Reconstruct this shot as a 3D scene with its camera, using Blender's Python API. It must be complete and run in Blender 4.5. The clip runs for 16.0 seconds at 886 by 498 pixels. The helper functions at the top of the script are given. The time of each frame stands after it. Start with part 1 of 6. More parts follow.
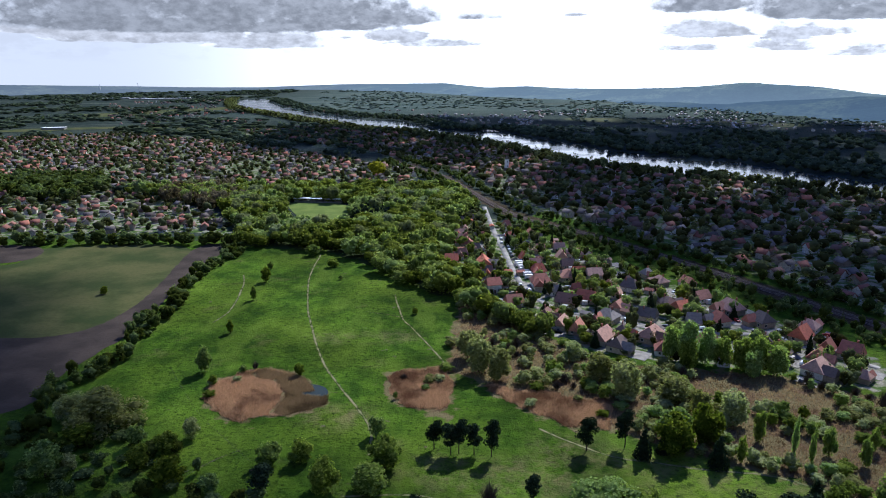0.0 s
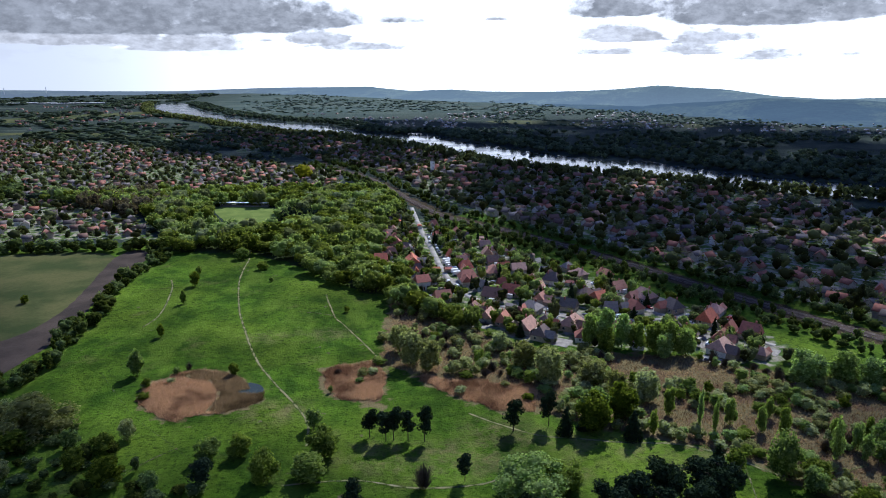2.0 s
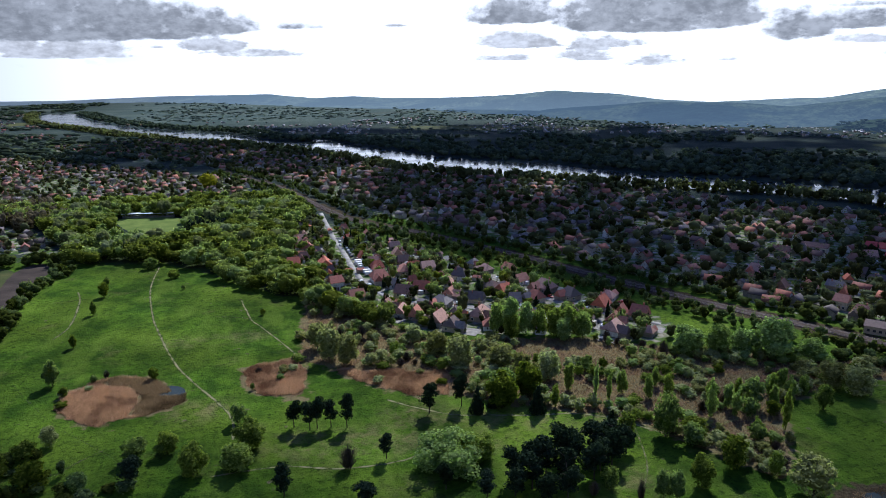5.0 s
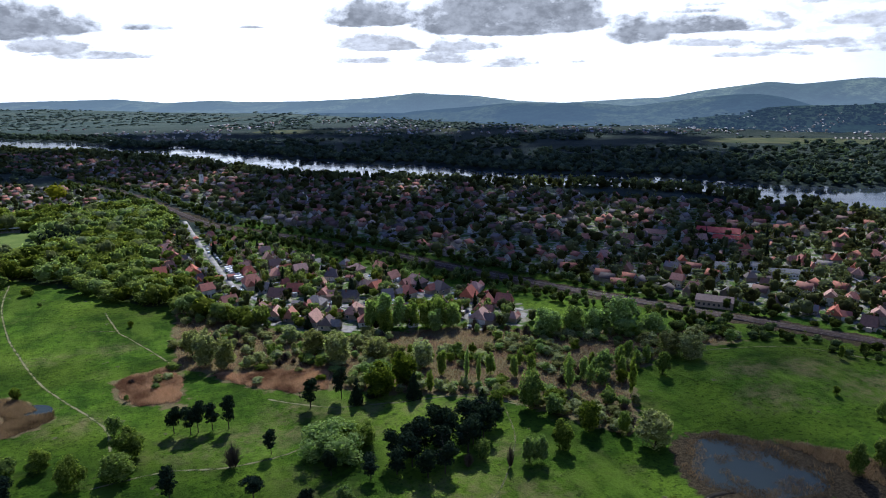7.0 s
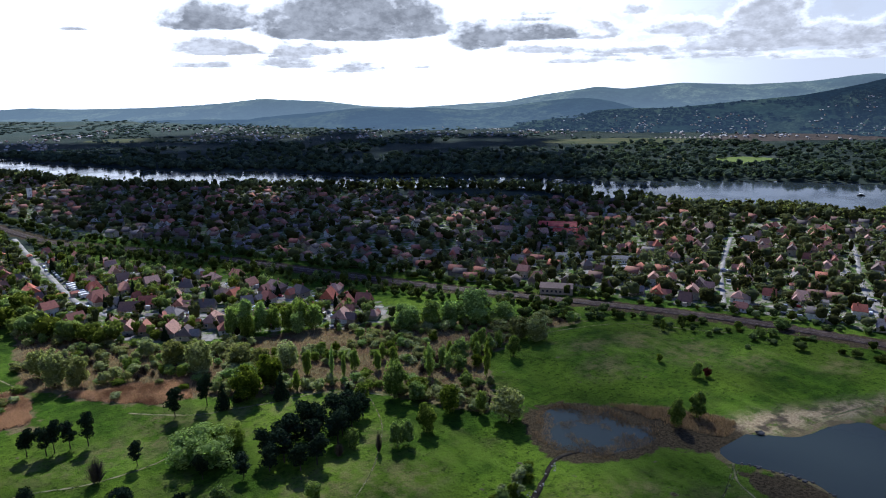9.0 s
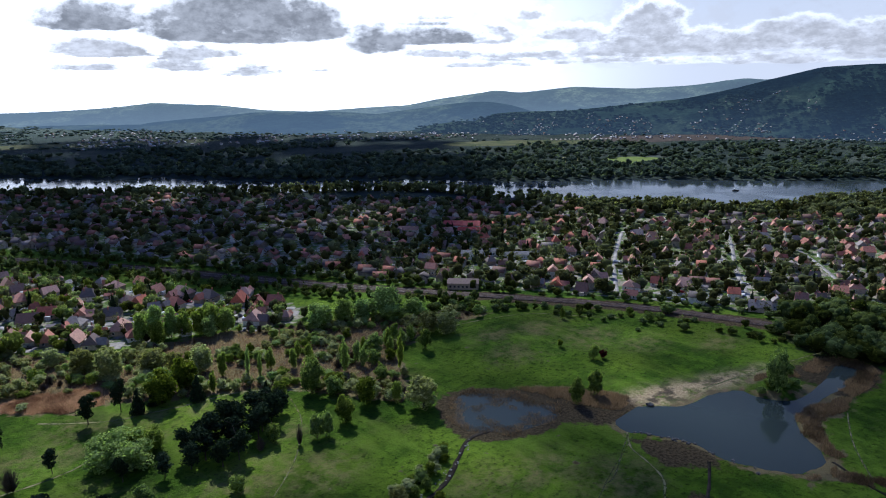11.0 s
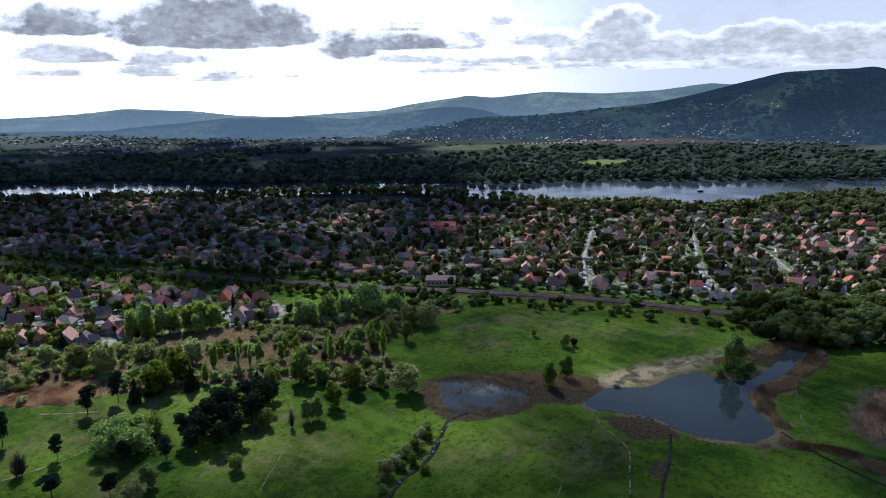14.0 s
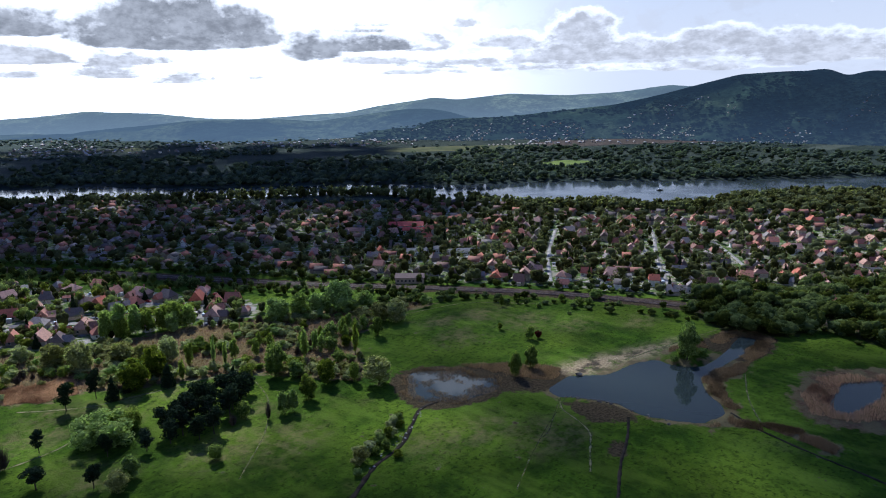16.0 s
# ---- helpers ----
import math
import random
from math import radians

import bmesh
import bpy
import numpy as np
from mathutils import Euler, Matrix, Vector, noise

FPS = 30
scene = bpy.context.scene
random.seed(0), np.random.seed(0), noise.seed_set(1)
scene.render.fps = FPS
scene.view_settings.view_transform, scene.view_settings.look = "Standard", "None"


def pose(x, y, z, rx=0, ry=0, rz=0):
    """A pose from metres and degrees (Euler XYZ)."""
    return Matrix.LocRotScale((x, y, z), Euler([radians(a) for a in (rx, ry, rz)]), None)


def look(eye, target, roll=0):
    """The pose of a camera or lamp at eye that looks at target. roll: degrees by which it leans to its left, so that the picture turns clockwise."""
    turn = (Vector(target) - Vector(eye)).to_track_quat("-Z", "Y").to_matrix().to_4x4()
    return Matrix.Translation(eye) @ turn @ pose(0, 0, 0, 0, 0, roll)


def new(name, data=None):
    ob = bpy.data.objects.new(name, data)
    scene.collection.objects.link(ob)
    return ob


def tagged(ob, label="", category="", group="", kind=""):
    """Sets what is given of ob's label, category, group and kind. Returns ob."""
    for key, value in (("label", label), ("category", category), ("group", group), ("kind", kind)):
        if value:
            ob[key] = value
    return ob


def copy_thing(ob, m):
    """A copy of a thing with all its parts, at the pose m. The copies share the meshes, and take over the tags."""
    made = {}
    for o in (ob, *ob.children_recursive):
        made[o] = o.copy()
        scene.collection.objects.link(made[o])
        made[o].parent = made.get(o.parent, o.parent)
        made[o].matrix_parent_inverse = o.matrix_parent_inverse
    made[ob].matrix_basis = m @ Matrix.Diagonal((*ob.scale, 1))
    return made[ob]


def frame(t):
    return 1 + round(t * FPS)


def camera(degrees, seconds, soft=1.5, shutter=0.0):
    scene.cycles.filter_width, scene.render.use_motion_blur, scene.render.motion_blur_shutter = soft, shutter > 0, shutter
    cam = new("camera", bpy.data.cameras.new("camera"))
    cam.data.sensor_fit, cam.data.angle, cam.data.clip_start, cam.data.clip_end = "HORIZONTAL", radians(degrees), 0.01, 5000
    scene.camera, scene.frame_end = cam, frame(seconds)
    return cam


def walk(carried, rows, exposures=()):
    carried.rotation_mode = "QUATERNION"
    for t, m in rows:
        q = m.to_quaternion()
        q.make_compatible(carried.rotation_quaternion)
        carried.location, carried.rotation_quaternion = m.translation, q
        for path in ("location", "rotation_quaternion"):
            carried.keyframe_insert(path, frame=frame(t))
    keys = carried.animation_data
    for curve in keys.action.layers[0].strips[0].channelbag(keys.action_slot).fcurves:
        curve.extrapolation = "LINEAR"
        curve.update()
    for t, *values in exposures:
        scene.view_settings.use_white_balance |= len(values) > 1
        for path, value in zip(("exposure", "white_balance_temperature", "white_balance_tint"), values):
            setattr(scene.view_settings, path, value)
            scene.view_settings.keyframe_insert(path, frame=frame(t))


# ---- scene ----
# ---- camera ----
cam = camera(64.19, 16.0, 1.0)
ROWS = [
    (0.0, 0.00, 0.00, 120.00, 0.000, -14.718, -0.496),
    (0.5, 0.05, -3.34, 120.27, -1.248, -14.680, -0.527),
    (1.0, -0.12, -6.29, 120.41, -2.885, -14.655, -0.492),
    (1.5, -0.53, -9.27, 120.45, -4.547, -14.572, -0.468),
    (2.0, -0.93, -11.90, 120.45, -6.022, -14.509, -0.435),
    (2.5, -1.79, -15.16, 120.80, -7.483, -14.427, -0.497),
    (3.0, -2.53, -18.23, 120.83, -8.731, -14.328, -0.509),
    (3.5, -2.93, -21.28, 120.91, -9.839, -14.255, -0.664),
    (6.0, -7.40, -36.06, 121.88, -18.062, -14.051, -0.783),
    (6.5, -8.53, -39.77, 122.33, -21.100, -14.060, -0.890),
    (7.0, -10.17, -42.91, 122.58, -24.532, -14.048, -0.933),
    (7.5, -12.04, -45.97, 122.92, -27.972, -14.034, -0.892),
    (8.0, -13.93, -48.73, 123.05, -30.752, -13.968, -0.877),
    (8.5, -15.97, -51.65, 123.29, -33.620, -13.890, -0.921),
    (9.0, -18.31, -54.47, 123.56, -36.611, -13.837, -0.872),
    (9.5, -21.07, -56.89, 123.75, -39.789, -13.798, -0.824),
    (10.0, -23.75, -59.28, 124.01, -42.044, -13.772, -0.791),
    (12.5, -37.00, -68.70, 124.38, -45.719, -13.468, -0.698),
    (13.0, -39.56, -70.80, 124.48, -45.841, -13.421, -0.765),
    (13.5, -41.97, -72.97, 124.52, -46.090, -13.357, -0.756),
    (14.0, -44.57, -75.05, 124.59, -46.754, -13.280, -0.799),
    (14.5, -47.12, -77.10, 124.75, -47.555, -13.243, -0.758),
    (15.0, -49.53, -79.36, 124.85, -48.070, -13.203, -0.797),
    (15.5, -52.01, -81.61, 125.01, -48.676, -13.148, -0.832),
    (16.0, -54.72, -83.29, 125.54, -49.497, -13.187, -0.838),
]
BACK = [(-95.0, 0.0), (-81.0, 0.3), (-79.8, 0.1), (-78.5, 0.4), (-77.0, 0.35), (-75.4, 0.3), (-72.7, 0.1), (-69.2, -0.45), (-67.2, -0.45), (-63.9, -0.77), (-59.9, -0.97), (-55.2, -0.8), (-51.1, -1.21), (-49.2, -1.03), (-44.6, -1.62), (-42.0, -2.11), (-38.9, -2.21), (-34.4, -2.45), (-30.8, -2.29), (-27.5, -1.84), (-22.7, -1.59), (-19.7, -1.89), (-14.0, -2.02), (-9.7, -1.97), (-7.0, -1.79), (-3.9, -1.9), (-0.5, -1.53), (8.0, -1.53), (14.1, -1.7), (19.0, -1.57), (31.3, -1.16)]
FRONT = [(-95.0, 0.2), (-81.0, 0.56), (-79.8, 0.22), (-78.5, 0.74), (-77.0, 0.6), (-75.4, 0.58), (-72.7, 0.44), (-69.3, -0.40), (-67.3, -0.95), (-63.6, -1.76), (-59.3, -2.21), (-54.9, -2.65), (-45.9, -2.75), (-39.6, -3.06)]
MID = [(-56.9, -2.21), (-50.7, -1.85), (-46.4, -1.94), (-39.7, -2.74), (-36.6, -2.48), (-33.0, -2.51), (-29.9, -2.45), (-26.8, -2.73), (-21.2, -3.02), (-15.9, -2.85), (-8.4, -2.76)]


def aim(x, y, z, yaw, pitch, roll):
    a, b = radians(yaw), radians(pitch)
    eye = Vector((x, y, z))
    return look(eye, eye + Vector((-math.sin(a) * math.cos(b), math.cos(a) * math.cos(b), math.sin(b))), roll)


walk(cam, [(t, aim(*row)) for t, *row in ROWS], [(0.0, 0.38, 5380, 13), (6.0, 0.30, 5380, 13), (10.0, 0.28, 5380, 13), (16.0, 0.33, 5380, 13)])

# ---- sky, sun ----
SUN_AZ, SUN_EL = radians(29.0), radians(43.5)      # to the right of +y
SUN = Vector((math.sin(SUN_AZ) * math.cos(SUN_EL), math.cos(SUN_AZ) * math.cos(SUN_EL), math.sin(SUN_EL)))
sun_data = bpy.data.lights.new("sun", "SUN")
sun_data.energy, sun_data.angle, sun_data.color = 5.0, radians(0.6), (1.0, 0.94, 0.82)
sun = new("sun", sun_data)
sun.matrix_world = look(Vector((0, 0, 900)), Vector((0, 0, 900)) - SUN)


class Nodes:
    """A short way to write node trees."""

    def __init__(self, tree):
        self.tree = tree
        tree.nodes.clear()

    def put(self, kind, inputs=None, **settings):
        n = self.tree.nodes.new(kind)
        for k, v in settings.items():
            setattr(n, k, v)
        for k, v in (inputs or {}).items():
            if isinstance(v, bpy.types.NodeSocket):
                self.tree.links.new(v, n.inputs[k])
            else:
                n.inputs[k].default_value = v
        return n

    def math(self, op, a, b=0.0, c=0.0, clamp=False):
        return self.put("ShaderNodeMath", {0: a, 1: b, 2: c}, operation=op, use_clamp=clamp).outputs[0]

    def mix(self, f, a, b):
        n = self.put("ShaderNodeMix", data_type="RGBA")
        for k, v in ((0, f), (6, a), (7, b)):
            if isinstance(v, bpy.types.NodeSocket):
                self.tree.links.new(v, n.inputs[k])
            else:
                n.inputs[k].default_value = v if k == 0 else (*v[:3], 1)
        return n.outputs[2]

    def step(self, v, lo, hi, a=0.0, b=1.0):
        return self.put("ShaderNodeMapRange", {0: v, 1: lo, 2: hi, 3: a, 4: b}, interpolation_type="SMOOTHSTEP").outputs[0]

    def noise(self, vec, scale, detail=4.0, rough=0.55):
        return self.put("ShaderNodeTexNoise", {"Vector": vec, "Scale": scale, "Detail": detail, "Roughness": rough}).outputs[0]


world = bpy.data.worlds.new("sky")
scene.world = world
world.use_nodes = True
w = Nodes(world.node_tree)
sky = w.put("ShaderNodeTexSky", sky_type="NISHITA", sun_disc=False, sun_elevation=SUN_EL, sun_rotation=SUN_AZ)
way = w.put("ShaderNodeTexCoord").outputs["Generated"]
xyz = w.put("ShaderNodeSeparateXYZ", {0: way})
up = xyz.outputs[2]
# nearness to the sun, round the horizon
sunward = w.put("ShaderNodeVectorMath", {0: way, 1: (math.sin(SUN_AZ - 0.15), math.cos(SUN_AZ - 0.15), 0.0)}, operation="DOT_PRODUCT").outputs["Value"]
glare = w.step(sunward, 0.62, 0.995)
around = w.math("MULTIPLY", w.math("ARCTAN2", w.math("MULTIPLY", xyz.outputs[0], -1.0), xyz.outputs[1]), 180 / math.pi)
height = w.math("MULTIPLY", up, 180 / math.pi)
# heaps of cumulus: azimuth, height of the flat base, half width, rise, thickness
DARK_HEAPS = ((17, 3.3, 17, 3.4, 2.0), (3, 3.35, 3.8, 1.4, 1.1), (-2.8, 3.5, 3.0, 0.85, 1.0), (-30, 3.6, 8.2, 3.5, 2.2), (-19.5, 4.0, 4.6, 1.9, 1.15), (-39.4, 2.5, 2.4, 2.2, 1.05), (-43, 2.9, 5.8, 1.4, 1.2),
              (-44, 4.5, 2.8, 0.6, 0.8), (-21.3, 4.0, 1.5, 0.35, 0.6))
WHITE_HEAPS = ((20, 2.0, 7.5, 1.15, 1.3), (13, 1.6, 5, 1.2, 1.25), (27, 2.5, 5, 1.0, 1.0), (3.6, 2.0, 2.4, 0.85, 0.95), (0.6, 1.45, 3.0, 0.6, 0.8), (8, 2.0, 1.2, 0.3, 0.5), (-10.1, 3.5, 0.9, 0.22, 0.5),
               (-19.8, 2.0, 3.8, 1.1, 1.1), (-25.6, 1.9, 3.4, 0.85, 1.0), (-18.6, 0.95, 2.8, 0.5, 0.8), (-24.6, 0.9, 2.4, 0.8, 0.95), (-30, 0.5, 2.0, 0.7, 0.6), (-35.5, 0.65, 1.3, 0.25, 0.45), (-26.5, 2.45, 1.0, 0.3, 0.5))
STREET_HEAPS = ((-48, 2.9, 3.6, 1.3, 0.85), (-54.6, 3.0, 3.4, 0.95, 0.9), (-51.4, 4.5, 1.8, 0.9, 0.8), (-48, 0.9, 3.4, 0.45, 0.55), (-45, 1.75, 3.2, 0.55, 0.65), (-51, 1.6, 4.2, 0.55, 0.65), (-60.5, 3.5, 2.6, 1.7, 0.95),
                (-63, 1.95, 8.0, 1.35, 0.95), (-70, 2.65, 5.0, 1.15, 1.0), (-77, 1.6, 7.0, 1.75, 1.0), (-57, 1.1, 4, 0.5, 0.5), (-68, 0.9, 6, 0.6, 0.5), (-50, 20.5, 3.6, 3.4, 1.3), (-62, 30, 9, 6, 0.9), (-20, 14, 9, 4, 0.9))
tall = w.math("MULTIPLY", w.math("LOGARITHM", w.math("ADD", w.math("MAXIMUM", up, -0.02), 0.06), math.e), 0.22)
flat = w.put("ShaderNodeCombineXYZ", {0: xyz.outputs[0], 1: xyz.outputs[1], 2: tall}).outputs[0]
billow = w.noise(flat, 34.0, 7.0, 0.6)
broad = w.noise(flat, 9.0, 4.0, 0.55)


def heaped(rows, level):
    """How thick the heaps are in a direction: flat below, domed above."""
    body = None
    for az, base, wide, rise, thick in rows:
        dx = w.math("DIVIDE", w.math("SUBTRACT", around, az), wide)
        dz = w.math("DIVIDE", w.math("SUBTRACT", level, base), rise)
        dz = w.math("MAXIMUM", dz, w.math("MULTIPLY", dz, -3.5))
        r2 = w.math("MULTIPLY_ADD", dx, dx, w.math("MULTIPLY", dz, dz))
        one = w.math("MULTIPLY_ADD", r2, -thick, thick)
        body = one if body is None else w.math("MAXIMUM", body, one)
    return w.math("MAXIMUM", body, -1.2)


def shaded(rows, bias, rough, lift, depth):
    """The cover of a group of heaps, and how far they are shaded by their own bulk."""
    ragged = w.math("MULTIPLY", w.math("ADD", w.math("MULTIPLY_ADD", billow, 3.4, -1.7), w.math("MULTIPLY_ADD", broad, 2.4, -1.2)), rough)
    body = w.math("ADD", w.math("ADD", heaped(rows, height), ragged), bias)
    over = w.math("ADD", w.math("ADD", heaped(rows, w.math("ADD", height, lift)), ragged), bias)
    fine = w.math("MULTIPLY_ADD", w.noise(flat, 40.0, 7.0, 0.6), 1.7, -0.85)
    dim = w.math("ADD", w.math("ADD", w.math("MULTIPLY", w.step(over, -0.35, 1.25), 0.85), w.math("MULTIPLY", w.step(body, 0.1, 0.9), 0.3)), fine, clamp=True)
    return body, w.step(body, -0.18, 0.42), w.math("MULTIPLY", dim, depth)


white_heap, white_cover, white_dim = shaded(WHITE_HEAPS, 0.48, 0.85, 0.22, 1.0)
street_heap, street_cover, street_dim = shaded(STREET_HEAPS, 0.34, 0.85, 0.26, 0.92)
dark_heap, dark_cover, dark_dim = shaded(DARK_HEAPS, 0.16, 0.48, 0.45, 1.0)
clear = w.put("ShaderNodeMixRGB", {0: 1.0, 1: sky.outputs[0], 2: (0.043, 0.053, 0.075, 1)}, blend_type="MULTIPLY").outputs[0]
haze = w.mix(w.math("POWER", glare, 2.4), (0.60, 0.61, 0.63), (1.7, 1.68, 1.62))
hazy = w.mix(w.step(up, 0.0, 0.40, 1.0, 0.0), clear, haze)
# thin veil of far cloud low over the horizon
veil = w.math("MULTIPLY", w.step(w.noise(flat, 16.0, 6.0, 0.6), 0.48, 0.60), w.step(height, 0.0, 1.2, 0.0, 0.6))
final = w.mix(veil, hazy, w.mix(glare, (0.52, 0.525, 0.54), (0.78, 0.78, 0.78)))
rim = w.mix(glare, (0.90, 0.905, 0.92), (1.5, 1.48, 1.45))
# folds in the shaded undersides
folds = w.step(w.math("ADD", w.math("MULTIPLY", w.noise(flat, 70.0, 6.0, 0.62), 0.6), w.math("MULTIPLY", w.noise(flat, 24.0, 4.0, 0.55), 0.4)), 0.34, 0.68)
belly = w.mix(folds, w.mix(glare, (0.36, 0.353, 0.35), (0.39, 0.382, 0.375)), w.mix(glare, (0.60, 0.59, 0.585), (0.68, 0.67, 0.66)))
final = w.mix(street_cover, w.mix(white_cover, final, w.mix(white_dim, rim, belly)), w.mix(street_dim, rim, belly))
base = w.mix(folds, w.mix(glare, (0.19, 0.194, 0.20), (0.22, 0.224, 0.23)), w.mix(glare, (0.32, 0.323, 0.33), (0.42, 0.42, 0.42)))
final = w.mix(dark_cover, final, w.mix(dark_dim, rim, base))
# high up the sky is deep blue with broken cloud
upper = w.mix(w.step(street_heap, 0.0, 0.25), w.mix(0.75, clear, (0.19, 0.205, 0.21)), (0.85, 0.86, 0.88))
final = w.mix(w.step(up, 0.13, 0.30, 0.0, 0.9), final, upper)
zenith = w.put("ShaderNodeMixRGB", {0: 1.0, 1: sky.outputs[0], 2: (0.048, 0.069, 0.135, 1)}, blend_type="MULTIPLY").outputs[0]
final = w.mix(w.step(up, 0.50, 0.72), final, zenith)
bg = w.put("ShaderNodeBackground", {0: final, 1: 1.0})
out = w.put("ShaderNodeOutputWorld", {0: bg.outputs[0]})


# ---- materials ----
def material(name):
    m = bpy.data.materials.new(name)
    m.use_nodes = True
    return m, Nodes(m.node_tree)


def finish(n, shader, bump=None):
    n.put("ShaderNodeOutputMaterial", {0: shader})


def surface(n, color, rough=0.9, height=None, strength=0.3, distance=0.1, **more):
    ins = {"Base Color": color if isinstance(color, bpy.types.NodeSocket) else (*color, 1), "Roughness": rough, **more}
    b = n.put("ShaderNodeBsdfPrincipled", ins)
    b.inputs["Specular IOR Level"].default_value = more.get("Specular IOR Level", 0.25)
    if height is not None:
        bump = n.put("ShaderNodeBump", {"Strength": strength, "Distance": distance, "Height": height})
        n.tree.links.new(bump.outputs[0], b.inputs["Normal"])
    return b


def place(n):
    return n.put("ShaderNodeNewGeometry").outputs["Position"]


def attr(n, name):
    return n.put("ShaderNodeAttribute", attribute_name=name).outputs["Fac"]


def make_ground():
    m, n = material("ground")
    p = place(n)
    wide, mid, tuft = n.noise(p, 0.018, 3), n.noise(p, 0.11, 4), n.noise(p, 0.9, 5, 0.65)
    fleck = n.noise(p, 0.35, 6, 0.7)
    grass = n.mix(n.step(mid, 0.35, 0.68), (0.025, 0.056, 0.005), (0.063, 0.118, 0.008))
    grass = n.mix(n.step(wide, 0.42, 0.66), grass, (0.096, 0.150, 0.012))
    grass = n.mix(n.math("MULTIPLY", n.step(n.noise(p, 0.045, 5, 0.6), 0.57, 0.74), 0.65), grass, (0.110, 0.104, 0.034))
    grass = n.mix(n.step(fleck, 0.46, 0.64, 0.0, 0.62), grass, (0.020, 0.042, 0.005))
    grass = n.mix(n.step(tuft, 0.45, 0.72, 0.0, 0.32), grass, (0.018, 0.038, 0.004))
    tussock = n.noise(p, 0.55, 3, 0.5)
    grass = n.mix(n.step(tussock, 0.58, 0.66, 0.0, 0.7), grass, (0.014, 0.030, 0.004))
    sweep = n.noise(n.put("ShaderNodeVectorMath", {0: p, 1: (1.0, 0.35, 1.0)}, operation="MULTIPLY").outputs[0], 0.06, 4, 0.6)
    grass = n.mix(n.step(sweep, 0.50, 0.66, 0.0, 0.55), grass, (0.110, 0.166, 0.018))
    dim = n.step(n.noise(p, 0.016, 3), 0.32, 0.68, 0.64, 1.22)
    grass = n.put("ShaderNodeHueSaturation", {"Value": dim, "Color": grass}).outputs[0]
    litter = n.mix(n.step(tuft, 0.3, 0.7), (0.070, 0.043, 0.023), (0.15, 0.095, 0.052))
    litter = n.mix(n.step(mid, 0.38, 0.56, 0.0, 0.85), litter, (0.145, 0.122, 0.055))
    soil = n.mix(n.step(tuft, 0.3, 0.7), (0.24, 0.175, 0.095), (0.42, 0.33, 0.195))
    yard = n.mix(n.step(n.noise(p, 0.17, 5), 0.44, 0.60), (0.065, 0.105, 0.024), (0.25, 0.225, 0.17))
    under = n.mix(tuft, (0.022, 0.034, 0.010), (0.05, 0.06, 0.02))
    # far ground has distance haze put into its colour: bluish, paler farther out
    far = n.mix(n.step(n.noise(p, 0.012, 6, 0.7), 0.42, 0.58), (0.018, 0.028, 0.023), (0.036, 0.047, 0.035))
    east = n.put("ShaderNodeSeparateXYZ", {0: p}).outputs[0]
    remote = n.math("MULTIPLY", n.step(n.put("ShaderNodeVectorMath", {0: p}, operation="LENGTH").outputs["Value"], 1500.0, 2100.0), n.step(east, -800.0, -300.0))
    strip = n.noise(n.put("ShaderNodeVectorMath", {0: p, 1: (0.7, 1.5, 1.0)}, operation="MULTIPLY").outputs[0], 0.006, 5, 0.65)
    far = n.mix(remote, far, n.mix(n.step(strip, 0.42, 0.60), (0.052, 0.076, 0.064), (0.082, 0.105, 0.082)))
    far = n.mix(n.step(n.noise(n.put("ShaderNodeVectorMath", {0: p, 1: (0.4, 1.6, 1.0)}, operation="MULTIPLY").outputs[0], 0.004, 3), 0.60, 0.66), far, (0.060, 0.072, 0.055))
    ragged = n.math("MULTIPLY", n.math("SUBTRACT", n.math("ADD", n.math("MULTIPLY", mid, 0.6), n.math("MULTIPLY", n.noise(p, 0.3, 5), 0.4)), 0.5), 2.8)

    def over(base, top, name):
        return n.mix(n.step(n.math("ADD", attr(n, name), ragged), 0.35, 0.65), base, top)

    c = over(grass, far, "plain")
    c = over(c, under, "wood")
    c = over(c, yard, "town")
    c = over(c, litter, "marsh")
    broken = n.step(n.noise(p, 0.16, 6, 0.7), 0.38, 0.66)
    c = n.mix(n.math("MULTIPLY", n.math("MULTIPLY", attr(n, "dry"), broken), 0.6), c, (0.165, 0.132, 0.060))
    wet = n.mix(n.step(tuft, 0.35, 0.65), (0.028, 0.022, 0.012), (0.075, 0.057, 0.031))
    c = over(c, wet, "mud")
    c = n.mix(n.math("MULTIPLY", attr(n, "bare"), n.step(n.noise(p, 0.12, 6, 0.75), 0.32, 0.50)), c, n.mix(n.step(mid, 0.45, 0.6), soil, (0.075, 0.058, 0.04)))
    finish(n, surface(n, c, 1.0, n.math("ADD", tuft, n.math("MULTIPLY", fleck, 1.6)), 0.8, 0.7, **{"Specular IOR Level": 0.03}).outputs[0])
    return m


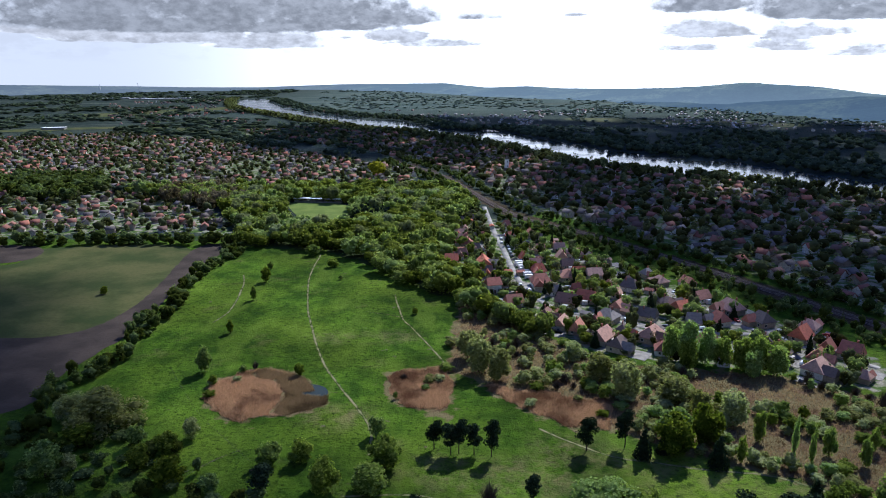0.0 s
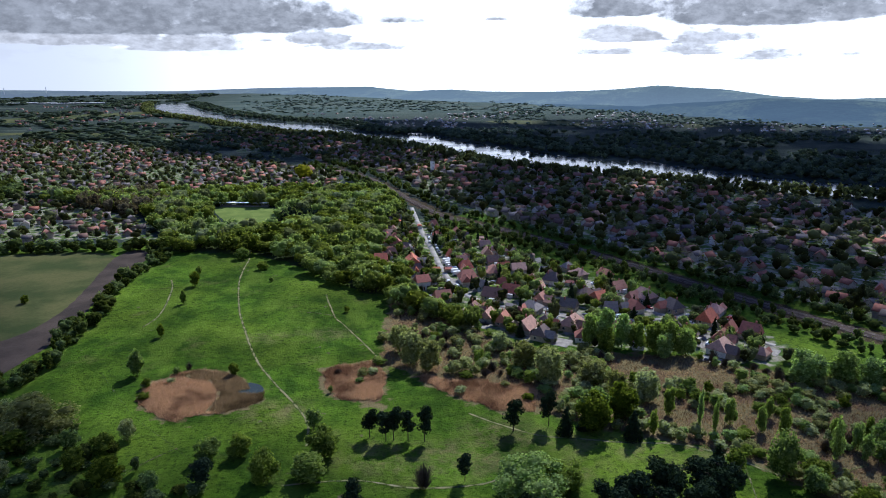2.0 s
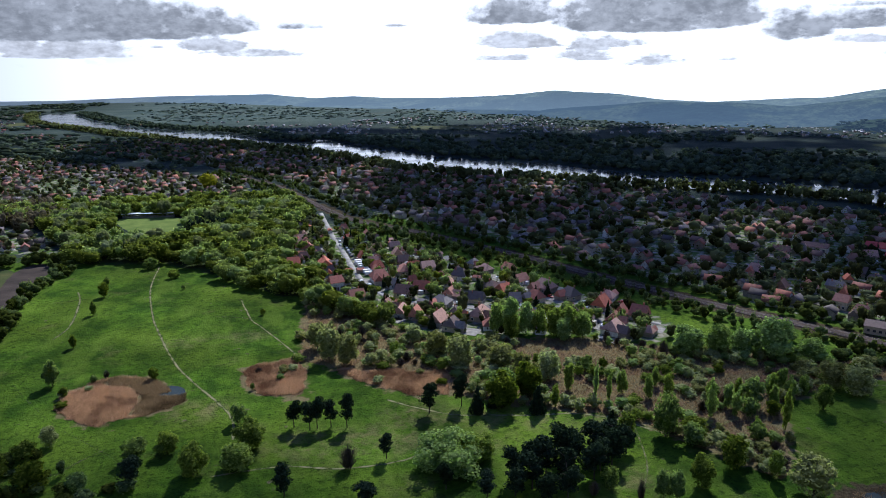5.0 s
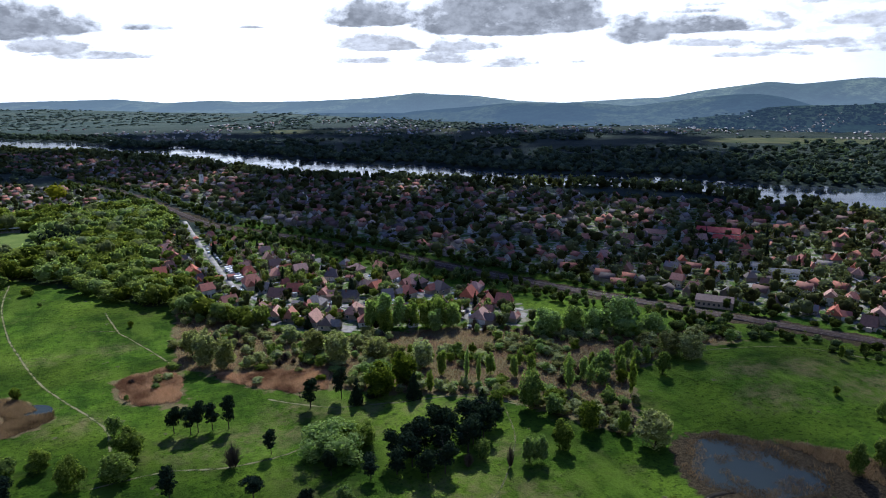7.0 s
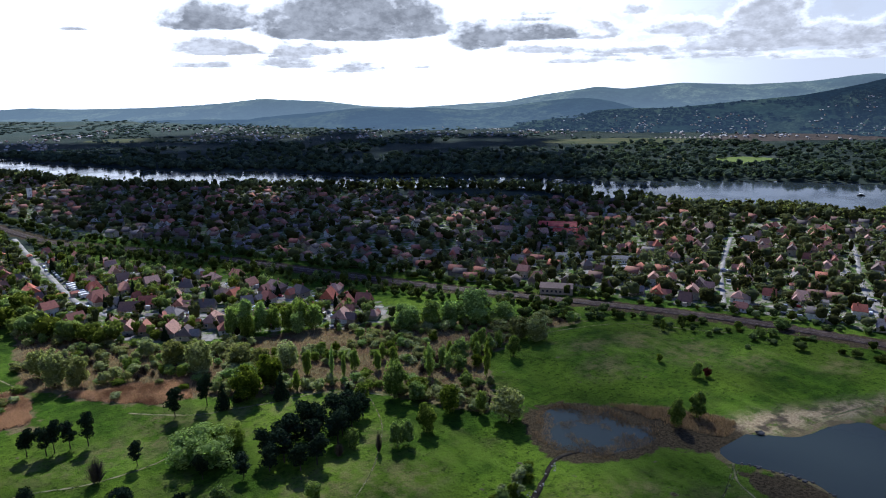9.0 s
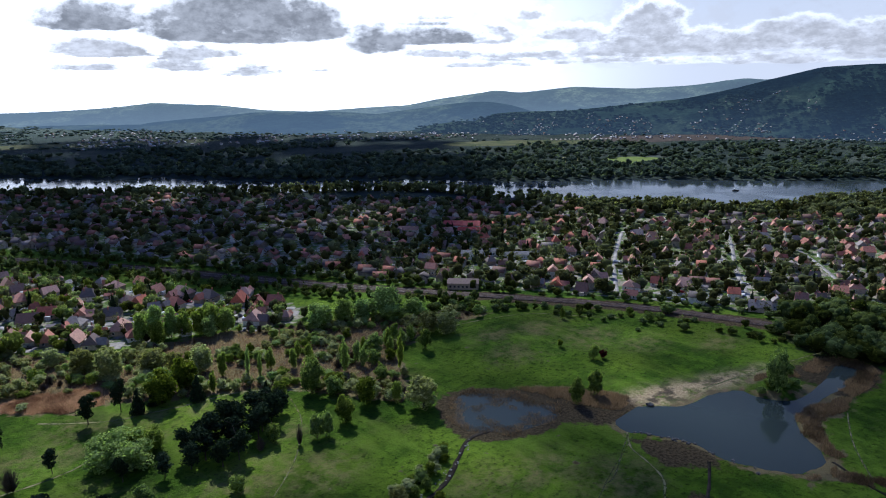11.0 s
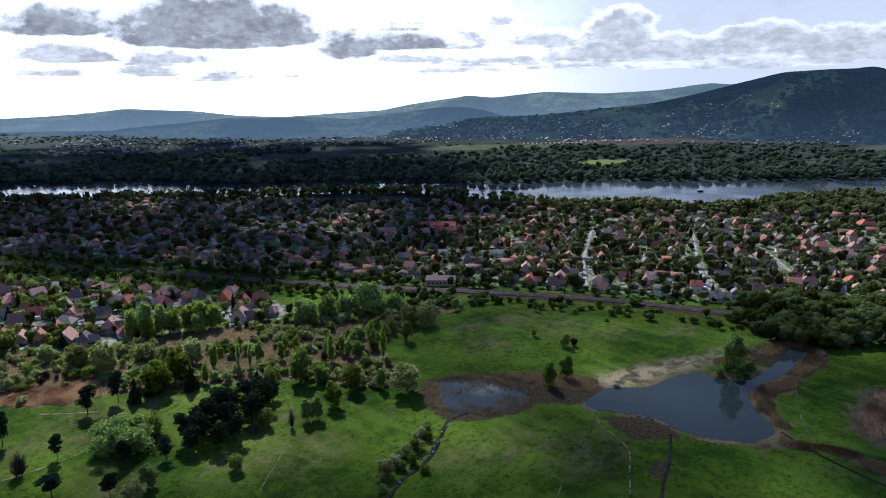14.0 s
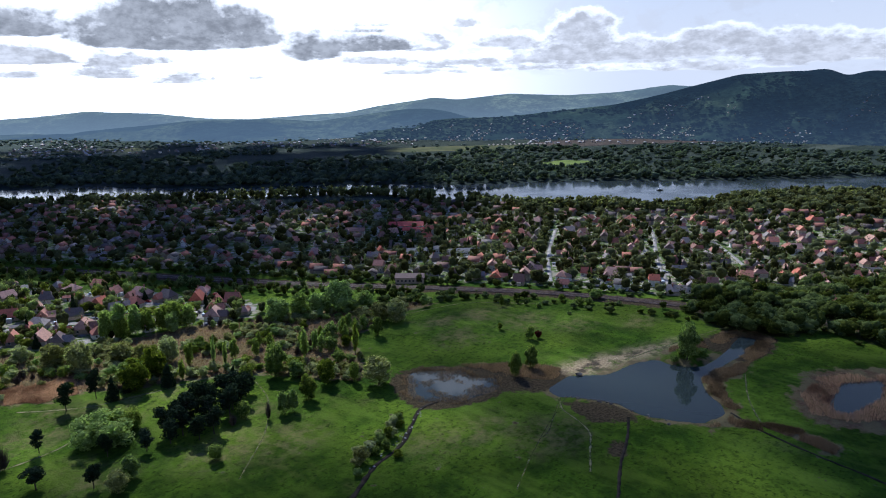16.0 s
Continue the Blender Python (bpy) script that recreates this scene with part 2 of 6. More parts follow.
def make_two(name, a, b, s1, s2, rough=0.9, strength=0.3, distance=0.05, world_space=True, spec=0.06, random=0.0):
    """Two tones in two scales of noise; random: how far each object's tone strays."""
    m, n = material(name)
    p = place(n) if world_space else n.put("ShaderNodeTexCoord").outputs["Object"]
    x, y = n.noise(p, s1, 4), n.noise(p, s2, 5, 0.65)
    c = n.mix(n.step(x, 0.36, 0.64), a, b)
    c = n.mix(n.step(y, 0.4, 0.75, 0.0, 0.35), c, tuple(v * 0.55 for v in a))
    if random:
        r = n.put("ShaderNodeObjectInfo").outputs["Random"]
        c = n.put("ShaderNodeHueSaturation", {"Value": n.step(r, 0.0, 1.0, 1 - random, 1 + random), "Color": c}).outputs[0]
    finish(n, surface(n, c, rough, y, strength, distance, **{"Specular IOR Level": spec}).outputs[0])
    return m


def make_leaf(name, dark, light, glow=0.4, spread=0.25, own=True):
    """Leaves that let light through; tone by tree and by leaf."""
    m, n = material(name)
    r = n.put("ShaderNodeNewGeometry").outputs["Random Per Island"]
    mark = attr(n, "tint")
    # inner masses stay near the dark tone: crown shade put into the colour
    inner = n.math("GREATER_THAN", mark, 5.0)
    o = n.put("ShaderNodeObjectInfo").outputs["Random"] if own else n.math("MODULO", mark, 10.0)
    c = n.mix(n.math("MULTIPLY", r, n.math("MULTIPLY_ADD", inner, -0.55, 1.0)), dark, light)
    c = n.put("ShaderNodeHueSaturation", {"Hue": n.step(o, 0.0, 1.0, 0.484, 0.506), "Saturation": n.step(o, 0.0, 1.0, 1.1, 0.85), "Value": n.step(o, 0.0, 1.0, 1 - spread, 1 + spread), "Color": c}).outputs[0]
    d = n.put("ShaderNodeBsdfDiffuse", {0: c})
    t = n.put("ShaderNodeBsdfTranslucent", {0: n.put("ShaderNodeMixRGB", {0: 1.0, 1: c, 2: (1.02, 1.14, 0.62, 1)}, blend_type="MULTIPLY").outputs[0]})
    s = n.put("ShaderNodeMixShader", {0: glow, 1: d.outputs[0], 2: t.outputs[0]})
    finish(n, s.outputs[0])
    return m


def make_reed(name="dry_reed", dark=(0.20, 0.115, 0.066), light=(0.46, 0.305, 0.175)):
    """Dry reed: tan and dark brown stretches."""
    m, n = material(name)
    p = place(n)
    r = n.put("ShaderNodeNewGeometry").outputs["Random Per Island"]
    c = n.mix(n.step(n.noise(p, 0.045, 4), 0.38, 0.54), dark, light)
    c = n.put("ShaderNodeHueSaturation", {"Value": n.step(r, 0.0, 1.0, 0.6, 1.35), "Color": c}).outputs[0]
    d, t = n.put("ShaderNodeBsdfDiffuse", {0: c}), n.put("ShaderNodeBsdfTranslucent", {0: c})
    finish(n, n.put("ShaderNodeMixShader", {0: 0.4, 1: d.outputs[0], 2: t.outputs[0]}).outputs[0])
    return m


def make_palette(name, tones, rough=0.8, own=True, grain=0.9):
    """One of several tones, by object (own) or by the attribute tint."""
    m, n = material(name)
    o = n.put("ShaderNodeObjectInfo").outputs["Random"] if own else attr(n, "tint")
    ramp = n.put("ShaderNodeValToRGB", {0: o})
    ramp.color_ramp.interpolation = "CONSTANT"
    e = ramp.color_ramp.elements
    while len(e) < len(tones):
        e.new(0.5)
    for i, tone in enumerate(tones):
        e[i].position, e[i].color = i / len(tones), (*tone, 1)
    p = place(n)
    x = n.noise(p, grain, 5, 0.65)
    c = n.mix(n.step(x, 0.35, 0.8, 0.0, 0.5), ramp.outputs[0], (0.05, 0.045, 0.04))
    finish(n, surface(n, c, rough, x, 0.25, 0.05, **{"Specular IOR Level": 0.1}).outputs[0])
    return m


def make_water(name, color, ripple, rough=0.04, swell=0.25):
    m, n = material(name)
    p = place(n)
    h = n.noise(n.put("ShaderNodeVectorMath", {0: p, 1: (1.0, 1.0, 0.0)}, operation="MULTIPLY").outputs[0], ripple, 5, 0.6)
    patch = n.noise(p, 0.02, 3)
    b = n.put("ShaderNodeBsdfPrincipled", {"Base Color": (*color, 1), "Roughness": n.step(patch, 0.35, 0.65, rough, rough * 3), "IOR": 1.33})
    bump = n.put("ShaderNodeBump", {"Strength": swell, "Distance": 0.12, "Height": h})
    n.tree.links.new(bump.outputs[0], b.inputs["Normal"])
    finish(n, b.outputs[0])
    return m


def make_hill(name, wood, meadow, haze, air, west=None):
    """Distant hills: woods and clearings, with the blue air before them painted as emission."""
    m, n = material(name)
    p = place(n)
    squash = n.put("ShaderNodeVectorMath", {0: p, 1: (1.0, 1.0, 3.0)}, operation="MULTIPLY").outputs[0]
    x, y, z = n.noise(squash, 0.0045, 5, 0.6), n.noise(squash, 0.03, 5, 0.7), n.noise(squash, 0.11, 4, 0.7)
    c = n.mix(n.step(x, 0.47, 0.56), wood, meadow)
    c = n.mix(n.step(y, 0.38, 0.62, 0.0, 0.75), c, tuple(v * 0.5 for v in wood))
    c = n.mix(n.step(z, 0.42, 0.62, 0.0, 0.7), c, tuple(v * 0.35 for v in wood))
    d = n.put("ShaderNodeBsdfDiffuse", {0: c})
    # haze painted as a glow, in a darker tone over the low plain in the west
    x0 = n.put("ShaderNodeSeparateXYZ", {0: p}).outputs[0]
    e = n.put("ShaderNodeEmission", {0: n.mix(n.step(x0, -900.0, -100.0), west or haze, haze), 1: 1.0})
    # the painted haze is mixed in more strongly towards the foot
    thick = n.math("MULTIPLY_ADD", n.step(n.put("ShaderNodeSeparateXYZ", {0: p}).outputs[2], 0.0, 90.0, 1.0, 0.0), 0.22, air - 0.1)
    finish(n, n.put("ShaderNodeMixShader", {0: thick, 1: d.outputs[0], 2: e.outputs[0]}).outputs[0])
    return m


M_GROUND = make_ground()
def make_trail():
    """Trodden earth that thins out into the grass at its edges."""
    m, n = material("trodden_earth")
    p = place(n)
    x, y = n.noise(p, 0.25, 4), n.noise(p, 1.1, 5, 0.7)
    c = n.mix(n.step(x, 0.36, 0.64), (0.090, 0.110, 0.034), (0.175, 0.165, 0.08))
    shown = n.step(n.math("ADD", attr(n, "trod"), n.math("MULTIPLY_ADD", n.math("ADD", x, y), 0.5, -0.5)), 0.3, 0.75)
    b = surface(n, c, 1.0, y, 0.3, 0.05, **{"Specular IOR Level": 0.03})
    finish(n, n.put("ShaderNodeMixShader", {0: shown, 1: n.put("ShaderNodeBsdfTransparent").outputs[0], 2: b.outputs[0]}).outputs[0])
    return m


M_PATH = make_trail()
M_PLOUGH = make_two("ploughed_soil", (0.036, 0.028, 0.022), (0.066, 0.050, 0.038), 0.05, 0.8, strength=0.6, distance=0.3)
M_CROP = make_two("young_crop", (0.036, 0.050, 0.013), (0.080, 0.080, 0.026), 0.035, 0.5, strength=0.5, distance=0.2)
M_ASPHALT = make_two("pale_asphalt", (0.23, 0.213, 0.185), (0.35, 0.328, 0.285), 0.15, 1.2, 0.85)
M_BALLAST = make_two("ballast", (0.036, 0.025, 0.019), (0.070, 0.049, 0.036), 0.2, 1.5)
M_RAIL = make_two("rail_steel", (0.07, 0.05, 0.04), (0.15, 0.12, 0.10), 0.5, 2.0, 0.5)
M_HAY = make_two("ochre_field", (0.20, 0.18, 0.07), (0.28, 0.25, 0.11), 0.08, 0.6)
M_TURF = make_two("mown_turf", (0.095, 0.135, 0.025), (0.135, 0.175, 0.036), 0.08, 0.6)
M_BARK = make_two("bark", (0.05, 0.04, 0.03), (0.10, 0.08, 0.06), 0.8, 4.0, world_space=False)
M_TWIG = make_two("bare_twigs", (0.075, 0.058, 0.042), (0.12, 0.095, 0.07), 0.8, 4.0, world_space=False)
M_REED = make_reed("dry_reed", (0.23, 0.125, 0.066), (0.56, 0.36, 0.195))
M_SHOREREED = make_reed("shore_reed", (0.12, 0.082, 0.038), (0.30, 0.21, 0.105))
M_MARSHREED = make_reed("marsh_reed", (0.16, 0.10, 0.042), (0.38, 0.27, 0.125))
M_LEAF = make_leaf("leaf", (0.07, 0.112, 0.018), (0.24, 0.30, 0.06), 0.58, 0.30)
M_FRESH = make_leaf("fresh_leaf", (0.12, 0.18, 0.035), (0.36, 0.45, 0.12), 0.6, 0.2)
M_GREY = make_leaf("silver_leaf", (0.16, 0.18, 0.062), (0.45, 0.46, 0.19), 0.55, 0.28)
M_NEEDLE = make_leaf("needles", (0.012, 0.022, 0.012), (0.028, 0.044, 0.02), 0.15, 0.2)
M_YELLOW = make_leaf("yellow_leaf", (0.22, 0.24, 0.03), (0.36, 0.36, 0.05), 0.45, 0.1)
M_RED = make_leaf("copper_leaf", (0.05, 0.018, 0.014), (0.09, 0.03, 0.022), 0.3, 0.1)
M_WOOD = make_leaf("wood_leaf", (0.080, 0.118, 0.018), (0.42, 0.49, 0.11), 0.58, 0.38, own=False)
M_DARKWOOD = make_leaf("dark_needles", (0.014, 0.024, 0.014), (0.035, 0.05, 0.025), 0.2, 0.3, own=False)
M_PALEWOOD = make_leaf("pale_wood_leaf", (0.13, 0.16, 0.06), (0.36, 0.39, 0.17), 0.54, 0.25, own=False)
M_GROVE = make_leaf("grove_leaf", (0.040, 0.062, 0.014), (0.170, 0.210, 0.052), 0.54, 0.40, own=False)
# far leaves: distance haze put into the colour, bluish here, paler for the horizon
M_FARLEAF = make_leaf("hazed_far_leaf", (0.042, 0.062, 0.042), (0.12, 0.15, 0.085), 0.42, 0.40, own=False)
M_HORIZONLEAF = make_leaf("hazed_horizon_leaf", (0.10, 0.135, 0.115), (0.17, 0.21, 0.16), 0.42, 0.2, own=False)
M_TOWNLEAF = make_leaf("garden_leaf", (0.050, 0.060, 0.024), (0.195, 0.205, 0.075), 0.52, 0.55, own=False)
M_BROWNLEAF = make_leaf("budding_twigs", (0.07, 0.058, 0.032), (0.19, 0.155, 0.085), 0.4, 0.3, own=False)
M_ROOF = make_palette("roof_tiles", ((0.44, 0.22, 0.155), (0.52, 0.32, 0.24), (0.26, 0.145, 0.105), (0.43, 0.17, 0.115), (0.17, 0.14, 0.12), (0.52, 0.23, 0.15), (0.27, 0.235, 0.21), (0.33, 0.135, 0.095), (0.50, 0.29, 0.21), (0.20, 0.145, 0.12), (0.52, 0.17, 0.10)))
M_WALL = make_palette("house_render", ((0.55, 0.50, 0.42), (0.40, 0.33, 0.24), (0.72, 0.70, 0.66), (0.34, 0.28, 0.21), (0.52, 0.44, 0.33), (0.30, 0.24, 0.19)), 0.9)
M_FARROOF = make_palette("far_roof", ((0.24, 0.095, 0.065), (0.28, 0.13, 0.09), (0.15, 0.085, 0.065), (0.13, 0.11, 0.10), (0.09, 0.072, 0.063), (0.34, 0.13, 0.08), (0.17, 0.10, 0.075), (0.24, 0.10, 0.07), (0.20, 0.17, 0.15)), own=False)
M_FARWALL = make_palette("far_wall", ((0.44, 0.40, 0.34), (0.30, 0.26, 0.21), (0.74, 0.73, 0.70), (0.34, 0.29, 0.24), (0.50, 0.45, 0.39), (0.26, 0.21, 0.17), (0.62, 0.59, 0.54)), own=False)
M_PALEROOF = make_palette("pale_roof", ((0.46, 0.44, 0.41), (0.38, 0.33, 0.28), (0.52, 0.50, 0.47), (0.28, 0.18, 0.14), (0.42, 0.40, 0.37)), own=False)
M_BRICK = make_two("chimney_brick", (0.25, 0.10, 0.07), (0.36, 0.17, 0.12), 1.0, 5.0, world_space=False)
M_GLASS = make_two("window_glass", (0.03, 0.035, 0.04), (0.05, 0.055, 0.06), 1.0, 3.0, 0.08, 0.0, world_space=False, spec=0.5)
M_DOOR = make_two("door_wood", (0.10, 0.06, 0.035), (0.17, 0.10, 0.06), 1.0, 5.0, 0.6, world_space=False)
M_WHITE = make_two("white_paint", (0.72, 0.72, 0.70), (0.80, 0.80, 0.79), 0.5, 3.0, 0.5, 0.05, world_space=False)
M_CAR = make_palette("car_paint", ((0.78, 0.78, 0.77), (0.72, 0.73, 0.74), (0.08, 0.09, 0.11), (0.8, 0.8, 0.8), (0.32, 0.33, 0.35), (0.35, 0.03, 0.03)), 0.3)
M_TYRE = make_two("rubber", (0.02, 0.02, 0.02), (0.03, 0.03, 0.03), 1.0, 4.0, world_space=False)
M_YARD = make_two("paving", (0.19, 0.175, 0.15), (0.30, 0.275, 0.235), 0.4, 2.0)
M_STONE = make_two("grey_stone", (0.18, 0.17, 0.15), (0.30, 0.29, 0.27), 0.8, 3.0, world_space=False)
M_WETSTONE = make_two("wet_stone", (0.05, 0.047, 0.042), (0.13, 0.125, 0.115), 0.8, 3.0, world_space=False)
M_REDROOF = make_two("red_sheet", (0.30, 0.04, 0.032), (0.36, 0.06, 0.045), 0.3, 2.0, 0.5)
M_MUD = make_two("wet_mud", (0.016, 0.014, 0.010), (0.036, 0.030, 0.022), 0.3, 1.2, 0.9, 0.4, 0.1, spec=0.04)
M_POND = make_water("pond_water", (0.026, 0.036, 0.034), 0.5, 0.012, 0.05)
M_RIVER = make_water("river_water", (0.03, 0.04, 0.042), 0.35, 0.07, 0.012)
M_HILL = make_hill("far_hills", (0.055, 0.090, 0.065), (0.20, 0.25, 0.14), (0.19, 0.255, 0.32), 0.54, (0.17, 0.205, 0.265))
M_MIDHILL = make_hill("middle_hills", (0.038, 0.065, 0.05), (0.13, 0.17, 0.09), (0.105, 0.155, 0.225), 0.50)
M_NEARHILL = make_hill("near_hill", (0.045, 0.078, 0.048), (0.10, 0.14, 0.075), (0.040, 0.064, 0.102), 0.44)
M_CLOUD = make_two("cloud", (0.86, 0.86, 0.87), (0.9, 0.9, 0.9), 0.01, 0.05, 1.0, 0.0)


# ---- shaping helpers ----
def inside(poly, x, y):
    """Which of the points x, y lie within the polygon."""
    hit = np.zeros(np.shape(x), bool)
    for (ax, ay), (bx, by) in zip(poly, poly[1:] + poly[:1]):
        if ay != by:
            hit ^= ((ay > y) != (by > y)) & (x < (bx - ax) * (y - ay) / (by - ay) + ax)
    return hit


def gap(line, x, y, closed=False):
    """The distance of the points x, y from a line of corners."""
    best = np.full(np.shape(x), 1e9)
    for (ax, ay), (bx, by) in zip(line, line[1:] + line[:1] if closed else line[1:]):
        dx, dy = bx - ax, by - ay
        k = np.clip(((x - ax) * dx + (y - ay) * dy) / (dx * dx + dy * dy + 1e-9), 0, 1)
        best = np.minimum(best, np.hypot(x - ax - k * dx, y - ay - k * dy))
    return best


def depth_in(poly, x, y):
    """How far the points lie within the polygon; outside: minus."""
    d = gap(poly, x, y, True)
    return np.where(inside(poly, x, y), d, -d)


def smooth(v, lo, hi):
    k = np.clip((v - lo) / (hi - lo), 0, 1)
    return k * k * (3 - 2 * k)


def curve_of(points, stride, closed=False):
    """Points at even strides on a smooth line through the corners."""
    pts = [np.array(p, float) for p in points]
    n = len(pts)
    made = []
    for i in range(n if closed else n - 1):
        if closed:
            p0, p1, p2, p3 = pts[i - 1], pts[i], pts[(i + 1) % n], pts[(i + 2) % n]
        else:
            p0, p1, p2, p3 = pts[max(i - 1, 0)], pts[i], pts[i + 1], pts[min(i + 2, n - 1)]
        steps = max(2, int(np.hypot(*(p2 - p1)[:2]) / stride))
        for k in range(steps):
            s = k / steps
            made.append(0.5 * (2 * p1 + (p2 - p0) * s + (2 * p0 - 5 * p1 + 4 * p2 - p3) * s * s + (3 * p1 - p0 - 3 * p2 + p3) * s ** 3))
    if not closed:
        made.append(pts[-1])
    return made


def link(name, mesh, mat, parent=None, label=""):
    ob = new(name, mesh)
    if mat:
        mesh.materials.append(mat)
    ob.parent = parent
    return tagged(ob, label)


def part(name, bm, mat, parent=None, label=""):
    """Links a bmesh as one mesh object under a thing or a part."""
    mesh = bpy.data.meshes.new(name)
    bm.to_mesh(mesh)
    bm.free()
    return link(name, mesh, mat, parent, label)


def mesh_of(name, verts, faces, smooth_shade=False, tint=None):
    """A mesh from an array of places and an array of equal-sized faces (or a list of both sizes)."""
    mesh = bpy.data.meshes.new(name)
    groups = faces if isinstance(faces, list) else [faces]
    groups = [g for g in groups if len(g)]
    loops = np.concatenate([g.ravel() for g in groups]).astype(np.int32)
    sizes = np.concatenate([np.full(len(g), g.shape[1]) for g in groups]).astype(np.int32)
    mesh.vertices.add(len(verts))
    mesh.vertices.foreach_set("co", np.asarray(verts, np.float32).ravel())
    mesh.loops.add(len(loops))
    mesh.loops.foreach_set("vertex_index", loops)
    mesh.polygons.add(len(sizes))
    mesh.polygons.foreach_set("loop_start", np.concatenate([[0], np.cumsum(sizes)[:-1]]).astype(np.int32))
    mesh.update(calc_edges=True)
    if smooth_shade:
        mesh.polygons.foreach_set("use_smooth", np.ones(len(sizes), bool))
    if tint is not None:
        mesh.attributes.new("tint", "FLOAT", "POINT").data.foreach_set("value", np.asarray(tint, np.float32))
    return mesh


def box(bm, x0, x1, y0, y1, z0, z1):
    v = [bm.verts.new(p) for p in ((x0, y0, z0), (x1, y0, z0), (x1, y1, z0), (x0, y1, z0), (x0, y0, z1), (x1, y0, z1), (x1, y1, z1), (x0, y1, z1))]
    for f in ((3, 2, 1, 0), (4, 5, 6, 7), (0, 1, 5, 4), (1, 2, 6, 5), (2, 3, 7, 6), (3, 0, 4, 7)):
        bm.faces.new([v[i] for i in f])
    return v


def solid(bm, points, faces):
    v = [bm.verts.new(p) for p in points]
    for f in faces:
        bm.faces.new([v[i] for i in f])


# ---- the plan ----
RIVER_FAR = [(-690, 2660), (-640, 2640), (-599, 2518), (-486, 2197), (-353, 1896), (-249, 1739), (-158, 1638), (-83, 1565), (-37, 1444), (8, 1352), (60, 1292), (84, 1342), (122, 1280), (158, 1182), (192, 1110), (249, 996), (302, 913), (365, 873), (405, 790), (442, 727), (557, 615), (598, 561), (618, 513), (669, 465), (725, 420), (777, 366), (818, 306), (888, 221), (939, 166), (1022, 84), (1180, -100)]
RIVER_NEAR = [(-718, 2650), (-725, 2560), (-690, 2420), (-640, 2239), (-548, 1996), (-383, 1738), (-283, 1559), (-208, 1456), (-140, 1353), (-50, 1285), (4, 1194), (66, 1098), (102, 1034), (153, 908), (204, 823), (243, 778), (294, 752), (334, 700), (384, 646), (462, 592), (528, 520), (548, 440), (530, 408), (556, 390), (552, 348), (566, 304), (602, 270), (610, 236), (632, 193), (677, 170), (727, 165), (779, 128), (806, 84), (830, 56), (970, -150)]
RIVER = RIVER_FAR + RIVER_NEAR[::-1]
POND = [(182, 63), (200, 63), (212, 51), (231, 47), (242, 41), (240, 34), (245, 23), (257, 20), (278, 20), (299, 22), (300, 12), (288, 6), (265, 13), (246, 15), (232, 16), (220, 9), (213, 1), (206, -3), (193, 1), (188, 11), (185, 22), (188, 35), (183, 49), (179, 56)]
POND_SMALL = [(156, 119), (163, 118), (168, 112), (176, 103), (173, 95), (178, 86), (173, 80), (164, 80), (157, 82), (150, 84), (146, 90), (140, 97), (143, 107), (150, 112)]
MUD = [[(152, 125), (167, 121), (180, 106), (194, 93), (202, 80), (206, 66), (193, 61), (179, 63), (174, 71), (166, 75), (154, 77), (142, 83), (134, 94), (137, 106), (143, 116)], [(176, 52), (184, 40), (185, 27), (182, 21), (175, 24), (171, 30), (168, 36), (172, 44)], [(160, 20), (154, 21), (150, 16), (154, 13), (160, 16)], [(266, 40), (284, 34), (300, 30), (308, 20), (302, 5), (283, 2), (262, 6), (264, 14), (268, 24)]]
SHORE_REED = [[(236, 18), (261, 12), (264, 6), (250, 4), (238, 8), (225, 4), (215, -5), (205, -9), (206, -17), (200, -18), (197, -8), (190, -1), (201, -4), (210, -3), (216, 5), (223, 12)], [(276, 30), (296, 31), (308, 20), (302, 6), (284, 3), (264, 6), (268, 14), (290, 12), (296, 20), (280, 24)], [(204, -16), (202, -28), (198, -42), (203, -44), (210, -30), (207, -16)], [(180, 108), (194, 93), (202, 80), (206, 67), (192, 66), (184, 78), (182, 92)], [(250, 43), (266, 41), (276, 33), (270, 28), (262, 36), (250, 38)]]
POND_REED = [(242, -30), (265, -30), (280, -45), (257, -48), (234, -41), (232, -34)]
POOL = [(-52, 252), (-47, 250), (-44, 246), (-44, 241), (-48, 241), (-54, 243), (-54, 245), (-49, 246)]
REED_A = [(-90, 240), (-91, 255), (-81, 264), (-72, 266), (-61, 263), (-52, 254), (-44, 243), (-43, 235), (-47, 229), (-56, 226), (-64, 227), (-68, 220), (-79, 227), (-86, 233)]
REED_A_DARK = [(-80, 262), (-72, 265), (-61, 262), (-52, 254), (-44, 243), (-43, 235), (-47, 229), (-56, 226), (-63, 228), (-61, 238), (-62, 246), (-66, 254), (-74, 257)]
REED_B = [(-25, 259), (-16, 264), (0, 267), (4, 250), (2, 225), (-1, 225), (-10, 230), (-18, 234), (-22, 244)]
REED_C = [(12, 252), (32, 246), (60, 236), (62, 222), (57, 214), (42, 217), (27, 231)]
REED_D = [(186, 186), (205, 183), (226, 184), (222, 196), (204, 202), (188, 200)]
MARSH = [(0, 262), (16, 253), (27, 231), (42, 217), (57, 214), (72, 203), (92, 190), (112, 178), (124, 156), (140, 128), (158, 150), (172, 172), (205, 184), (243, 176), (236, 196), (200, 214), (165, 232), (132, 256), (87, 266), (63, 271), (43, 307), (30, 352), (8, 345)]
RAIL = [(-60, 900), (1, 769), (55, 571), (100, 500), (128, 454), (157, 400), (180, 352), (222, 271), (272, 188), (303, 131), (325, 68), (345, -20), (360, -120)]
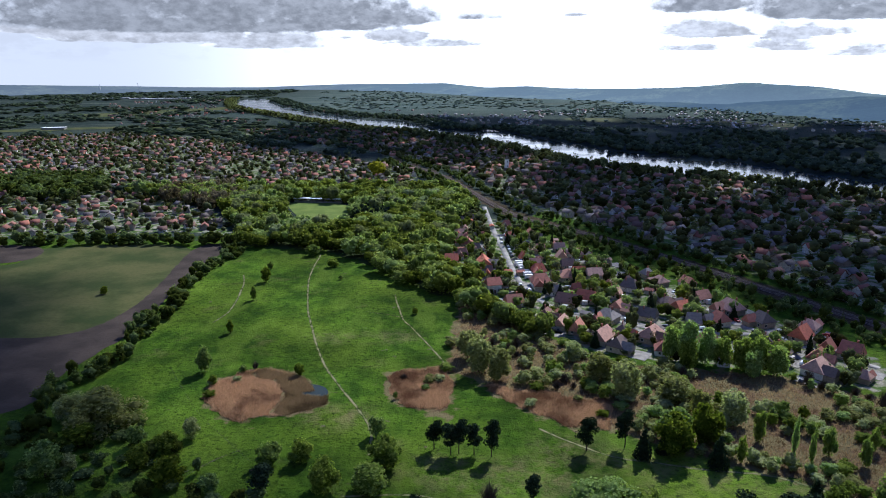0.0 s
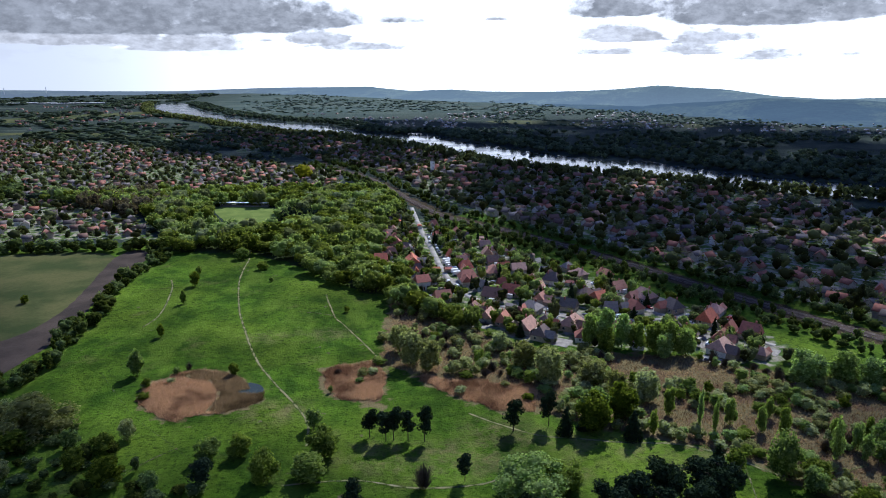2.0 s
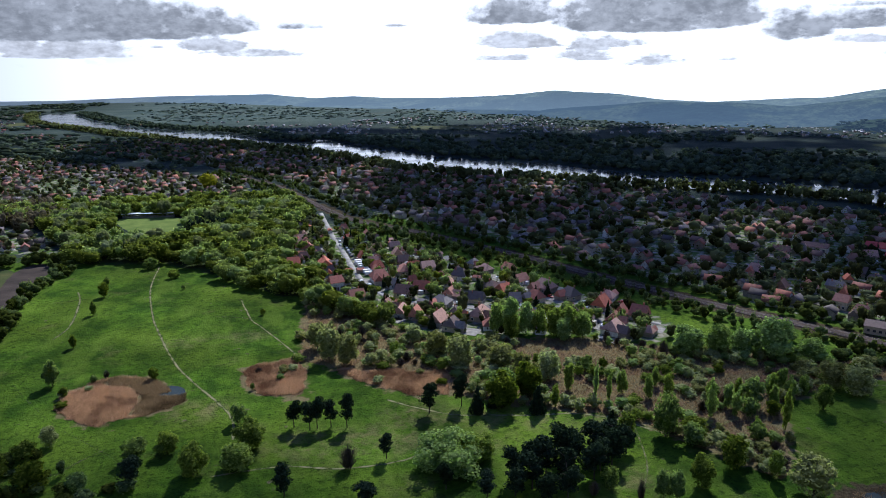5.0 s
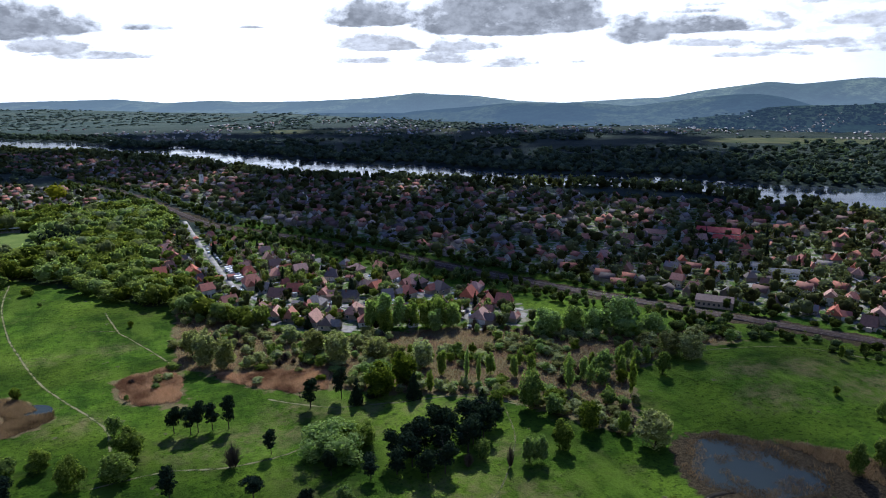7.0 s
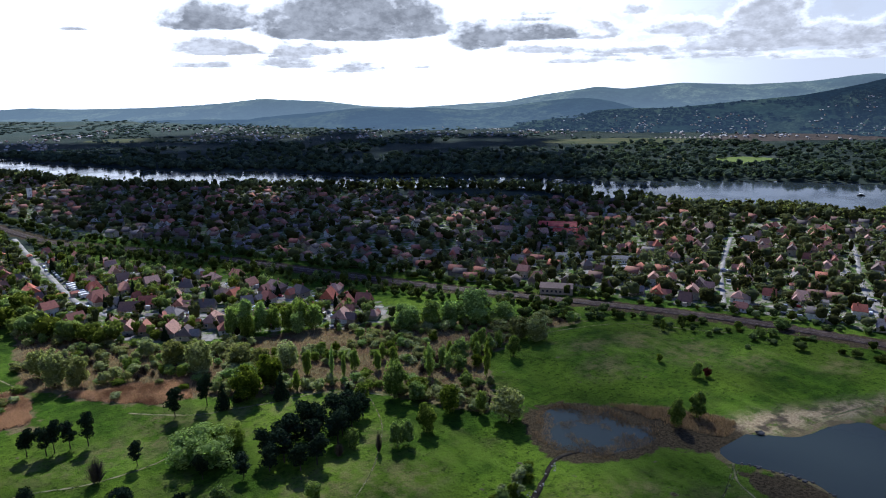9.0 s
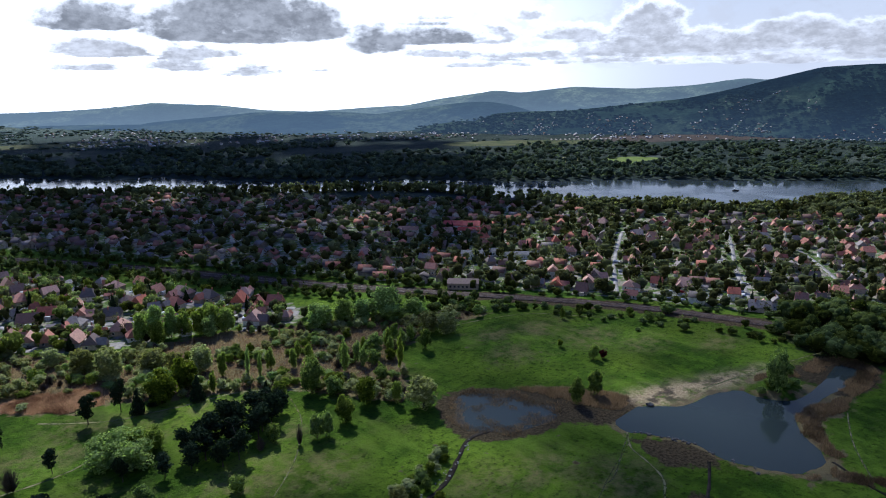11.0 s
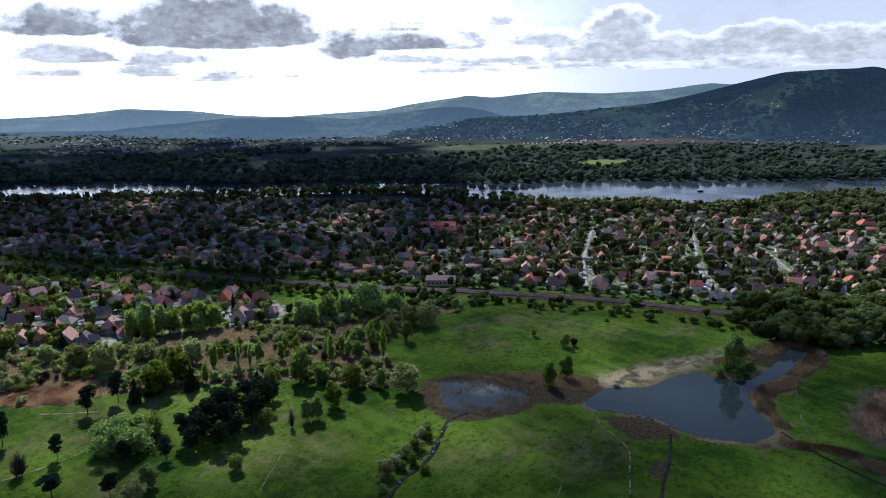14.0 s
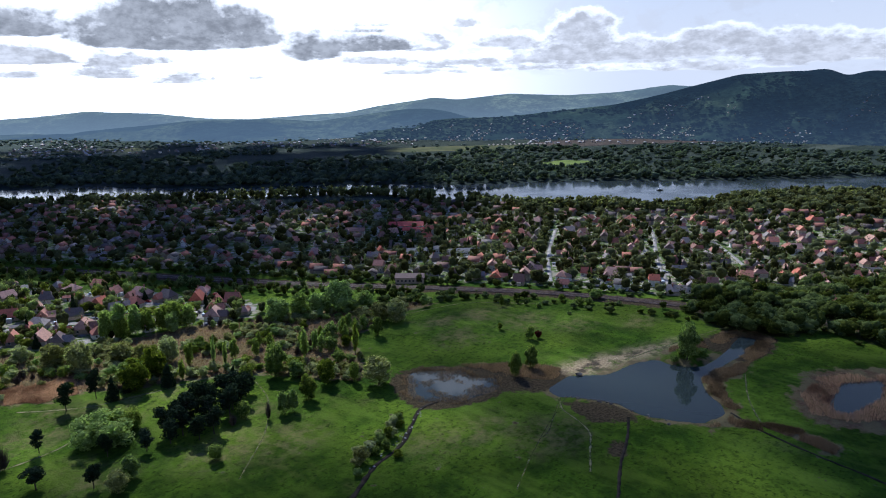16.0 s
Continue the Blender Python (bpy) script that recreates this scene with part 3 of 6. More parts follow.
TOWN = [(-100, 1000), (30, 772), (80, 590), (125, 510), (150, 454), (178, 400), (203, 352), (245, 271), (292, 188), (322, 131), (345, 68), (360, 0), (420, -70), (600, -60), (700, 60), (625, 215), (562, 325), (510, 415), (400, 555), (310, 695), (225, 790), (140, 900), (30, 1100), (-110, 1290), (-200, 1440), (-380, 1300)]
VILLAGE = [(22, 372), (36, 330), (52, 300), (66, 280), (90, 272), (130, 262), (160, 240), (174, 246), (180, 262), (166, 296), (142, 344), (116, 398), (86, 450), (50, 520), (30, 570), (14, 540), (2, 425)]
LEFT_VILLAGE = [(-150, 492), (-180, 512), (-272, 508), (-340, 500), (-470, 640), (-640, 900), (-760, 1215), (-600, 1300), (-330, 1130), (-20, 800), (-45, 704), (-130, 706), (-290, 706), (-325, 684), (-200, 600), (-170, 540)]
WOOD_A = [(-146, 470), (-79, 456), (-37, 410), (-2, 356), (20, 362), (0, 420), (12, 540), (28, 600), (14, 670), (-60, 690), (-130, 694), (-285, 694), (-312, 680), (-190, 600), (-165, 540), (-145, 500)]
PITCH = [(-136, 622), (-86, 613), (-80, 552), (-110, 553)]
CLEARING = [(-142, 630), (-80, 620), (-70, 512), (-116, 516)]
GROVE = [(315, 56), (299, 32), (307, 3), (331, -9), (323, -38), (380, -70), (445, -30), (352, 66)]
FIELD_GREEN = [(-420, 425), (-277, 425), (-274, 466), (-171, 462), (-169, 309), (-300, 316)]
FIELD_LOW = [(-330, 316), (-172, 309), (-168, 462), (-148, 462), (-148, 380), (-146, 310), (-150, 285), (-156, 250), (-160, 228), (-260, 150)]
FIELD_TOP = [(-420, 430), (-280, 430), (-277, 470), (-340, 474)]
SOIL_A = [(203, 73), (218, 69), (240, 58), (258, 51), (273, 44), (264, 41), (244, 44), (233, 49), (216, 53), (206, 56), (201, 66)]
STREETS = [[(36, 600), (38, 490), (40, 457), (42, 403), (45, 373), (56, 336), (74, 326)], [(74, 326), (100, 306), (131, 300), (143, 297), (175, 262)], [(131, 334), (143, 305)],
           [(530, 175), (485, 151), (415, 117), (358, 84)], [(500, 108), (457, 77), (399, 41)], [(470, 235), (385, 189), (325, 150)], [(330, 150), (345, 110), (358, 84), (380, 40), (395, -10)], [(600, 250), (470, 235), (300, 330), (220, 420)]]
PATHS = [([(179, 55), (170, 48), (165, 38), (159, 30), (148, 24), (136, 17)], 1.2), ([(178, 54), (168, 50), (152, 43), (146, 42)], 0.8), ([(-80, 446), (-78, 395), (-70, 345), (-62, 312), (-50, 272), (-39, 247), (-26, 219), (-24, 200)], 1.5), ([(-118, 400), (-113, 381), (-108, 340), (-111, 321)], 1.6), ([(-26, 361), (-20, 325), (-15, 312), (-3, 280), (0, 271)], 1.3), ([(-20, 325), (-26, 329), (-38, 334)], 0.9),
         ([(32, 216), (39, 209), (53, 198), (66, 194), (80, 190), (96, 187), (109, 179), (124, 164), (150, 168)], 1.5), ([(-113, 270), (-91, 234), (-72, 210), (-61, 197)], 0.45), ([(-30, 178), (-8, 178), (10, 172), (30, 172), (42, 178)], 1.3),
         ([(112, 172), (104, 150), (96, 138), (82, 122), (60, 104)], 0.8), ([(178, 52), (157, 46), (135, 39), (112, 30)], 0.7), ([(250, 4), (224, -6), (206, -16)], 0.9), ([(-82, 184), (-74, 196), (-66, 204)], 0.8), ([(285, 122), (258, 158), (230, 172), (214, 178)], 1.2),
         ([(232, 52), (262, 44), (290, 36), (308, 30)], 1.3)]
DRY = [(70, 125, 13), (88, 112, 10), (30, 140, 8), (96, 142, 7), (120, 70, 9), (250, 118, 12), (205, 130, 9), (-36, 226, 8), (0, 191, 9), (28, 187, 11), (14, 187, 9), (40, 204, 7), (-38, 229, 5), (30, 157, 4), (52, 196, 6), (66, 192, 8), (82, 184, 6), (-50, 300, 6), (240, 140, 9), (214, 150, 8), (262, 96, 9), (100, 178, 6), (-22, 300, 6), (60, 176, 5), (150, 40, 12), (138, 62, 10), (286, 70, 8)]
CREEK = [(150, 90), (136, 92), (126, 87), (109, 78), (94, 75), (76, 67), (60, 56)]
HEATH = [(95, 262), (99, 250), (112, 240), (122, 222), (138, 221), (140, 236), (128, 254), (112, 262)]
DITCHES = [[(180, 25), (165, 18), (148, 12), (128, 3), (104, -8)], [(208, -4), (200, -18), (193, -40), (188, -59), (176, -80)]]


def land(x, y):
    """Height of the ground."""
    x, y = np.asarray(x, float), np.asarray(y, float)
    z = np.zeros(np.shape(x))
    for poly, deep, wide in ((RIVER, 5.0, 25.0), (POND, 1.2, 5.0), (POND_SMALL, 0.9, 4.0), (POND_REED, 0.9, 4.0)):
        z = z - deep * smooth(depth_in(poly, x, y), -wide * 0.35, wide)
    z = z + 2.4 * smooth(10.5 - np.hypot((x - 254) * 0.8, (y - 31) * 1.15), 0, 6)
    z = z + 2.6 * smooth(1 - np.hypot((x - 226) / 52, (y - 146) / 40), 0.0, 0.9)
    r = np.hypot(x + 20, y + 45)
    az = np.degrees(np.arctan2(-(x + 20), y + 45))
    ridge = np.interp(az, RIDGE_AZ, RIDGE_R)
    return z - np.maximum(0, r - ridge) * 0.07


RIDGE_AZ, RIDGE_R = (-90, -34, -20, -5, 8, 31, 60), (2100, 2100, 2400, 3000, 4000, 4200, 4200)


def spaced(lo, a, b, hi, step, grow=1.13):
    core = list(np.arange(a, b + step, step))
    up, d, v = [], step, core[-1]
    while v < hi:
        d = min(d * grow, 160)
        v += d
        up.append(v)
    down, d, v = [], step, a
    while v > lo:
        d = min(d * grow, 160)
        v -= d
        down.append(v)
    return np.array(down[::-1] + core + up)


def build_ground():
    xs, ys = spaced(-5000, -300, 360, 5000, 2.8), spaced(-1200, -90, 470, 5000, 2.8)
    X, Y = np.meshgrid(xs, ys)
    x, y = X.ravel(), Y.ravel()
    z = land(x, y)
    nx, ny = len(xs), len(ys)
    i = np.arange(nx * ny).reshape(ny, nx)
    quads = np.stack([i[:-1, :-1], i[:-1, 1:], i[1:, 1:], i[1:, :-1]], -1).reshape(-1, 4)
    mesh = mesh_of("ground", np.stack([x, y, z], 1), quads, True)

    def put(name, v):
        mesh.attributes.new(name, "FLOAT", "POINT").data.foreach_set("value", np.asarray(v, np.float32))

    d_town = np.maximum.reduce([depth_in(p, x, y) for p in (TOWN, VILLAGE, LEFT_VILLAGE)])
    put("town", smooth(d_town, -10, 10))
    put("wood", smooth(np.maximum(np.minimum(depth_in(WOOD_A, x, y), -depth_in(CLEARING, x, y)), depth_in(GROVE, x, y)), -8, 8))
    put("marsh", smooth(np.maximum.reduce([depth_in(p, x, y) for p in (MARSH, REED_A, REED_B, REED_C)] + [depth_in(p, x, y) for p in SHORE_REED] + [2.0 - np.abs(depth_in(POND, x, y) + 1.0), 9 - np.abs(depth_in(POND_REED, x, y) + 4)]), -6, 6))
    put("mud", smooth(np.maximum.reduce([depth_in(p, x, y) for p in MUD] + [8 - gap(RAIL, x, y)]), -4, 4))
    put("bare", smooth(np.maximum.reduce([depth_in(p, x, y) for p in (SOIL_A,)]), -6, 6))
    put("dry", smooth(np.maximum.reduce([r - np.hypot((x - a) * 0.7, y - b) for a, b, r in DRY]), -7, 7))
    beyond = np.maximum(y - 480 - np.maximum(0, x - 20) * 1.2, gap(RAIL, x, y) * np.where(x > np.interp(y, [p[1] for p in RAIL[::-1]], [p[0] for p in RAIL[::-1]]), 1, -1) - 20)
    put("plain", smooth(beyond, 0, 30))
    return tagged(link("ground", mesh, M_GROUND), "rolling spring meadow, marsh and plain up to the hills", "ground", kind="structure")


build_ground()


# ---- sheets and ribbons on the ground ----
def sheet(name, poly, mat, z, label, category, rag=0.7, stride=3.0, kind="structure", parent=None):
    rng = random.Random(name + str(poly[0]))
    bm = bmesh.new()
    edge = [bm.verts.new((p[0] + rng.uniform(-rag, rag), p[1] + rng.uniform(-rag, rag), z)) for p in curve_of(poly, stride, True)]
    f = bm.faces.new(edge)
    if f.normal.z < 0:
        f.normal_flip()
    bmesh.ops.triangulate(bm, faces=[f])
    return tagged(part(name, bm, mat, parent), label, category, kind=kind)


def ribbon(name, line, wide, mat, label, category, z=0.06, rag=0.15, thick=0.0, kind="structure", stride=2.5, parent=None, offset=0.0):
    rng = random.Random(name + str(line[0]) + str(offset))
    c = np.array(curve_of(line, stride))
    d = np.gradient(c, axis=0)
    d /= np.hypot(d[:, 0], d[:, 1])[:, None] + 1e-9
    side = np.stack([d[:, 1], -d[:, 0]], 1)
    c = c + side * offset
    verts, quads = [], []
    for i in range(len(c)):
        a = wide / 2 * (1 + rng.uniform(-rag, rag))
        b = wide / 2 * (1 + rng.uniform(-rag, rag))
        h = float(land(c[i][0], c[i][1])) + z
        l, r = c[i] - side[i] * a, c[i] + side[i] * b
        slope = thick * 1.3
        verts += [(l[0] - side[i][0] * slope, l[1] - side[i][1] * slope, h - thick - 0.02), (*l, h), (*r, h), (r[0] + side[i][0] * slope, r[1] + side[i][1] * slope, h - thick - 0.02)]
        if i:
            k = 4 * i
            quads += [(k - 4 + j, k - 3 + j, k + 1 + j, k + j) for j in range(3)]
    mesh = mesh_of(name, np.array(verts), np.array(quads)[:, ::-1])
    return tagged(link(name, mesh, mat, parent), label, category, kind=kind)


sheet("crop_field", FIELD_GREEN, M_CROP, 0.06, "flat field of low green crop beside ploughed soil", "field", 0.5)
sheet("ploughed_field", FIELD_LOW, M_PLOUGH, 0.07, "bare dark brown ploughed field along a hedge", "field", 0.5)
sheet("ploughed_field", FIELD_TOP, M_PLOUGH, 0.08, "strip of reddish bare ploughed soil behind the crop", "field", 0.5)
sheet("sports_pitch", PITCH, M_TURF, 0.08, "bright mown sports pitch in a clearing of the wood", "pitch", 0.1)


def trail(line, wide):
    """A footpath: worn in the middle, grassy at the edges."""
    rng = random.Random(str(line[0]))
    c = np.array(curve_of(line, 2.0))
    d = np.gradient(c, axis=0)
    d /= np.hypot(d[:, 0], d[:, 1])[:, None] + 1e-9
    side = np.stack([d[:, 1], -d[:, 0]], 1)
    verts, quads, trod = [], [], []
    drift = 0.0
    for i in range(len(c)):
        drift = drift * 0.9 + rng.uniform(-0.1, 0.1)
        half = wide * 0.5 * rng.uniform(0.85, 1.15)
        for k, v in ((-1.3, 0.0), (-0.55, 0.62), (0.0, 0.72), (0.55, 0.62), (1.3, 0.0)):
            q = c[i] + side[i] * (half * k + drift)
            verts.append((q[0], q[1], float(land(q[0], q[1])) + 0.06))
            trod.append(v * min(1.0, 0.42 + 0.5 * wide))
        if i:
            k = 5 * i
            quads += [(k - 5 + j, k + j, k + 1 + j, k - 4 + j) for j in range(4)]
    mesh = mesh_of("footpath", np.array(verts), np.array(quads)[:, ::-1])
    mesh.attributes.new("trod", "FLOAT", "POINT").data.foreach_set("value", np.asarray(trod, np.float32))
    tagged(link("footpath", mesh, M_PATH), "pale trodden earth footpath winding over the grass", "path", kind="structure")


for line, wide in PATHS:
    trail(line, wide * 0.95)
for line in STREETS:
    ribbon("street", line, 3.6 if line[0][0] < 200 else 2.8, M_ASPHALT, "pale asphalt village street between gardens", "street", 0.08, 0.03)
ribbon("railway_bed", RAIL, 6.4, M_BALLAST, "dark ballast bed of a double railway line", "railway", 0.5, 0.03, 0.4, stride=5)
for off in (-3.0, -1.5, 1.5, 3.0):
    ribbon("rail", RAIL, 0.16, M_RAIL, "rusty steel rail on the ballast bed", "rail", 0.66, 0.0, 0.1, stride=5, offset=off)
ribbon("creek", CREEK, 1.7, M_MUD, "narrow winding creek between reedy banks", "creek", 0.05, 0.4)
for line in DITCHES:
    ribbon("ditch", line, 1.1, M_MUD, "narrow dark drainage ditch in the meadow", "ditch", 0.05, 0.4)


def water(name, poly, z, mat, label, stride=2.0):
    ob = sheet(name, poly, mat, z, label, "water", 0.2, stride)
    return ob


def grown(poly, by):
    """The polygon pushed outwards."""
    out = []
    n = len(poly)
    area = sum(poly[i - 1][0] * poly[i][1] - poly[i][0] * poly[i - 1][1] for i in range(n))
    s = 1 if area > 0 else -1
    for i in range(n):
        (ax, ay), (bx, by_) = poly[i - 1], poly[(i + 1) % n]
        l = math.hypot(bx - ax, by_ - ay) + 1e-9
        out.append((poly[i][0] + s * by * (by_ - ay) / l, poly[i][1] - s * by * (bx - ax) / l))
    return out


water("pond_water", POND, -0.25, M_POND, "still grey-green pond mirroring the sky")
water("small_pond_water", POND_SMALL, -0.2, M_POND, "small shallow pond edged with reeds")
water("reed_pond_water", POND_REED, -0.2, M_POND, "dark pond half grown over with dry reed")
water("pool_water", POOL, 0.1, M_POND, "sliver of open water in dry reed")
sheet("river_water", RIVER, M_RIVER, -1.6, "broad river glittering under the low bright sky", "river", 0.2, 25.0)


# ---- hills ----
def hills(name, profile, dist, foot, mat, label, seed, rough=1.0, taper=0):
    """A range whose crest stands at the given angles; it slopes down to the plain before it and falls away behind."""
    az = np.array([a for a, _ in profile], float)
    el = np.array([e for _, e in profile], float)
    A = np.linspace(az[0], az[-1], int((az[-1] - az[0]) * 5) + 2)
    E = np.interp(A, az, el)
    E = np.convolve(np.pad(E, 2, "edge"), np.ones(5) / 5, "valid")
    R = np.interp(A, RIDGE_AZ, RIDGE_R) * dist
    crest = 123 + R * np.tan(np.radians(E))
    if taper:
        crest = crest * smooth(az[-1] - A, 0, taper) * (smooth(A - az[0], 0, taper) if az[0] > -80 else 1)
    rows = np.linspace(0, 1.25, 36)
    noise.seed_set(seed)
    verts = []
    for s in rows:
        for a, r, c in zip(A, R, crest):
            d = r * (foot + (1 - foot) * s)
            x, y = -20 - d * math.sin(radians(a)), -45 + d * math.cos(radians(a))
            lift = smooth(np.array(min(s, 1.0)), 0.0, 1.0) if s <= 1 else 1 - (s - 1) * 1.6
            wob = noise.fractal(Vector((x / 260, y / 260, seed)), 0.7, 2.1, 5)
            gully = wob * rough * (0.28 * c * math.sin(math.pi * min(s, 1.0)) + 1.2)
            verts.append((x, y, -4 + (c + 4) * float(lift) + gully))
    n, mrows = len(A), len(rows)
    i = np.arange(n * mrows).reshape(mrows, n)
    quads = np.stack([i[:-1, :-1], i[1:, :-1], i[1:, 1:], i[:-1, 1:]], -1).reshape(-1, 4)
    mesh = mesh_of(name, np.array(verts), quads, True)
    tagged(link(name, mesh, mat), label, "hills", kind="structure")
    return np.array(verts).reshape(mrows, n, 3)


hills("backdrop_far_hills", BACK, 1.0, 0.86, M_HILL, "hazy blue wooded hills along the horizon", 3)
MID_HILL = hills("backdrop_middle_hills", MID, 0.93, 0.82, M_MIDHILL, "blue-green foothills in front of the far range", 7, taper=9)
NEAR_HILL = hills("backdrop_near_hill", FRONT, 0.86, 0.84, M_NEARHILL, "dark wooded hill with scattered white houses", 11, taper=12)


# ---- trees ----


def ball(level=1):
    bm = bmesh.new()
    bmesh.ops.create_icosphere(bm, subdivisions=level, radius=1.0)
    v = np.array([p.co for p in bm.verts])
    f = np.array([[q.index for q in p.verts] for p in bm.faces])
    bm.free()
    return v, f


BALL1, BALL2 = ball(1), ball(2)


def leaf_cloud(lobes, count, size, rng, core=0.72, lumpy=BALL1, droop=0.0, cores=99):
    """Leaves strewn over lobes (centre, radii), with inner masses of foliage coloured darker for the shade inside.
    Gives places, quads, triangles.
    """
    vol = np.array([r[0] * r[1] + r[0] * r[2] for _, r in lobes])
    pick = rng.choice(len(lobes), count, p=vol / vol.sum())
    cen, rad = np.array([c for c, _ in lobes])[pick], np.array([r for _, r in lobes])[pick]
    d = rng.normal(size=(count, 3))
    d /= np.linalg.norm(d, axis=1)[:, None]
    p = cen + d * rad * rng.uniform(0.72, 1.12, (count, 1))
    nrm = d + rng.normal(scale=0.75, size=(count, 3))
    nrm[:, 2] += 0.25
    nrm /= np.linalg.norm(nrm, axis=1)[:, None]
    a = np.cross(nrm, rng.normal(size=(count, 3)))
    a /= np.linalg.norm(a, axis=1)[:, None] + 1e-9
    b = np.cross(nrm, a)
    s = size * rng.uniform(0.55, 1.25, (count, 1))
    a, b = a * s, b * s * rng.uniform(0.6, 1.0, (count, 1))
    b[:, 2] -= droop * s[:, 0]
    quads_v = np.stack([p - a, p - b * 0.8, p + a, p + b], 1).reshape(-1, 3)
    quads = np.arange(count * 4).reshape(-1, 4)
    verts, tris, base = [quads_v], [], count * 4
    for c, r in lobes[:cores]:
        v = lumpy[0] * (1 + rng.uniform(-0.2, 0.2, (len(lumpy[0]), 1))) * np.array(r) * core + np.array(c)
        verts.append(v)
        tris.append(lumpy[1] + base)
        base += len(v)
    return np.concatenate(verts), quads, np.concatenate(tris)


def trunk_bm(h, r, limbs, rng, lean=0.0):
    """A tapered trunk with limbs that reach up into the crown."""
    bm = bmesh.new()

    def tube(a, b, ra, rb, sides=6):
        a, b = Vector(a), Vector(b)
        q = (b - a).to_track_quat("Z", "Y")
        rings = [[bm.verts.new(c + q @ Vector((rr * math.cos(t), rr * math.sin(t), 0))) for t in (2 * math.pi * i / sides for i in range(sides))] for c, rr in ((a, ra), (b, rb))]
        for i in range(sides):
            j = (i + 1) % sides
            bm.faces.new((rings[0][i], rings[0][j], rings[1][j], rings[1][i]))
        bm.faces.new(rings[1])

    mid = (lean * h * 0.4, rng.uniform(-0.02, 0.02) * h, h * 0.5)
    tube((0, 0, -0.2), mid, r, r * 0.72)
    tube(mid, (lean * h, 0, h), r * 0.72, r * 0.3)
    for _ in range(limbs):
        t = rng.uniform(0.35, 0.95)
        ang, out = rng.uniform(0, 6.28), rng.uniform(0.18, 0.34) * h
        tube((lean * h * t, 0, h * t), (lean * h * t + out * math.cos(ang), out * math.sin(ang), h * t + out * rng.uniform(0.4, 1.0)), r * 0.35, r * 0.1, 5)
    return bm


def lobes_for(kind, rng):
    """Lobes of a crown for a tree 10 m high and 8 m wide."""
    L = []
    if kind in ("round", "bush"):
        mid, rad = (5.6, (2.7, 2.7, 3.5)) if kind == "round" else (4.7, (2.9, 2.9, 4.4))
        L.append(((0, 0, mid), rad))
        for i in range(13):
            a, up_ = rng.uniform(0, 6.28), rng.uniform(-0.75, 0.95)
            f = math.sqrt(1 - up_ * up_) * rng.uniform(0.75, 1.05)
            s = rng.uniform(0.85, 1.5)
            L.append(((rad[0] * f * math.cos(a), rad[1] * f * math.sin(a), max(0.9, mid + rad[2] * up_ * 0.85)), (s * 1.05, s * 1.05, s)))
    elif kind == "tall":
        for i in range(9):
            z = 1.6 + i * 0.93
            s = 2.6 * math.sin(math.pi * min(0.97, (z + 1.2) / 11.5)) * rng.uniform(0.75, 1.1)
            a = rng.uniform(0, 6.28)
            L.append(((0.9 * math.cos(a), 0.9 * math.sin(a), z), (s, s, 1.3)))
    elif kind == "pine":
        for i in range(14):
            z = 3.6 + 5.6 * (i / 13) ** 0.9
            a, q = rng.uniform(0, 6.28), rng.uniform(0.5, 2.4) * (1.15 - abs(z - 6.5) / 5.5)
            s = rng.uniform(0.9, 1.6)
            L.append(((q * math.cos(a), q * math.sin(a), z), (s * 1.15, s * 1.15, s * 0.62)))
        L.append(((0, 0, 7.2), (1.3, 1.3, 2.0)))
    elif kind == "cone":
        for i in range(8):
            z = 0.9 + i * 1.1
            s = 3.6 * (1.05 - z / 10.5)
            L.append(((rng.uniform(-.3, .3), rng.uniform(-.3, .3), z), (s, s, 1.1)))
    elif kind == "clump":
        for i in range(26):
            a, q = rng.uniform(0, 6.28), 3.5 * math.sqrt(rng.uniform(0, 1))
            z = rng.uniform(1.5, 7.6 - q * 0.7)
            s = rng.uniform(0.9, 1.5)
            L.append(((q * math.cos(a), q * math.sin(a), z), (s * 0.95, s * 0.95, s * 1.25)))
    return L


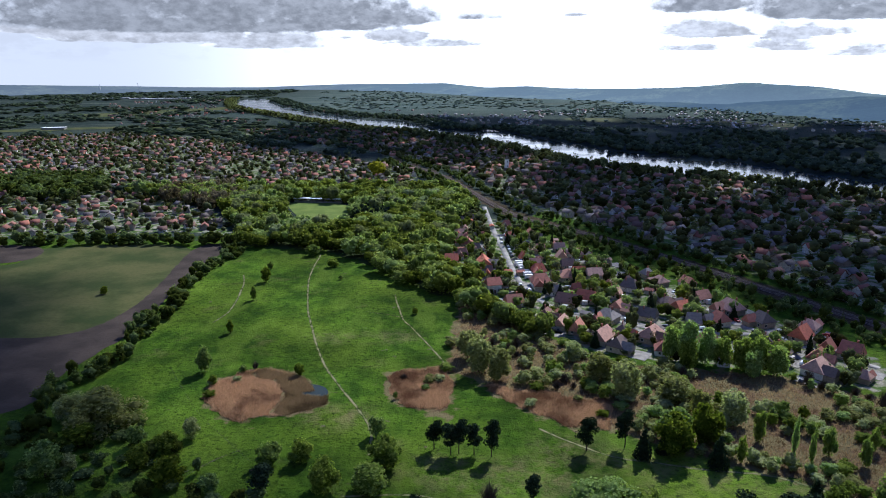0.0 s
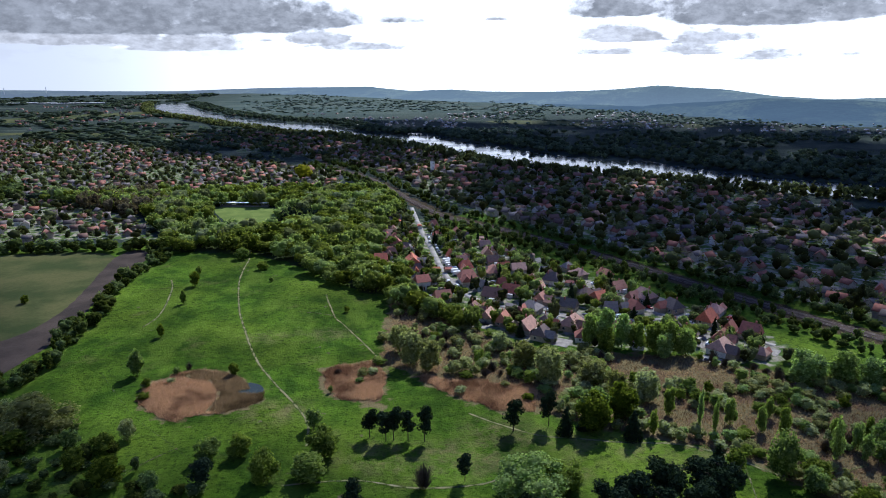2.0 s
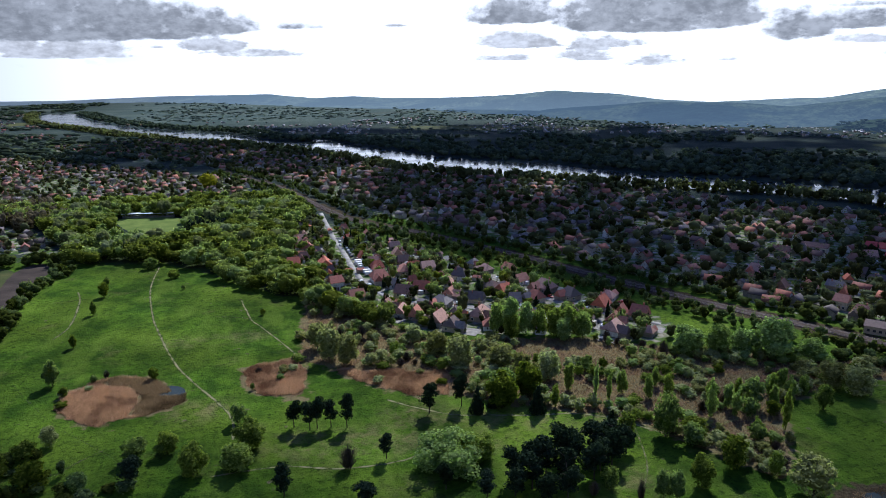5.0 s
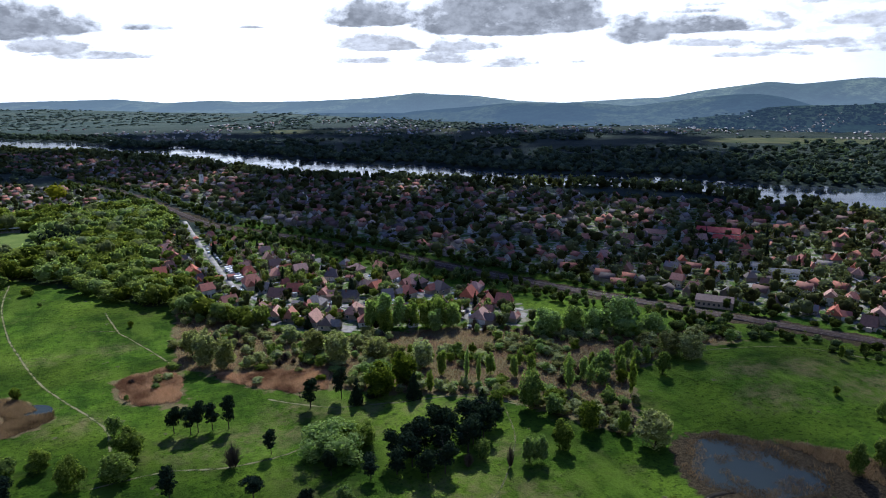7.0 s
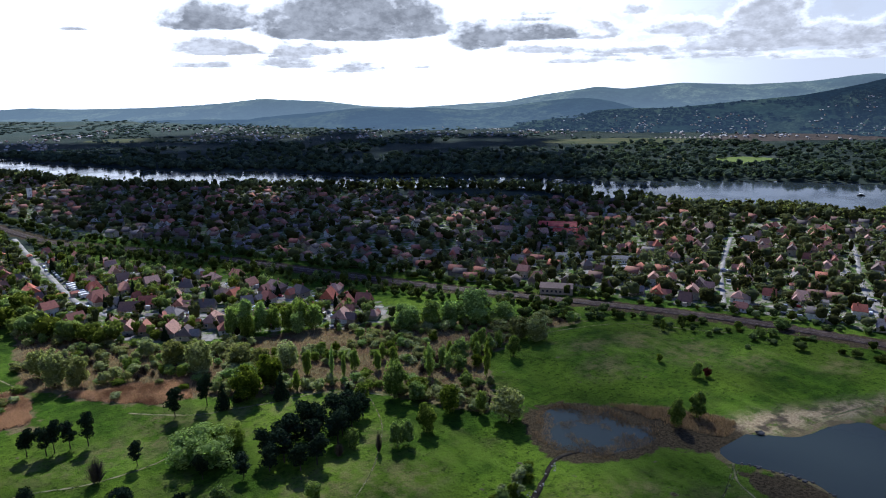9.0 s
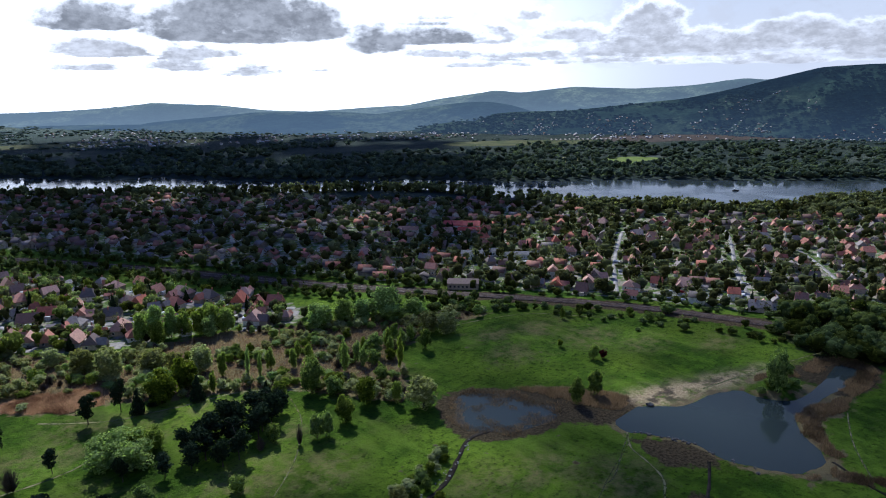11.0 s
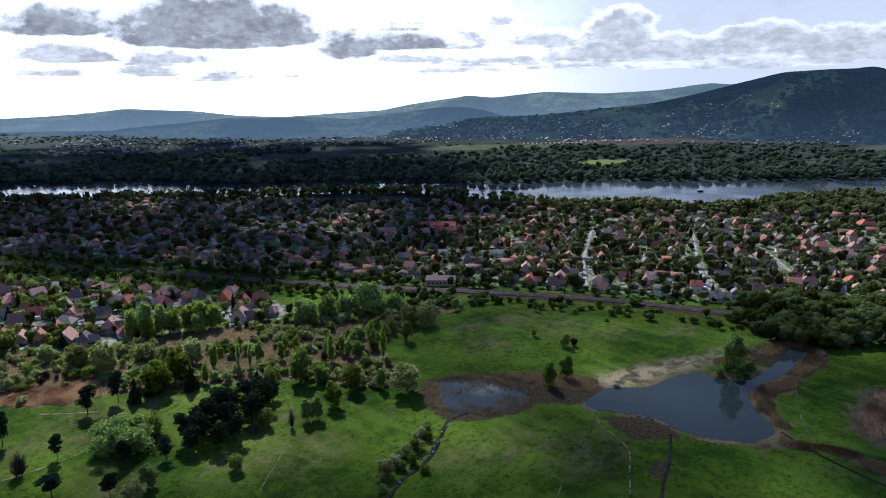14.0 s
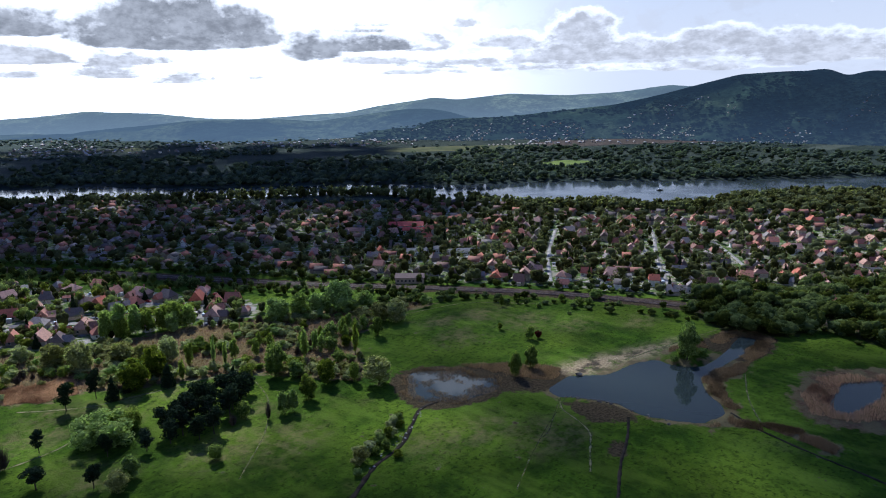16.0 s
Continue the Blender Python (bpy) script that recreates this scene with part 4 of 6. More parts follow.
KINDS = {  # shape, leaf material, leaves, leaf size, trunk (height, radius, limbs), label, category, name
    "broad": ("bush", M_LEAF, 1700, 0.32, (5.5, 0.22, 6), "broadleaf tree in full green spring leaf on the grass", "tree", "broadleaf_tree"),
    "broad2": ("bush", M_FRESH, 1900, 0.32, (5.5, 0.2, 7), "light green broadleaf tree in fresh spring leaf", "tree", "broadleaf_tree"),
    "bush": ("bush", M_LEAF, 1200, 0.38, (3.5, 0.18, 5), "dense green bush with leaves down to the ground", "bush", "bush"),
    "bush2": ("bush", M_FRESH, 1700, 0.32, (3.5, 0.16, 5), "light green rounded bush in fresh leaf", "bush", "bush"),
    "willow": ("bush", M_GREY, 1700, 0.32, (4.5, 0.22, 6), "silvery grey-green willow with a billowing crown", "tree", "willow_tree"),
    "shrub": ("bush", M_GREY, 620, 0.33, (2.5, 0.12, 4), "low rounded grey-green willow shrub in the marsh", "shrub", "willow_shrub"),
    "shrub2": ("bush", M_FRESH, 620, 0.33, (2.5, 0.12, 4), "low rounded light green shrub in the marsh", "shrub", "green_shrub"),
    "shrub3": ("bush", M_LEAF, 620, 0.33, (2.5, 0.12, 4), "low rounded dark green shrub in the marsh", "shrub", "green_shrub"),
    "poplar": ("tall", M_FRESH, 1300, 0.38, (7.5, 0.18, 5), "slender upright poplar in light green leaf", "tree", "poplar_tree"),
    "pine": ("pine", M_NEEDLE, 1500, 0.34, (8.6, 0.2, 9), "dark pine with a bare trunk and flat needle tufts", "tree", "pine_tree"),
    "cone": ("cone", M_NEEDLE, 1000, 0.46, (6.0, 0.14, 3), "dense dark conifer with a pointed crown", "tree", "conifer"),
    "yellow": ("bush", M_YELLOW, 1000, 0.42, (3.5, 0.15, 4), "bright yellow flowering tree between the houses", "tree", "yellow_tree"),
    "copper": ("bush", M_RED, 900, 0.42, (3.5, 0.15, 4), "dark copper-red bush on the grass", "bush", "copper_bush"),
    "clump": ("clump", M_FRESH, 5200, 0.19, (4.0, 0.2, 8), "broad thicket of light green trees grown into one", "thicket", "thicket"),
    "greyclump": ("clump", M_GREY, 5200, 0.19, (4.0, 0.2, 8), "broad thicket of grey-green willows with fine twigs", "thicket", "willow_thicket"),
}
made_trees = {}


def bare_bm(rng):
    """A dome of fine leafless twigs."""
    bm = bmesh.new()
    for _ in range(420):
        a, phi, reach = rng.uniform(0, 6.28), rng.uniform(0.05, 1.5), rng.uniform(0.7, 1.0)
        tip = Vector((3.8 * math.sin(phi) * math.cos(a), 3.8 * math.sin(phi) * math.sin(a), 3.6 + 6.2 * math.cos(phi))) * reach
        foot = Vector((tip.x * 0.25, tip.y * 0.25, tip.z * rng.uniform(0.05, 0.45)))
        w_ = Vector((math.sin(a + 1), -math.cos(a + 1), 0)) * 0.1
        bm.faces.new([bm.verts.new(p) for p in (foot - w_, foot + w_, tip)])
    return bm


def tree(kind, x, y, h, wd, group="trees on the meadow"):
    """One tree of a kind, h metres high and wd wide."""
    rng = random.Random(f"{kind}{x:.1f}{y:.1f}")
    variant = rng.randrange(3)
    wd *= {'pine': 1.35, 'poplar': 1.15}.get(kind, 1.0)
    m = pose(x, y, float(land(x, y)), 0, 0, rng.uniform(0, 360)) @ Matrix.Diagonal((wd / 8, wd / 8, h / 10, 1))
    key = (kind, variant)
    if key in made_trees:
        return copy_thing(made_trees[key], m @ Matrix.Diagonal((*(1 / v for v in made_trees[key].scale), 1)))
    if kind == "bare":
        top = tagged(new("bare_shrub"), "leafless brown shrub with a haze of fine twigs", "shrub", group)
        part("branchwork", bare_bm(rng), M_TWIG, top)
    else:
        shape, mat, leaves, size, (th, tr, limbs), label, category, name = KINDS[kind]
        top = tagged(new(name), label, category, group)
        part("trunk", trunk_bm(th, tr, limbs, rng, rng.uniform(-0.06, 0.06)), M_BARK, top)
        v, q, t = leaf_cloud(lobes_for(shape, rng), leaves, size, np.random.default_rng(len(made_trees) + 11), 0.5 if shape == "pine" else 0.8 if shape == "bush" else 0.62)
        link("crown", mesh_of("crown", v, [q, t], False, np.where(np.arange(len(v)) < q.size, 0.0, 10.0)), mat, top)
    top.matrix_basis = m
    made_trees[key] = top
    return top


for kind, rows in (
        ("broad", ((-96.7, 263.9, 12.4, 7.4), (-101.4, 386.1, 9.7, 6.7), (-100.1, 354.4, 8.4, 3.8), (-98.8, 306.9, 7.3, 3.7), (-104.8, 411.7, 5.3, 4.3), (-57.5, 259.5, 6.1, 4.7), (-120.8, 189.4, 12.8, 11.7), (-54.6, 194.7, 8.5, 9.5), (-18.4, 192, 12.3, 11.6))),
        ("broad", ((72.1, 198.7, 15.6, 13.4), (83.9, 205.1, 15.3, 12.3), (119.2, 164.1, 17.6, 10.8), (98.9, 131.4, 10.3, 5.7), (102.2, 130.3, 10.3, 5.7), (112.9, 133.3, 11.9, 8.4), (246.2, 28.5, 20, 10.2), (185.3, 81, 12.4, 6.8), (196.6, 80.5, 11.8, 7))),
        ("bush", ((-14.1, 330.5, 3.4, 3.8), (-84.2, 443, 8, 10), (-89.5, 251.5, 4.8, 3.9), (-100.3, 206.7, 8.2, 7), (-88.6, 201.8, 8.1, 8.8), (-94.5, 194.2, 7.9, 8.7), (-81.8, 183.9, 10.1, 11.4), (-119.7, 207, 8.3, 13), (-68.5, 180.8, 6.2, 7.4), (-22.5, 211.4, 8.4, 6.6))),
        ("bush", ((107.1, 168.4, 8.9, 7.1), (128.3, 140, 12.4, 9.6), (124.4, 156.3, 8.7, 8.5), (155.6, 168.6, 7.8, 7), (164, 167.3, 6.3, 6.3), (86.6, 140.3, 7.9, 6.3), (228.1, 120.1, 4, 3.2), (260.9, 142.5, 6.8, 3.1), (183.7, 165.4, 11.1, 6.5), (-59, 389.3, 2.7, 3.1), (-184.5, 366.3, 4.8, 5.1))),
        ("broad2", ((-45, 196.7, 8.6, 8.2), (-35.2, 180.3, 12.4, 10.1), (-21.9, 180.1, 9.3, 12.9), (165.4, 224.3, 14.7, 15.4), (178.8, 221.8, 14.7, 13.8), (198.4, 212.2, 20, 20.4), (212, 204.8, 10.9, 15), (188, 218, 13, 12))),
        ("bush2", ((248, 32, 3, 6), (253, 28, 3, 7), (258, 26, 2.5, 6), (257, 32, 2.5, 6), (227.7, 101.5, 8.1, 5.4), (-67.4, 416.3, 5.6, 8.3), (62, 121, 6.5, 6.5), (136.9, 131.9, 10.2, 4.8))),
        ("willow", ((-83.9, 211.2, 8.4, 6.9), (-115.4, 192.4, 6.5, 6.2), (204.3, 172.8, 13.2, 13.9), (141, 121, 14, 14.7), (14, 262, 17, 13), (21, 255, 15, 12), (10, 275, 14, 11), (60, 252, 13, 13), (98, 218, 14, 11), (88, 222, 12, 9))),
        ("broad2", ((152, 176, 11, 4.4), (157, 172, 9, 4), (163, 177, 12, 4.6), (168, 172, 10, 4.2), (172, 178, 12, 4.4), (160, 182, 9, 4), (147, 181, 10, 4.4), (181, 184, 10, 4.8), (186, 178, 9, 4.2), (133, 186, 12, 5), (128, 191, 10, 4.4), (120, 197, 11, 4.8), (102, 206, 12, 5), (136, 200, 9, 4))), ("poplar", ((141.9, 171.9, 14.7, 4.6), (150.9, 170.3, 10.1, 4.6), (160.8, 156.9, 16.5, 3.6), (173.8, 182, 8.3, 5), (179.7, 177.9, 8.2, 5.8), (148, 155.3, 7.4, 3.7), (108.6, 196.1, 15.3, 2.6), (112, 192, 13, 2.6), (91.2, 193.5, 9.5, 3.7))),
        ("broad2", ((94, 272, 17, 9), (100, 270, 19.5, 11), (107, 268, 17, 10), (113, 265, 14, 9), (119, 262, 15, 10), (125, 259, 17, 11), (131, 256, 14, 10), (99, 264, 13, 9), (121, 255, 12, 9))),
        ("pine", ((-3.4, 203.5, 10.4, 5.8), (1.9, 200.1, 11, 5.7), (4.5, 200.6, 12.5, 5.7), (9.3, 200.4, 10.4, 5.8), (14.7, 198.5, 12.9, 5.4), (45.2, 201.6, 12, 6.6), (24.8, 174.2, 9.4, 4.6), (-8, 161.6, 10.2, 6.3), (14.7, 149.6, 8.2, 7.2), (39.1, 152.5, 9.1, 4.9), (58, 203.7, 12.9, 6))),
        ("pine", ((64, 146, 12, 8), (70, 150, 14, 9), (77, 152, 15, 9), (74, 144, 13, 8), (82, 156, 13, 8), (90, 158, 12, 9), (68, 155, 11, 8), (97, 160, 11, 8), (88, 150, 11, 7), (60, 152, 11, 7), (-53.5, 180.6, 8.7, 7.2), (50, 146, 8, 6), (27, 136, 9, 5.5))),
        ("pine", ((93, 152, 12, 8), (84, 146, 12, 8), (79, 160, 12, 8), (66, 138, 10, 7), (72, 138, 11, 7), (101, 158, 10, 7), (58, 144, 9, 7))),
        ("cone", ((62.1, 197.2, 10.8, 6.6), (69, 199.8, 7.9, 5), (83.3, 191.3, 11.6, 7.4), (103, 172, 8.5, 6))),
        ("bare", ((11.9, 171.4, 10.1, 8.5), (72, 160, 9, 6), (92, 132, 9, 3.5), (80, 138, 6, 5))),
        ("willow", ((66, 238, 16.5, 13.8), (84, 233.5, 11.4, 12.9), (53.5, 272, 9.5, 8.5), (201, 181, 11.9, 12.6), (92.8, 80.6, 6, 6.2), (30.9, 127.7, 8, 8.5), (118, 90, 5, 4.4))),
        ("bush", ((76, 208.5, 11.6, 13), (129, 162, 6.4, 10.7), (161, 175.5, 12, 9.7), (110, 84.8, 5, 4.3), (38, 133, 8.4, 6.5), (104, 80, 4, 4), (99, 80, 3.5, 4), (122, 91, 4, 3.5), (243, 33, 3, 5), (251, 27, 2.5, 5), (275, 34, 3, 5))),
        ("shrub", ((122, 92, 3, 4.5), (116, 90, 3.5, 5), (112, 85, 4, 5.5), (108, 88, 3.5, 5), (99, 83, 4.5, 6), (95, 84.5, 4, 6.5), (90, 80, 3.5, 5))), ("shrub3", ((125, 94, 2.5, 4), (119, 88, 3.5, 4.5), (106, 84.5, 4.5, 6), (103, 86, 3, 5), (103, 73, 3, 4.5), (86, 75, 3, 4))), ("copper", ((231.7, 99.1, 4.5, 3.9),)), ("shrub", ((-90, 252, 3, 4.5), (-81, 255, 2.5, 4), (-6, 253, 3.5, 6), (-2, 254, 3, 5), (31, 232, 3.5, 6), (49, 236, 2.5, 4))), ("shrub3", ((-88, 242, 3, 5.5), (-81, 263, 4, 3.5), (-7, 246, 3, 4), (-18, 239, 3.5, 2.2), (55, 224, 3, 6))), ("bare", ((-1, 265, 3, 4), (-16, 256, 2.5, 5), (-77, 267, 4, 4))), ("bush", ((294, 123, 4, 5), (292, 110, 5, 7), (309, 109, 6, 9), (297, 107, 4, 6), (274, 106, 2, 3.5), (274, 126, 3, 4))), ("yellow", ((75.5, 372, 9, 6), (-71, 780, 17, 26))),
        ("clump", ((43.4, 163.9, 15, 22), (53, 168, 11, 12))), ("greyclump", ((-117.5, 219, 17, 27), (-131, 228, 12, 14)))):
    for row in rows:
        tree(kind, *row)


def keep_clear(x, y, roads=5.0):
    """Whether a place is free of streets, paths, rails and water."""
    ok = np.ones(np.shape(x), bool)
    for line in STREETS:
        ok &= gap(line, x, y) > roads
    ok &= gap(RAIL, x, y) > 8
    ok &= ~inside(RIVER, x, y) & ~inside(CLEARING, x, y)
    return ok


def strewn(poly, spacing, seed, jitter=0.45):
    """Uneven places within a polygon."""
    rng = np.random.default_rng(seed)
    xs, ys = [p[0] for p in poly], [p[1] for p in poly]
    gx, gy = np.meshgrid(np.arange(min(xs), max(xs), spacing), np.arange(min(ys), max(ys), spacing * 0.87))
    gx = gx + (np.arange(gx.shape[0]) % 2)[:, None] * spacing / 2
    x = gx.ravel() + rng.uniform(-jitter, jitter, gx.size) * spacing
    y = gy.ravel() + rng.uniform(-jitter, jitter, gx.size) * spacing
    ok = inside(poly, x, y)
    return x[ok], y[ok]


def hedge_row(line, spacing, half, seed):
    rng = np.random.default_rng(seed)
    pts = np.array(curve_of(line, spacing))
    return pts[:, 0] + rng.uniform(-half, half, len(pts)), pts[:, 1] + rng.uniform(-half, half, len(pts))


def woodland(name, x, y, h, wd, mat, label, seed, leaves=70, size=0.75, level=None, z=None, shapes=("round", "bush", "tall"), category="wood", bumps=5):
    """Many trees grown together: one object."""
    rng = np.random.default_rng(seed)
    pr = random.Random(seed)
    protos = []
    for s in range(6):
        shape = shapes[s % len(shapes)]
        L = lobes_for(shape, pr)
        if shape != "tall":
            # a billowing crown: one big mass with smaller ones on its top and flanks
            L = [((0, 0, 4.7), (3.3, 3.3, 4.2))]
            for i in range(bumps):
                a, e = 6.28 * i / bumps + pr.uniform(-0.5, 0.5), pr.uniform(-0.1, 0.85)
                f = 2.3 * math.cos(e)
                q = pr.uniform(1.5, 2.2)
                L.append(((f * math.cos(a), f * math.sin(a), 5.2 + 2.9 * math.sin(e)), (q, q, q * 1.1)))
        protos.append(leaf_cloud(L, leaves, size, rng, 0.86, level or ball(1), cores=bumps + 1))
    V, Q, T, tint, base = [], [], [], [], 0
    which = rng.integers(0, len(protos), len(x))
    z = land(x, y) if z is None else z
    ang = rng.uniform(0, 6.28, len(x))
    for k, (pv, pq, pt) in enumerate(protos):
        idx = np.where(which == k)[0]
        if not len(idx):
            continue
        ca, sa = np.cos(ang[idx])[:, None], np.sin(ang[idx])[:, None]
        sw, sh = (wd[idx] / 8)[:, None], (h[idx] / 10)[:, None]
        P = np.stack([(pv[:, 0] * ca - pv[:, 1] * sa) * sw + x[idx][:, None], (pv[:, 0] * sa + pv[:, 1] * ca) * sw + y[idx][:, None], pv[:, 2] * sh + z[idx][:, None] - 0.3], -1)
        off = base + np.arange(len(idx)) * len(pv)
        V.append(P.reshape(-1, 3))
        Q.append((pq[None] + off[:, None, None]).reshape(-1, 4))
        T.append((pt[None] + off[:, None, None]).reshape(-1, 3))
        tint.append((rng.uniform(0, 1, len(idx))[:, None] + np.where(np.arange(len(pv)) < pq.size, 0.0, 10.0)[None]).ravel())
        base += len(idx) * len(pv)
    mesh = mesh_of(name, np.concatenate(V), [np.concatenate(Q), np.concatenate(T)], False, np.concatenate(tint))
    return tagged(link(name, mesh, mat), label, category, kind="stuff")


def sized(n, lo, hi, seed):
    return np.random.default_rng(seed).uniform(lo, hi, n)


def wood_in(name, poly, spacing, hs, ws, mat, label, seed, roads=5.0, thin=None, **more):
    x, y = strewn(poly, spacing, seed)
    ok = keep_clear(x, y, roads)
    if thin is not None:
        ok &= thin(x, y)
    x, y = x[ok], y[ok]
    return woodland(name, x, y, sized(len(x), *hs, seed + 1), sized(len(x), *ws, seed + 2), mat, label, seed, **more)


def patchy(x, y, scale, bar, seed):
    return np.array([noise.fractal(Vector((a / scale, b / scale, seed)), 1.0, 2.0, 3) for a, b in zip(x, y)]) > bar


# hedge between field and meadow, scrub in the corner
HEDGE = [(-150, 470), (-136, 452), (-141, 425), (-143, 379), (-138, 340), (-140, 309), (-136, 278), (-142, 262), (-147, 246), (-143, 222), (-145, 205)]
hx, hy = hedge_row(HEDGE, 2.8, 4.2, 21)
woodland("hedge", hx, hy, sized(len(hx), 3, 9, 1), sized(len(hx), 4, 9, 2), M_GROVE, "uneven green hedge between ploughed field and meadow", 22, leaves=150, size=0.5, category="hedge")
hx, hy = hedge_row([(-150, 476), (-210, 478), (-280, 478), (-420, 482)], 4.5, 4.0, 23)
woodland("tree_belt", hx, hy, sized(len(hx), 7, 11, 3), sized(len(hx), 7, 12, 4), M_GROVE, "dark green belt of trees behind the fields", 24, leaves=90, size=0.6, category="tree belt")
hx, hy = hedge_row([(-34, 404), (-10, 374), (10, 347), (24, 326), (34, 312), (44, 296)], 5.5, 4.5, 25)
woodland("tree_row", hx, hy, sized(len(hx), 8, 14, 5), sized(len(hx), 9, 14, 6), M_WOOD, "row of rounded trees between meadow and village", 26, leaves=420, size=0.36, bumps=9, shapes=("round", "bush"), category="tree row")
wood_in("spring_wood", WOOD_A, 8.8, (7, 16), (9, 17), M_WOOD, "mixed wood in fresh green spring leaf", 31, leaves=190, size=0.46, bumps=4, shapes=("round", "bush", "round"))
x, y = strewn([(-75, 560), (-64, 536), (-46, 540), (-38, 575), (-52, 592)], 6.0, 33)
woodland("conifer_stand", x, y, sized(len(x), 10, 15, 34), sized(len(x), 5, 8, 35), M_DARKWOOD, "dark stand of conifers beside the pitch", 36, leaves=120, size=0.5, shapes=("tall",))
wood_in("budding_wood", [(-262, 640), (-262, 700), (-212, 700), (-180, 640), (-184, 606), (-205, 592)], 7.5, (11, 16), (8, 12), M_BROWNLEAF, "stand of tall brown trees still in bud", 46, leaves=160, size=0.4, bumps=3, shapes=("tall", "round"))
x, y = strewn(WOOD_A, 24, 37)
ok = keep_clear(x, y) & patchy(x, y, 70, 0.0, 3.0)
x, y = x[ok], y[ok]
woodland("silver_trees", x, y, sized(len(x), 13, 18, 38), sized(len(x), 10, 16, 39), M_PALEWOOD, "tall pale silvery trees standing out of the wood", 40, leaves=200, size=0.45, shapes=("round", "bush"), bumps=7)
wood_in("dense_grove", GROVE, 7.0, (7, 12.5), (8, 14), M_GROVE, "dense grove of dark green trees beside the village", 41, leaves=400, size=0.34, bumps=8, shapes=("round", "bush"))
wood_in("corner_scrub", [(-150, 205), (-138, 235), (-120, 238), (-96, 214), (-70, 186), (-48, 176), (-60, 160), (-140, 160)], 8.0, (2, 6.5), (3, 7), M_GROVE, "scrub and bushes at the corner of the meadow", 45, leaves=220, size=0.6, category="scrub")
# garden trees of the villages and the town
wood_in("village_gardens", VILLAGE, 9.5, (2.5, 11), (4, 9), M_TOWNLEAF, "garden trees and bushes among the village houses", 51, leaves=130, size=0.42, bumps=3, category="garden trees")
wood_in("village_orchards", VILLAGE, 13.0, (4, 10), (5, 10), M_WOOD, "fresh green trees in the village gardens", 57, leaves=220, size=0.36, bumps=4, shapes=("round", "bush"), category="garden trees")
wood_in("left_village_gardens", LEFT_VILLAGE, 12.0, (3, 10), (5, 12), M_TOWNLEAF, "garden trees among distant houses", 52, leaves=16, size=0.8, bumps=1, category="garden trees")
wood_in("near_town_gardens", TOWN, 8.4, (3, 12), (5, 11), M_TOWNLEAF, "garden trees and hedges among the houses", 54, roads=3.0, thin=lambda x, y: (y < 330) & (x < 520), leaves=64, size=0.52, category="garden trees", bumps=2)
wood_in("town_gardens", TOWN, 11.8, (4, 11.5), (7, 14), M_TOWNLEAF, "garden trees and orchards all through the town", 53, thin=lambda x, y: (y >= 330) | (x >= 520), leaves=24, size=0.8, category="garden trees", bumps=1)
hx, hy = [], []
for off, seed in ((-11, 61), (-17, 62), (11, 63), (17, 64), (24, 70)):
    c = np.array(curve_of(RAIL, 6.0))
    d = np.gradient(c, axis=0)
    d /= np.hypot(d[:, 0], d[:, 1])[:, None]
    a, b = c[:, 0] + d[:, 1] * off, c[:, 1] - d[:, 0] * off
    hx.append(a + sized(len(a), -3, 3, seed))
    hy.append(b + sized(len(a), -3, 3, seed + 10))
hx, hy = np.concatenate(hx), np.concatenate(hy)
ok = keep_clear(hx, hy) & ((hy > 195) | (sized(len(hx), 0, 1, 65) < 0.55))
hx, hy = hx[ok], hy[ok]
woodland("railway_trees", hx, hy, np.where(hy > 195, sized(len(hx), 4, 9, 66), sized(len(hx), 2.5, 6.5, 68)), sized(len(hx), 3.5, 8, 67), M_GROVE, "bushes and trees along the railway", 69, leaves=90, size=0.5, bumps=3, category="trees")


def bank(line, depth, spacing, hs, ws, name, label, seed, side, leaves=44, size=1.0, mat=None):
    mat = mat or M_TOWNLEAF
    c = np.array(curve_of(line, spacing))
    d = np.gradient(c, axis=0)
    d /= np.hypot(d[:, 0], d[:, 1])[:, None]
    xs, ys = [], []
    for k in range(int(depth / spacing)):
        off = side * (3 + k * spacing)
        xs.append(c[:, 0] + d[:, 1] * off + sized(len(c), -3, 3, seed + k))
        ys.append(c[:, 1] - d[:, 0] * off + sized(len(c), -3, 3, seed + 50 + k))
    x, y = np.concatenate(xs), np.concatenate(ys)
    keep = ~inside(RIVER, x, y) & (y < 2600)
    x, y = x[keep], y[keep]
    return woodland(name, x, y, sized(len(x), *hs, seed), sized(len(x), *ws, seed + 1), mat, label, seed, leaves=leaves, size=size, bumps=2)


wood_in("riverside_wood", [(520, 330), (575, 318), (612, 272), (620, 240), (640, 200), (680, 178), (730, 172), (790, 132), (830, 70), (940, -110), (800, -160), (690, -60), (690, 40), (620, 160), (560, 250)], 9.5, (8, 14), (9, 15), M_TOWNLEAF, "green riverside wood at the edge of the town", 58, leaves=70, size=0.6, bumps=2, shapes=("round", "bush"))
bank(RIVER_NEAR, 36, 8.5, (9, 14), (8, 12), "near_bank_wood", "tall trees along the near river bank", 71, 1, 20, 1.4)
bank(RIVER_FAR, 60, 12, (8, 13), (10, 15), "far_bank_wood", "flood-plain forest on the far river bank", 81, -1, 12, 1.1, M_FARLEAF)


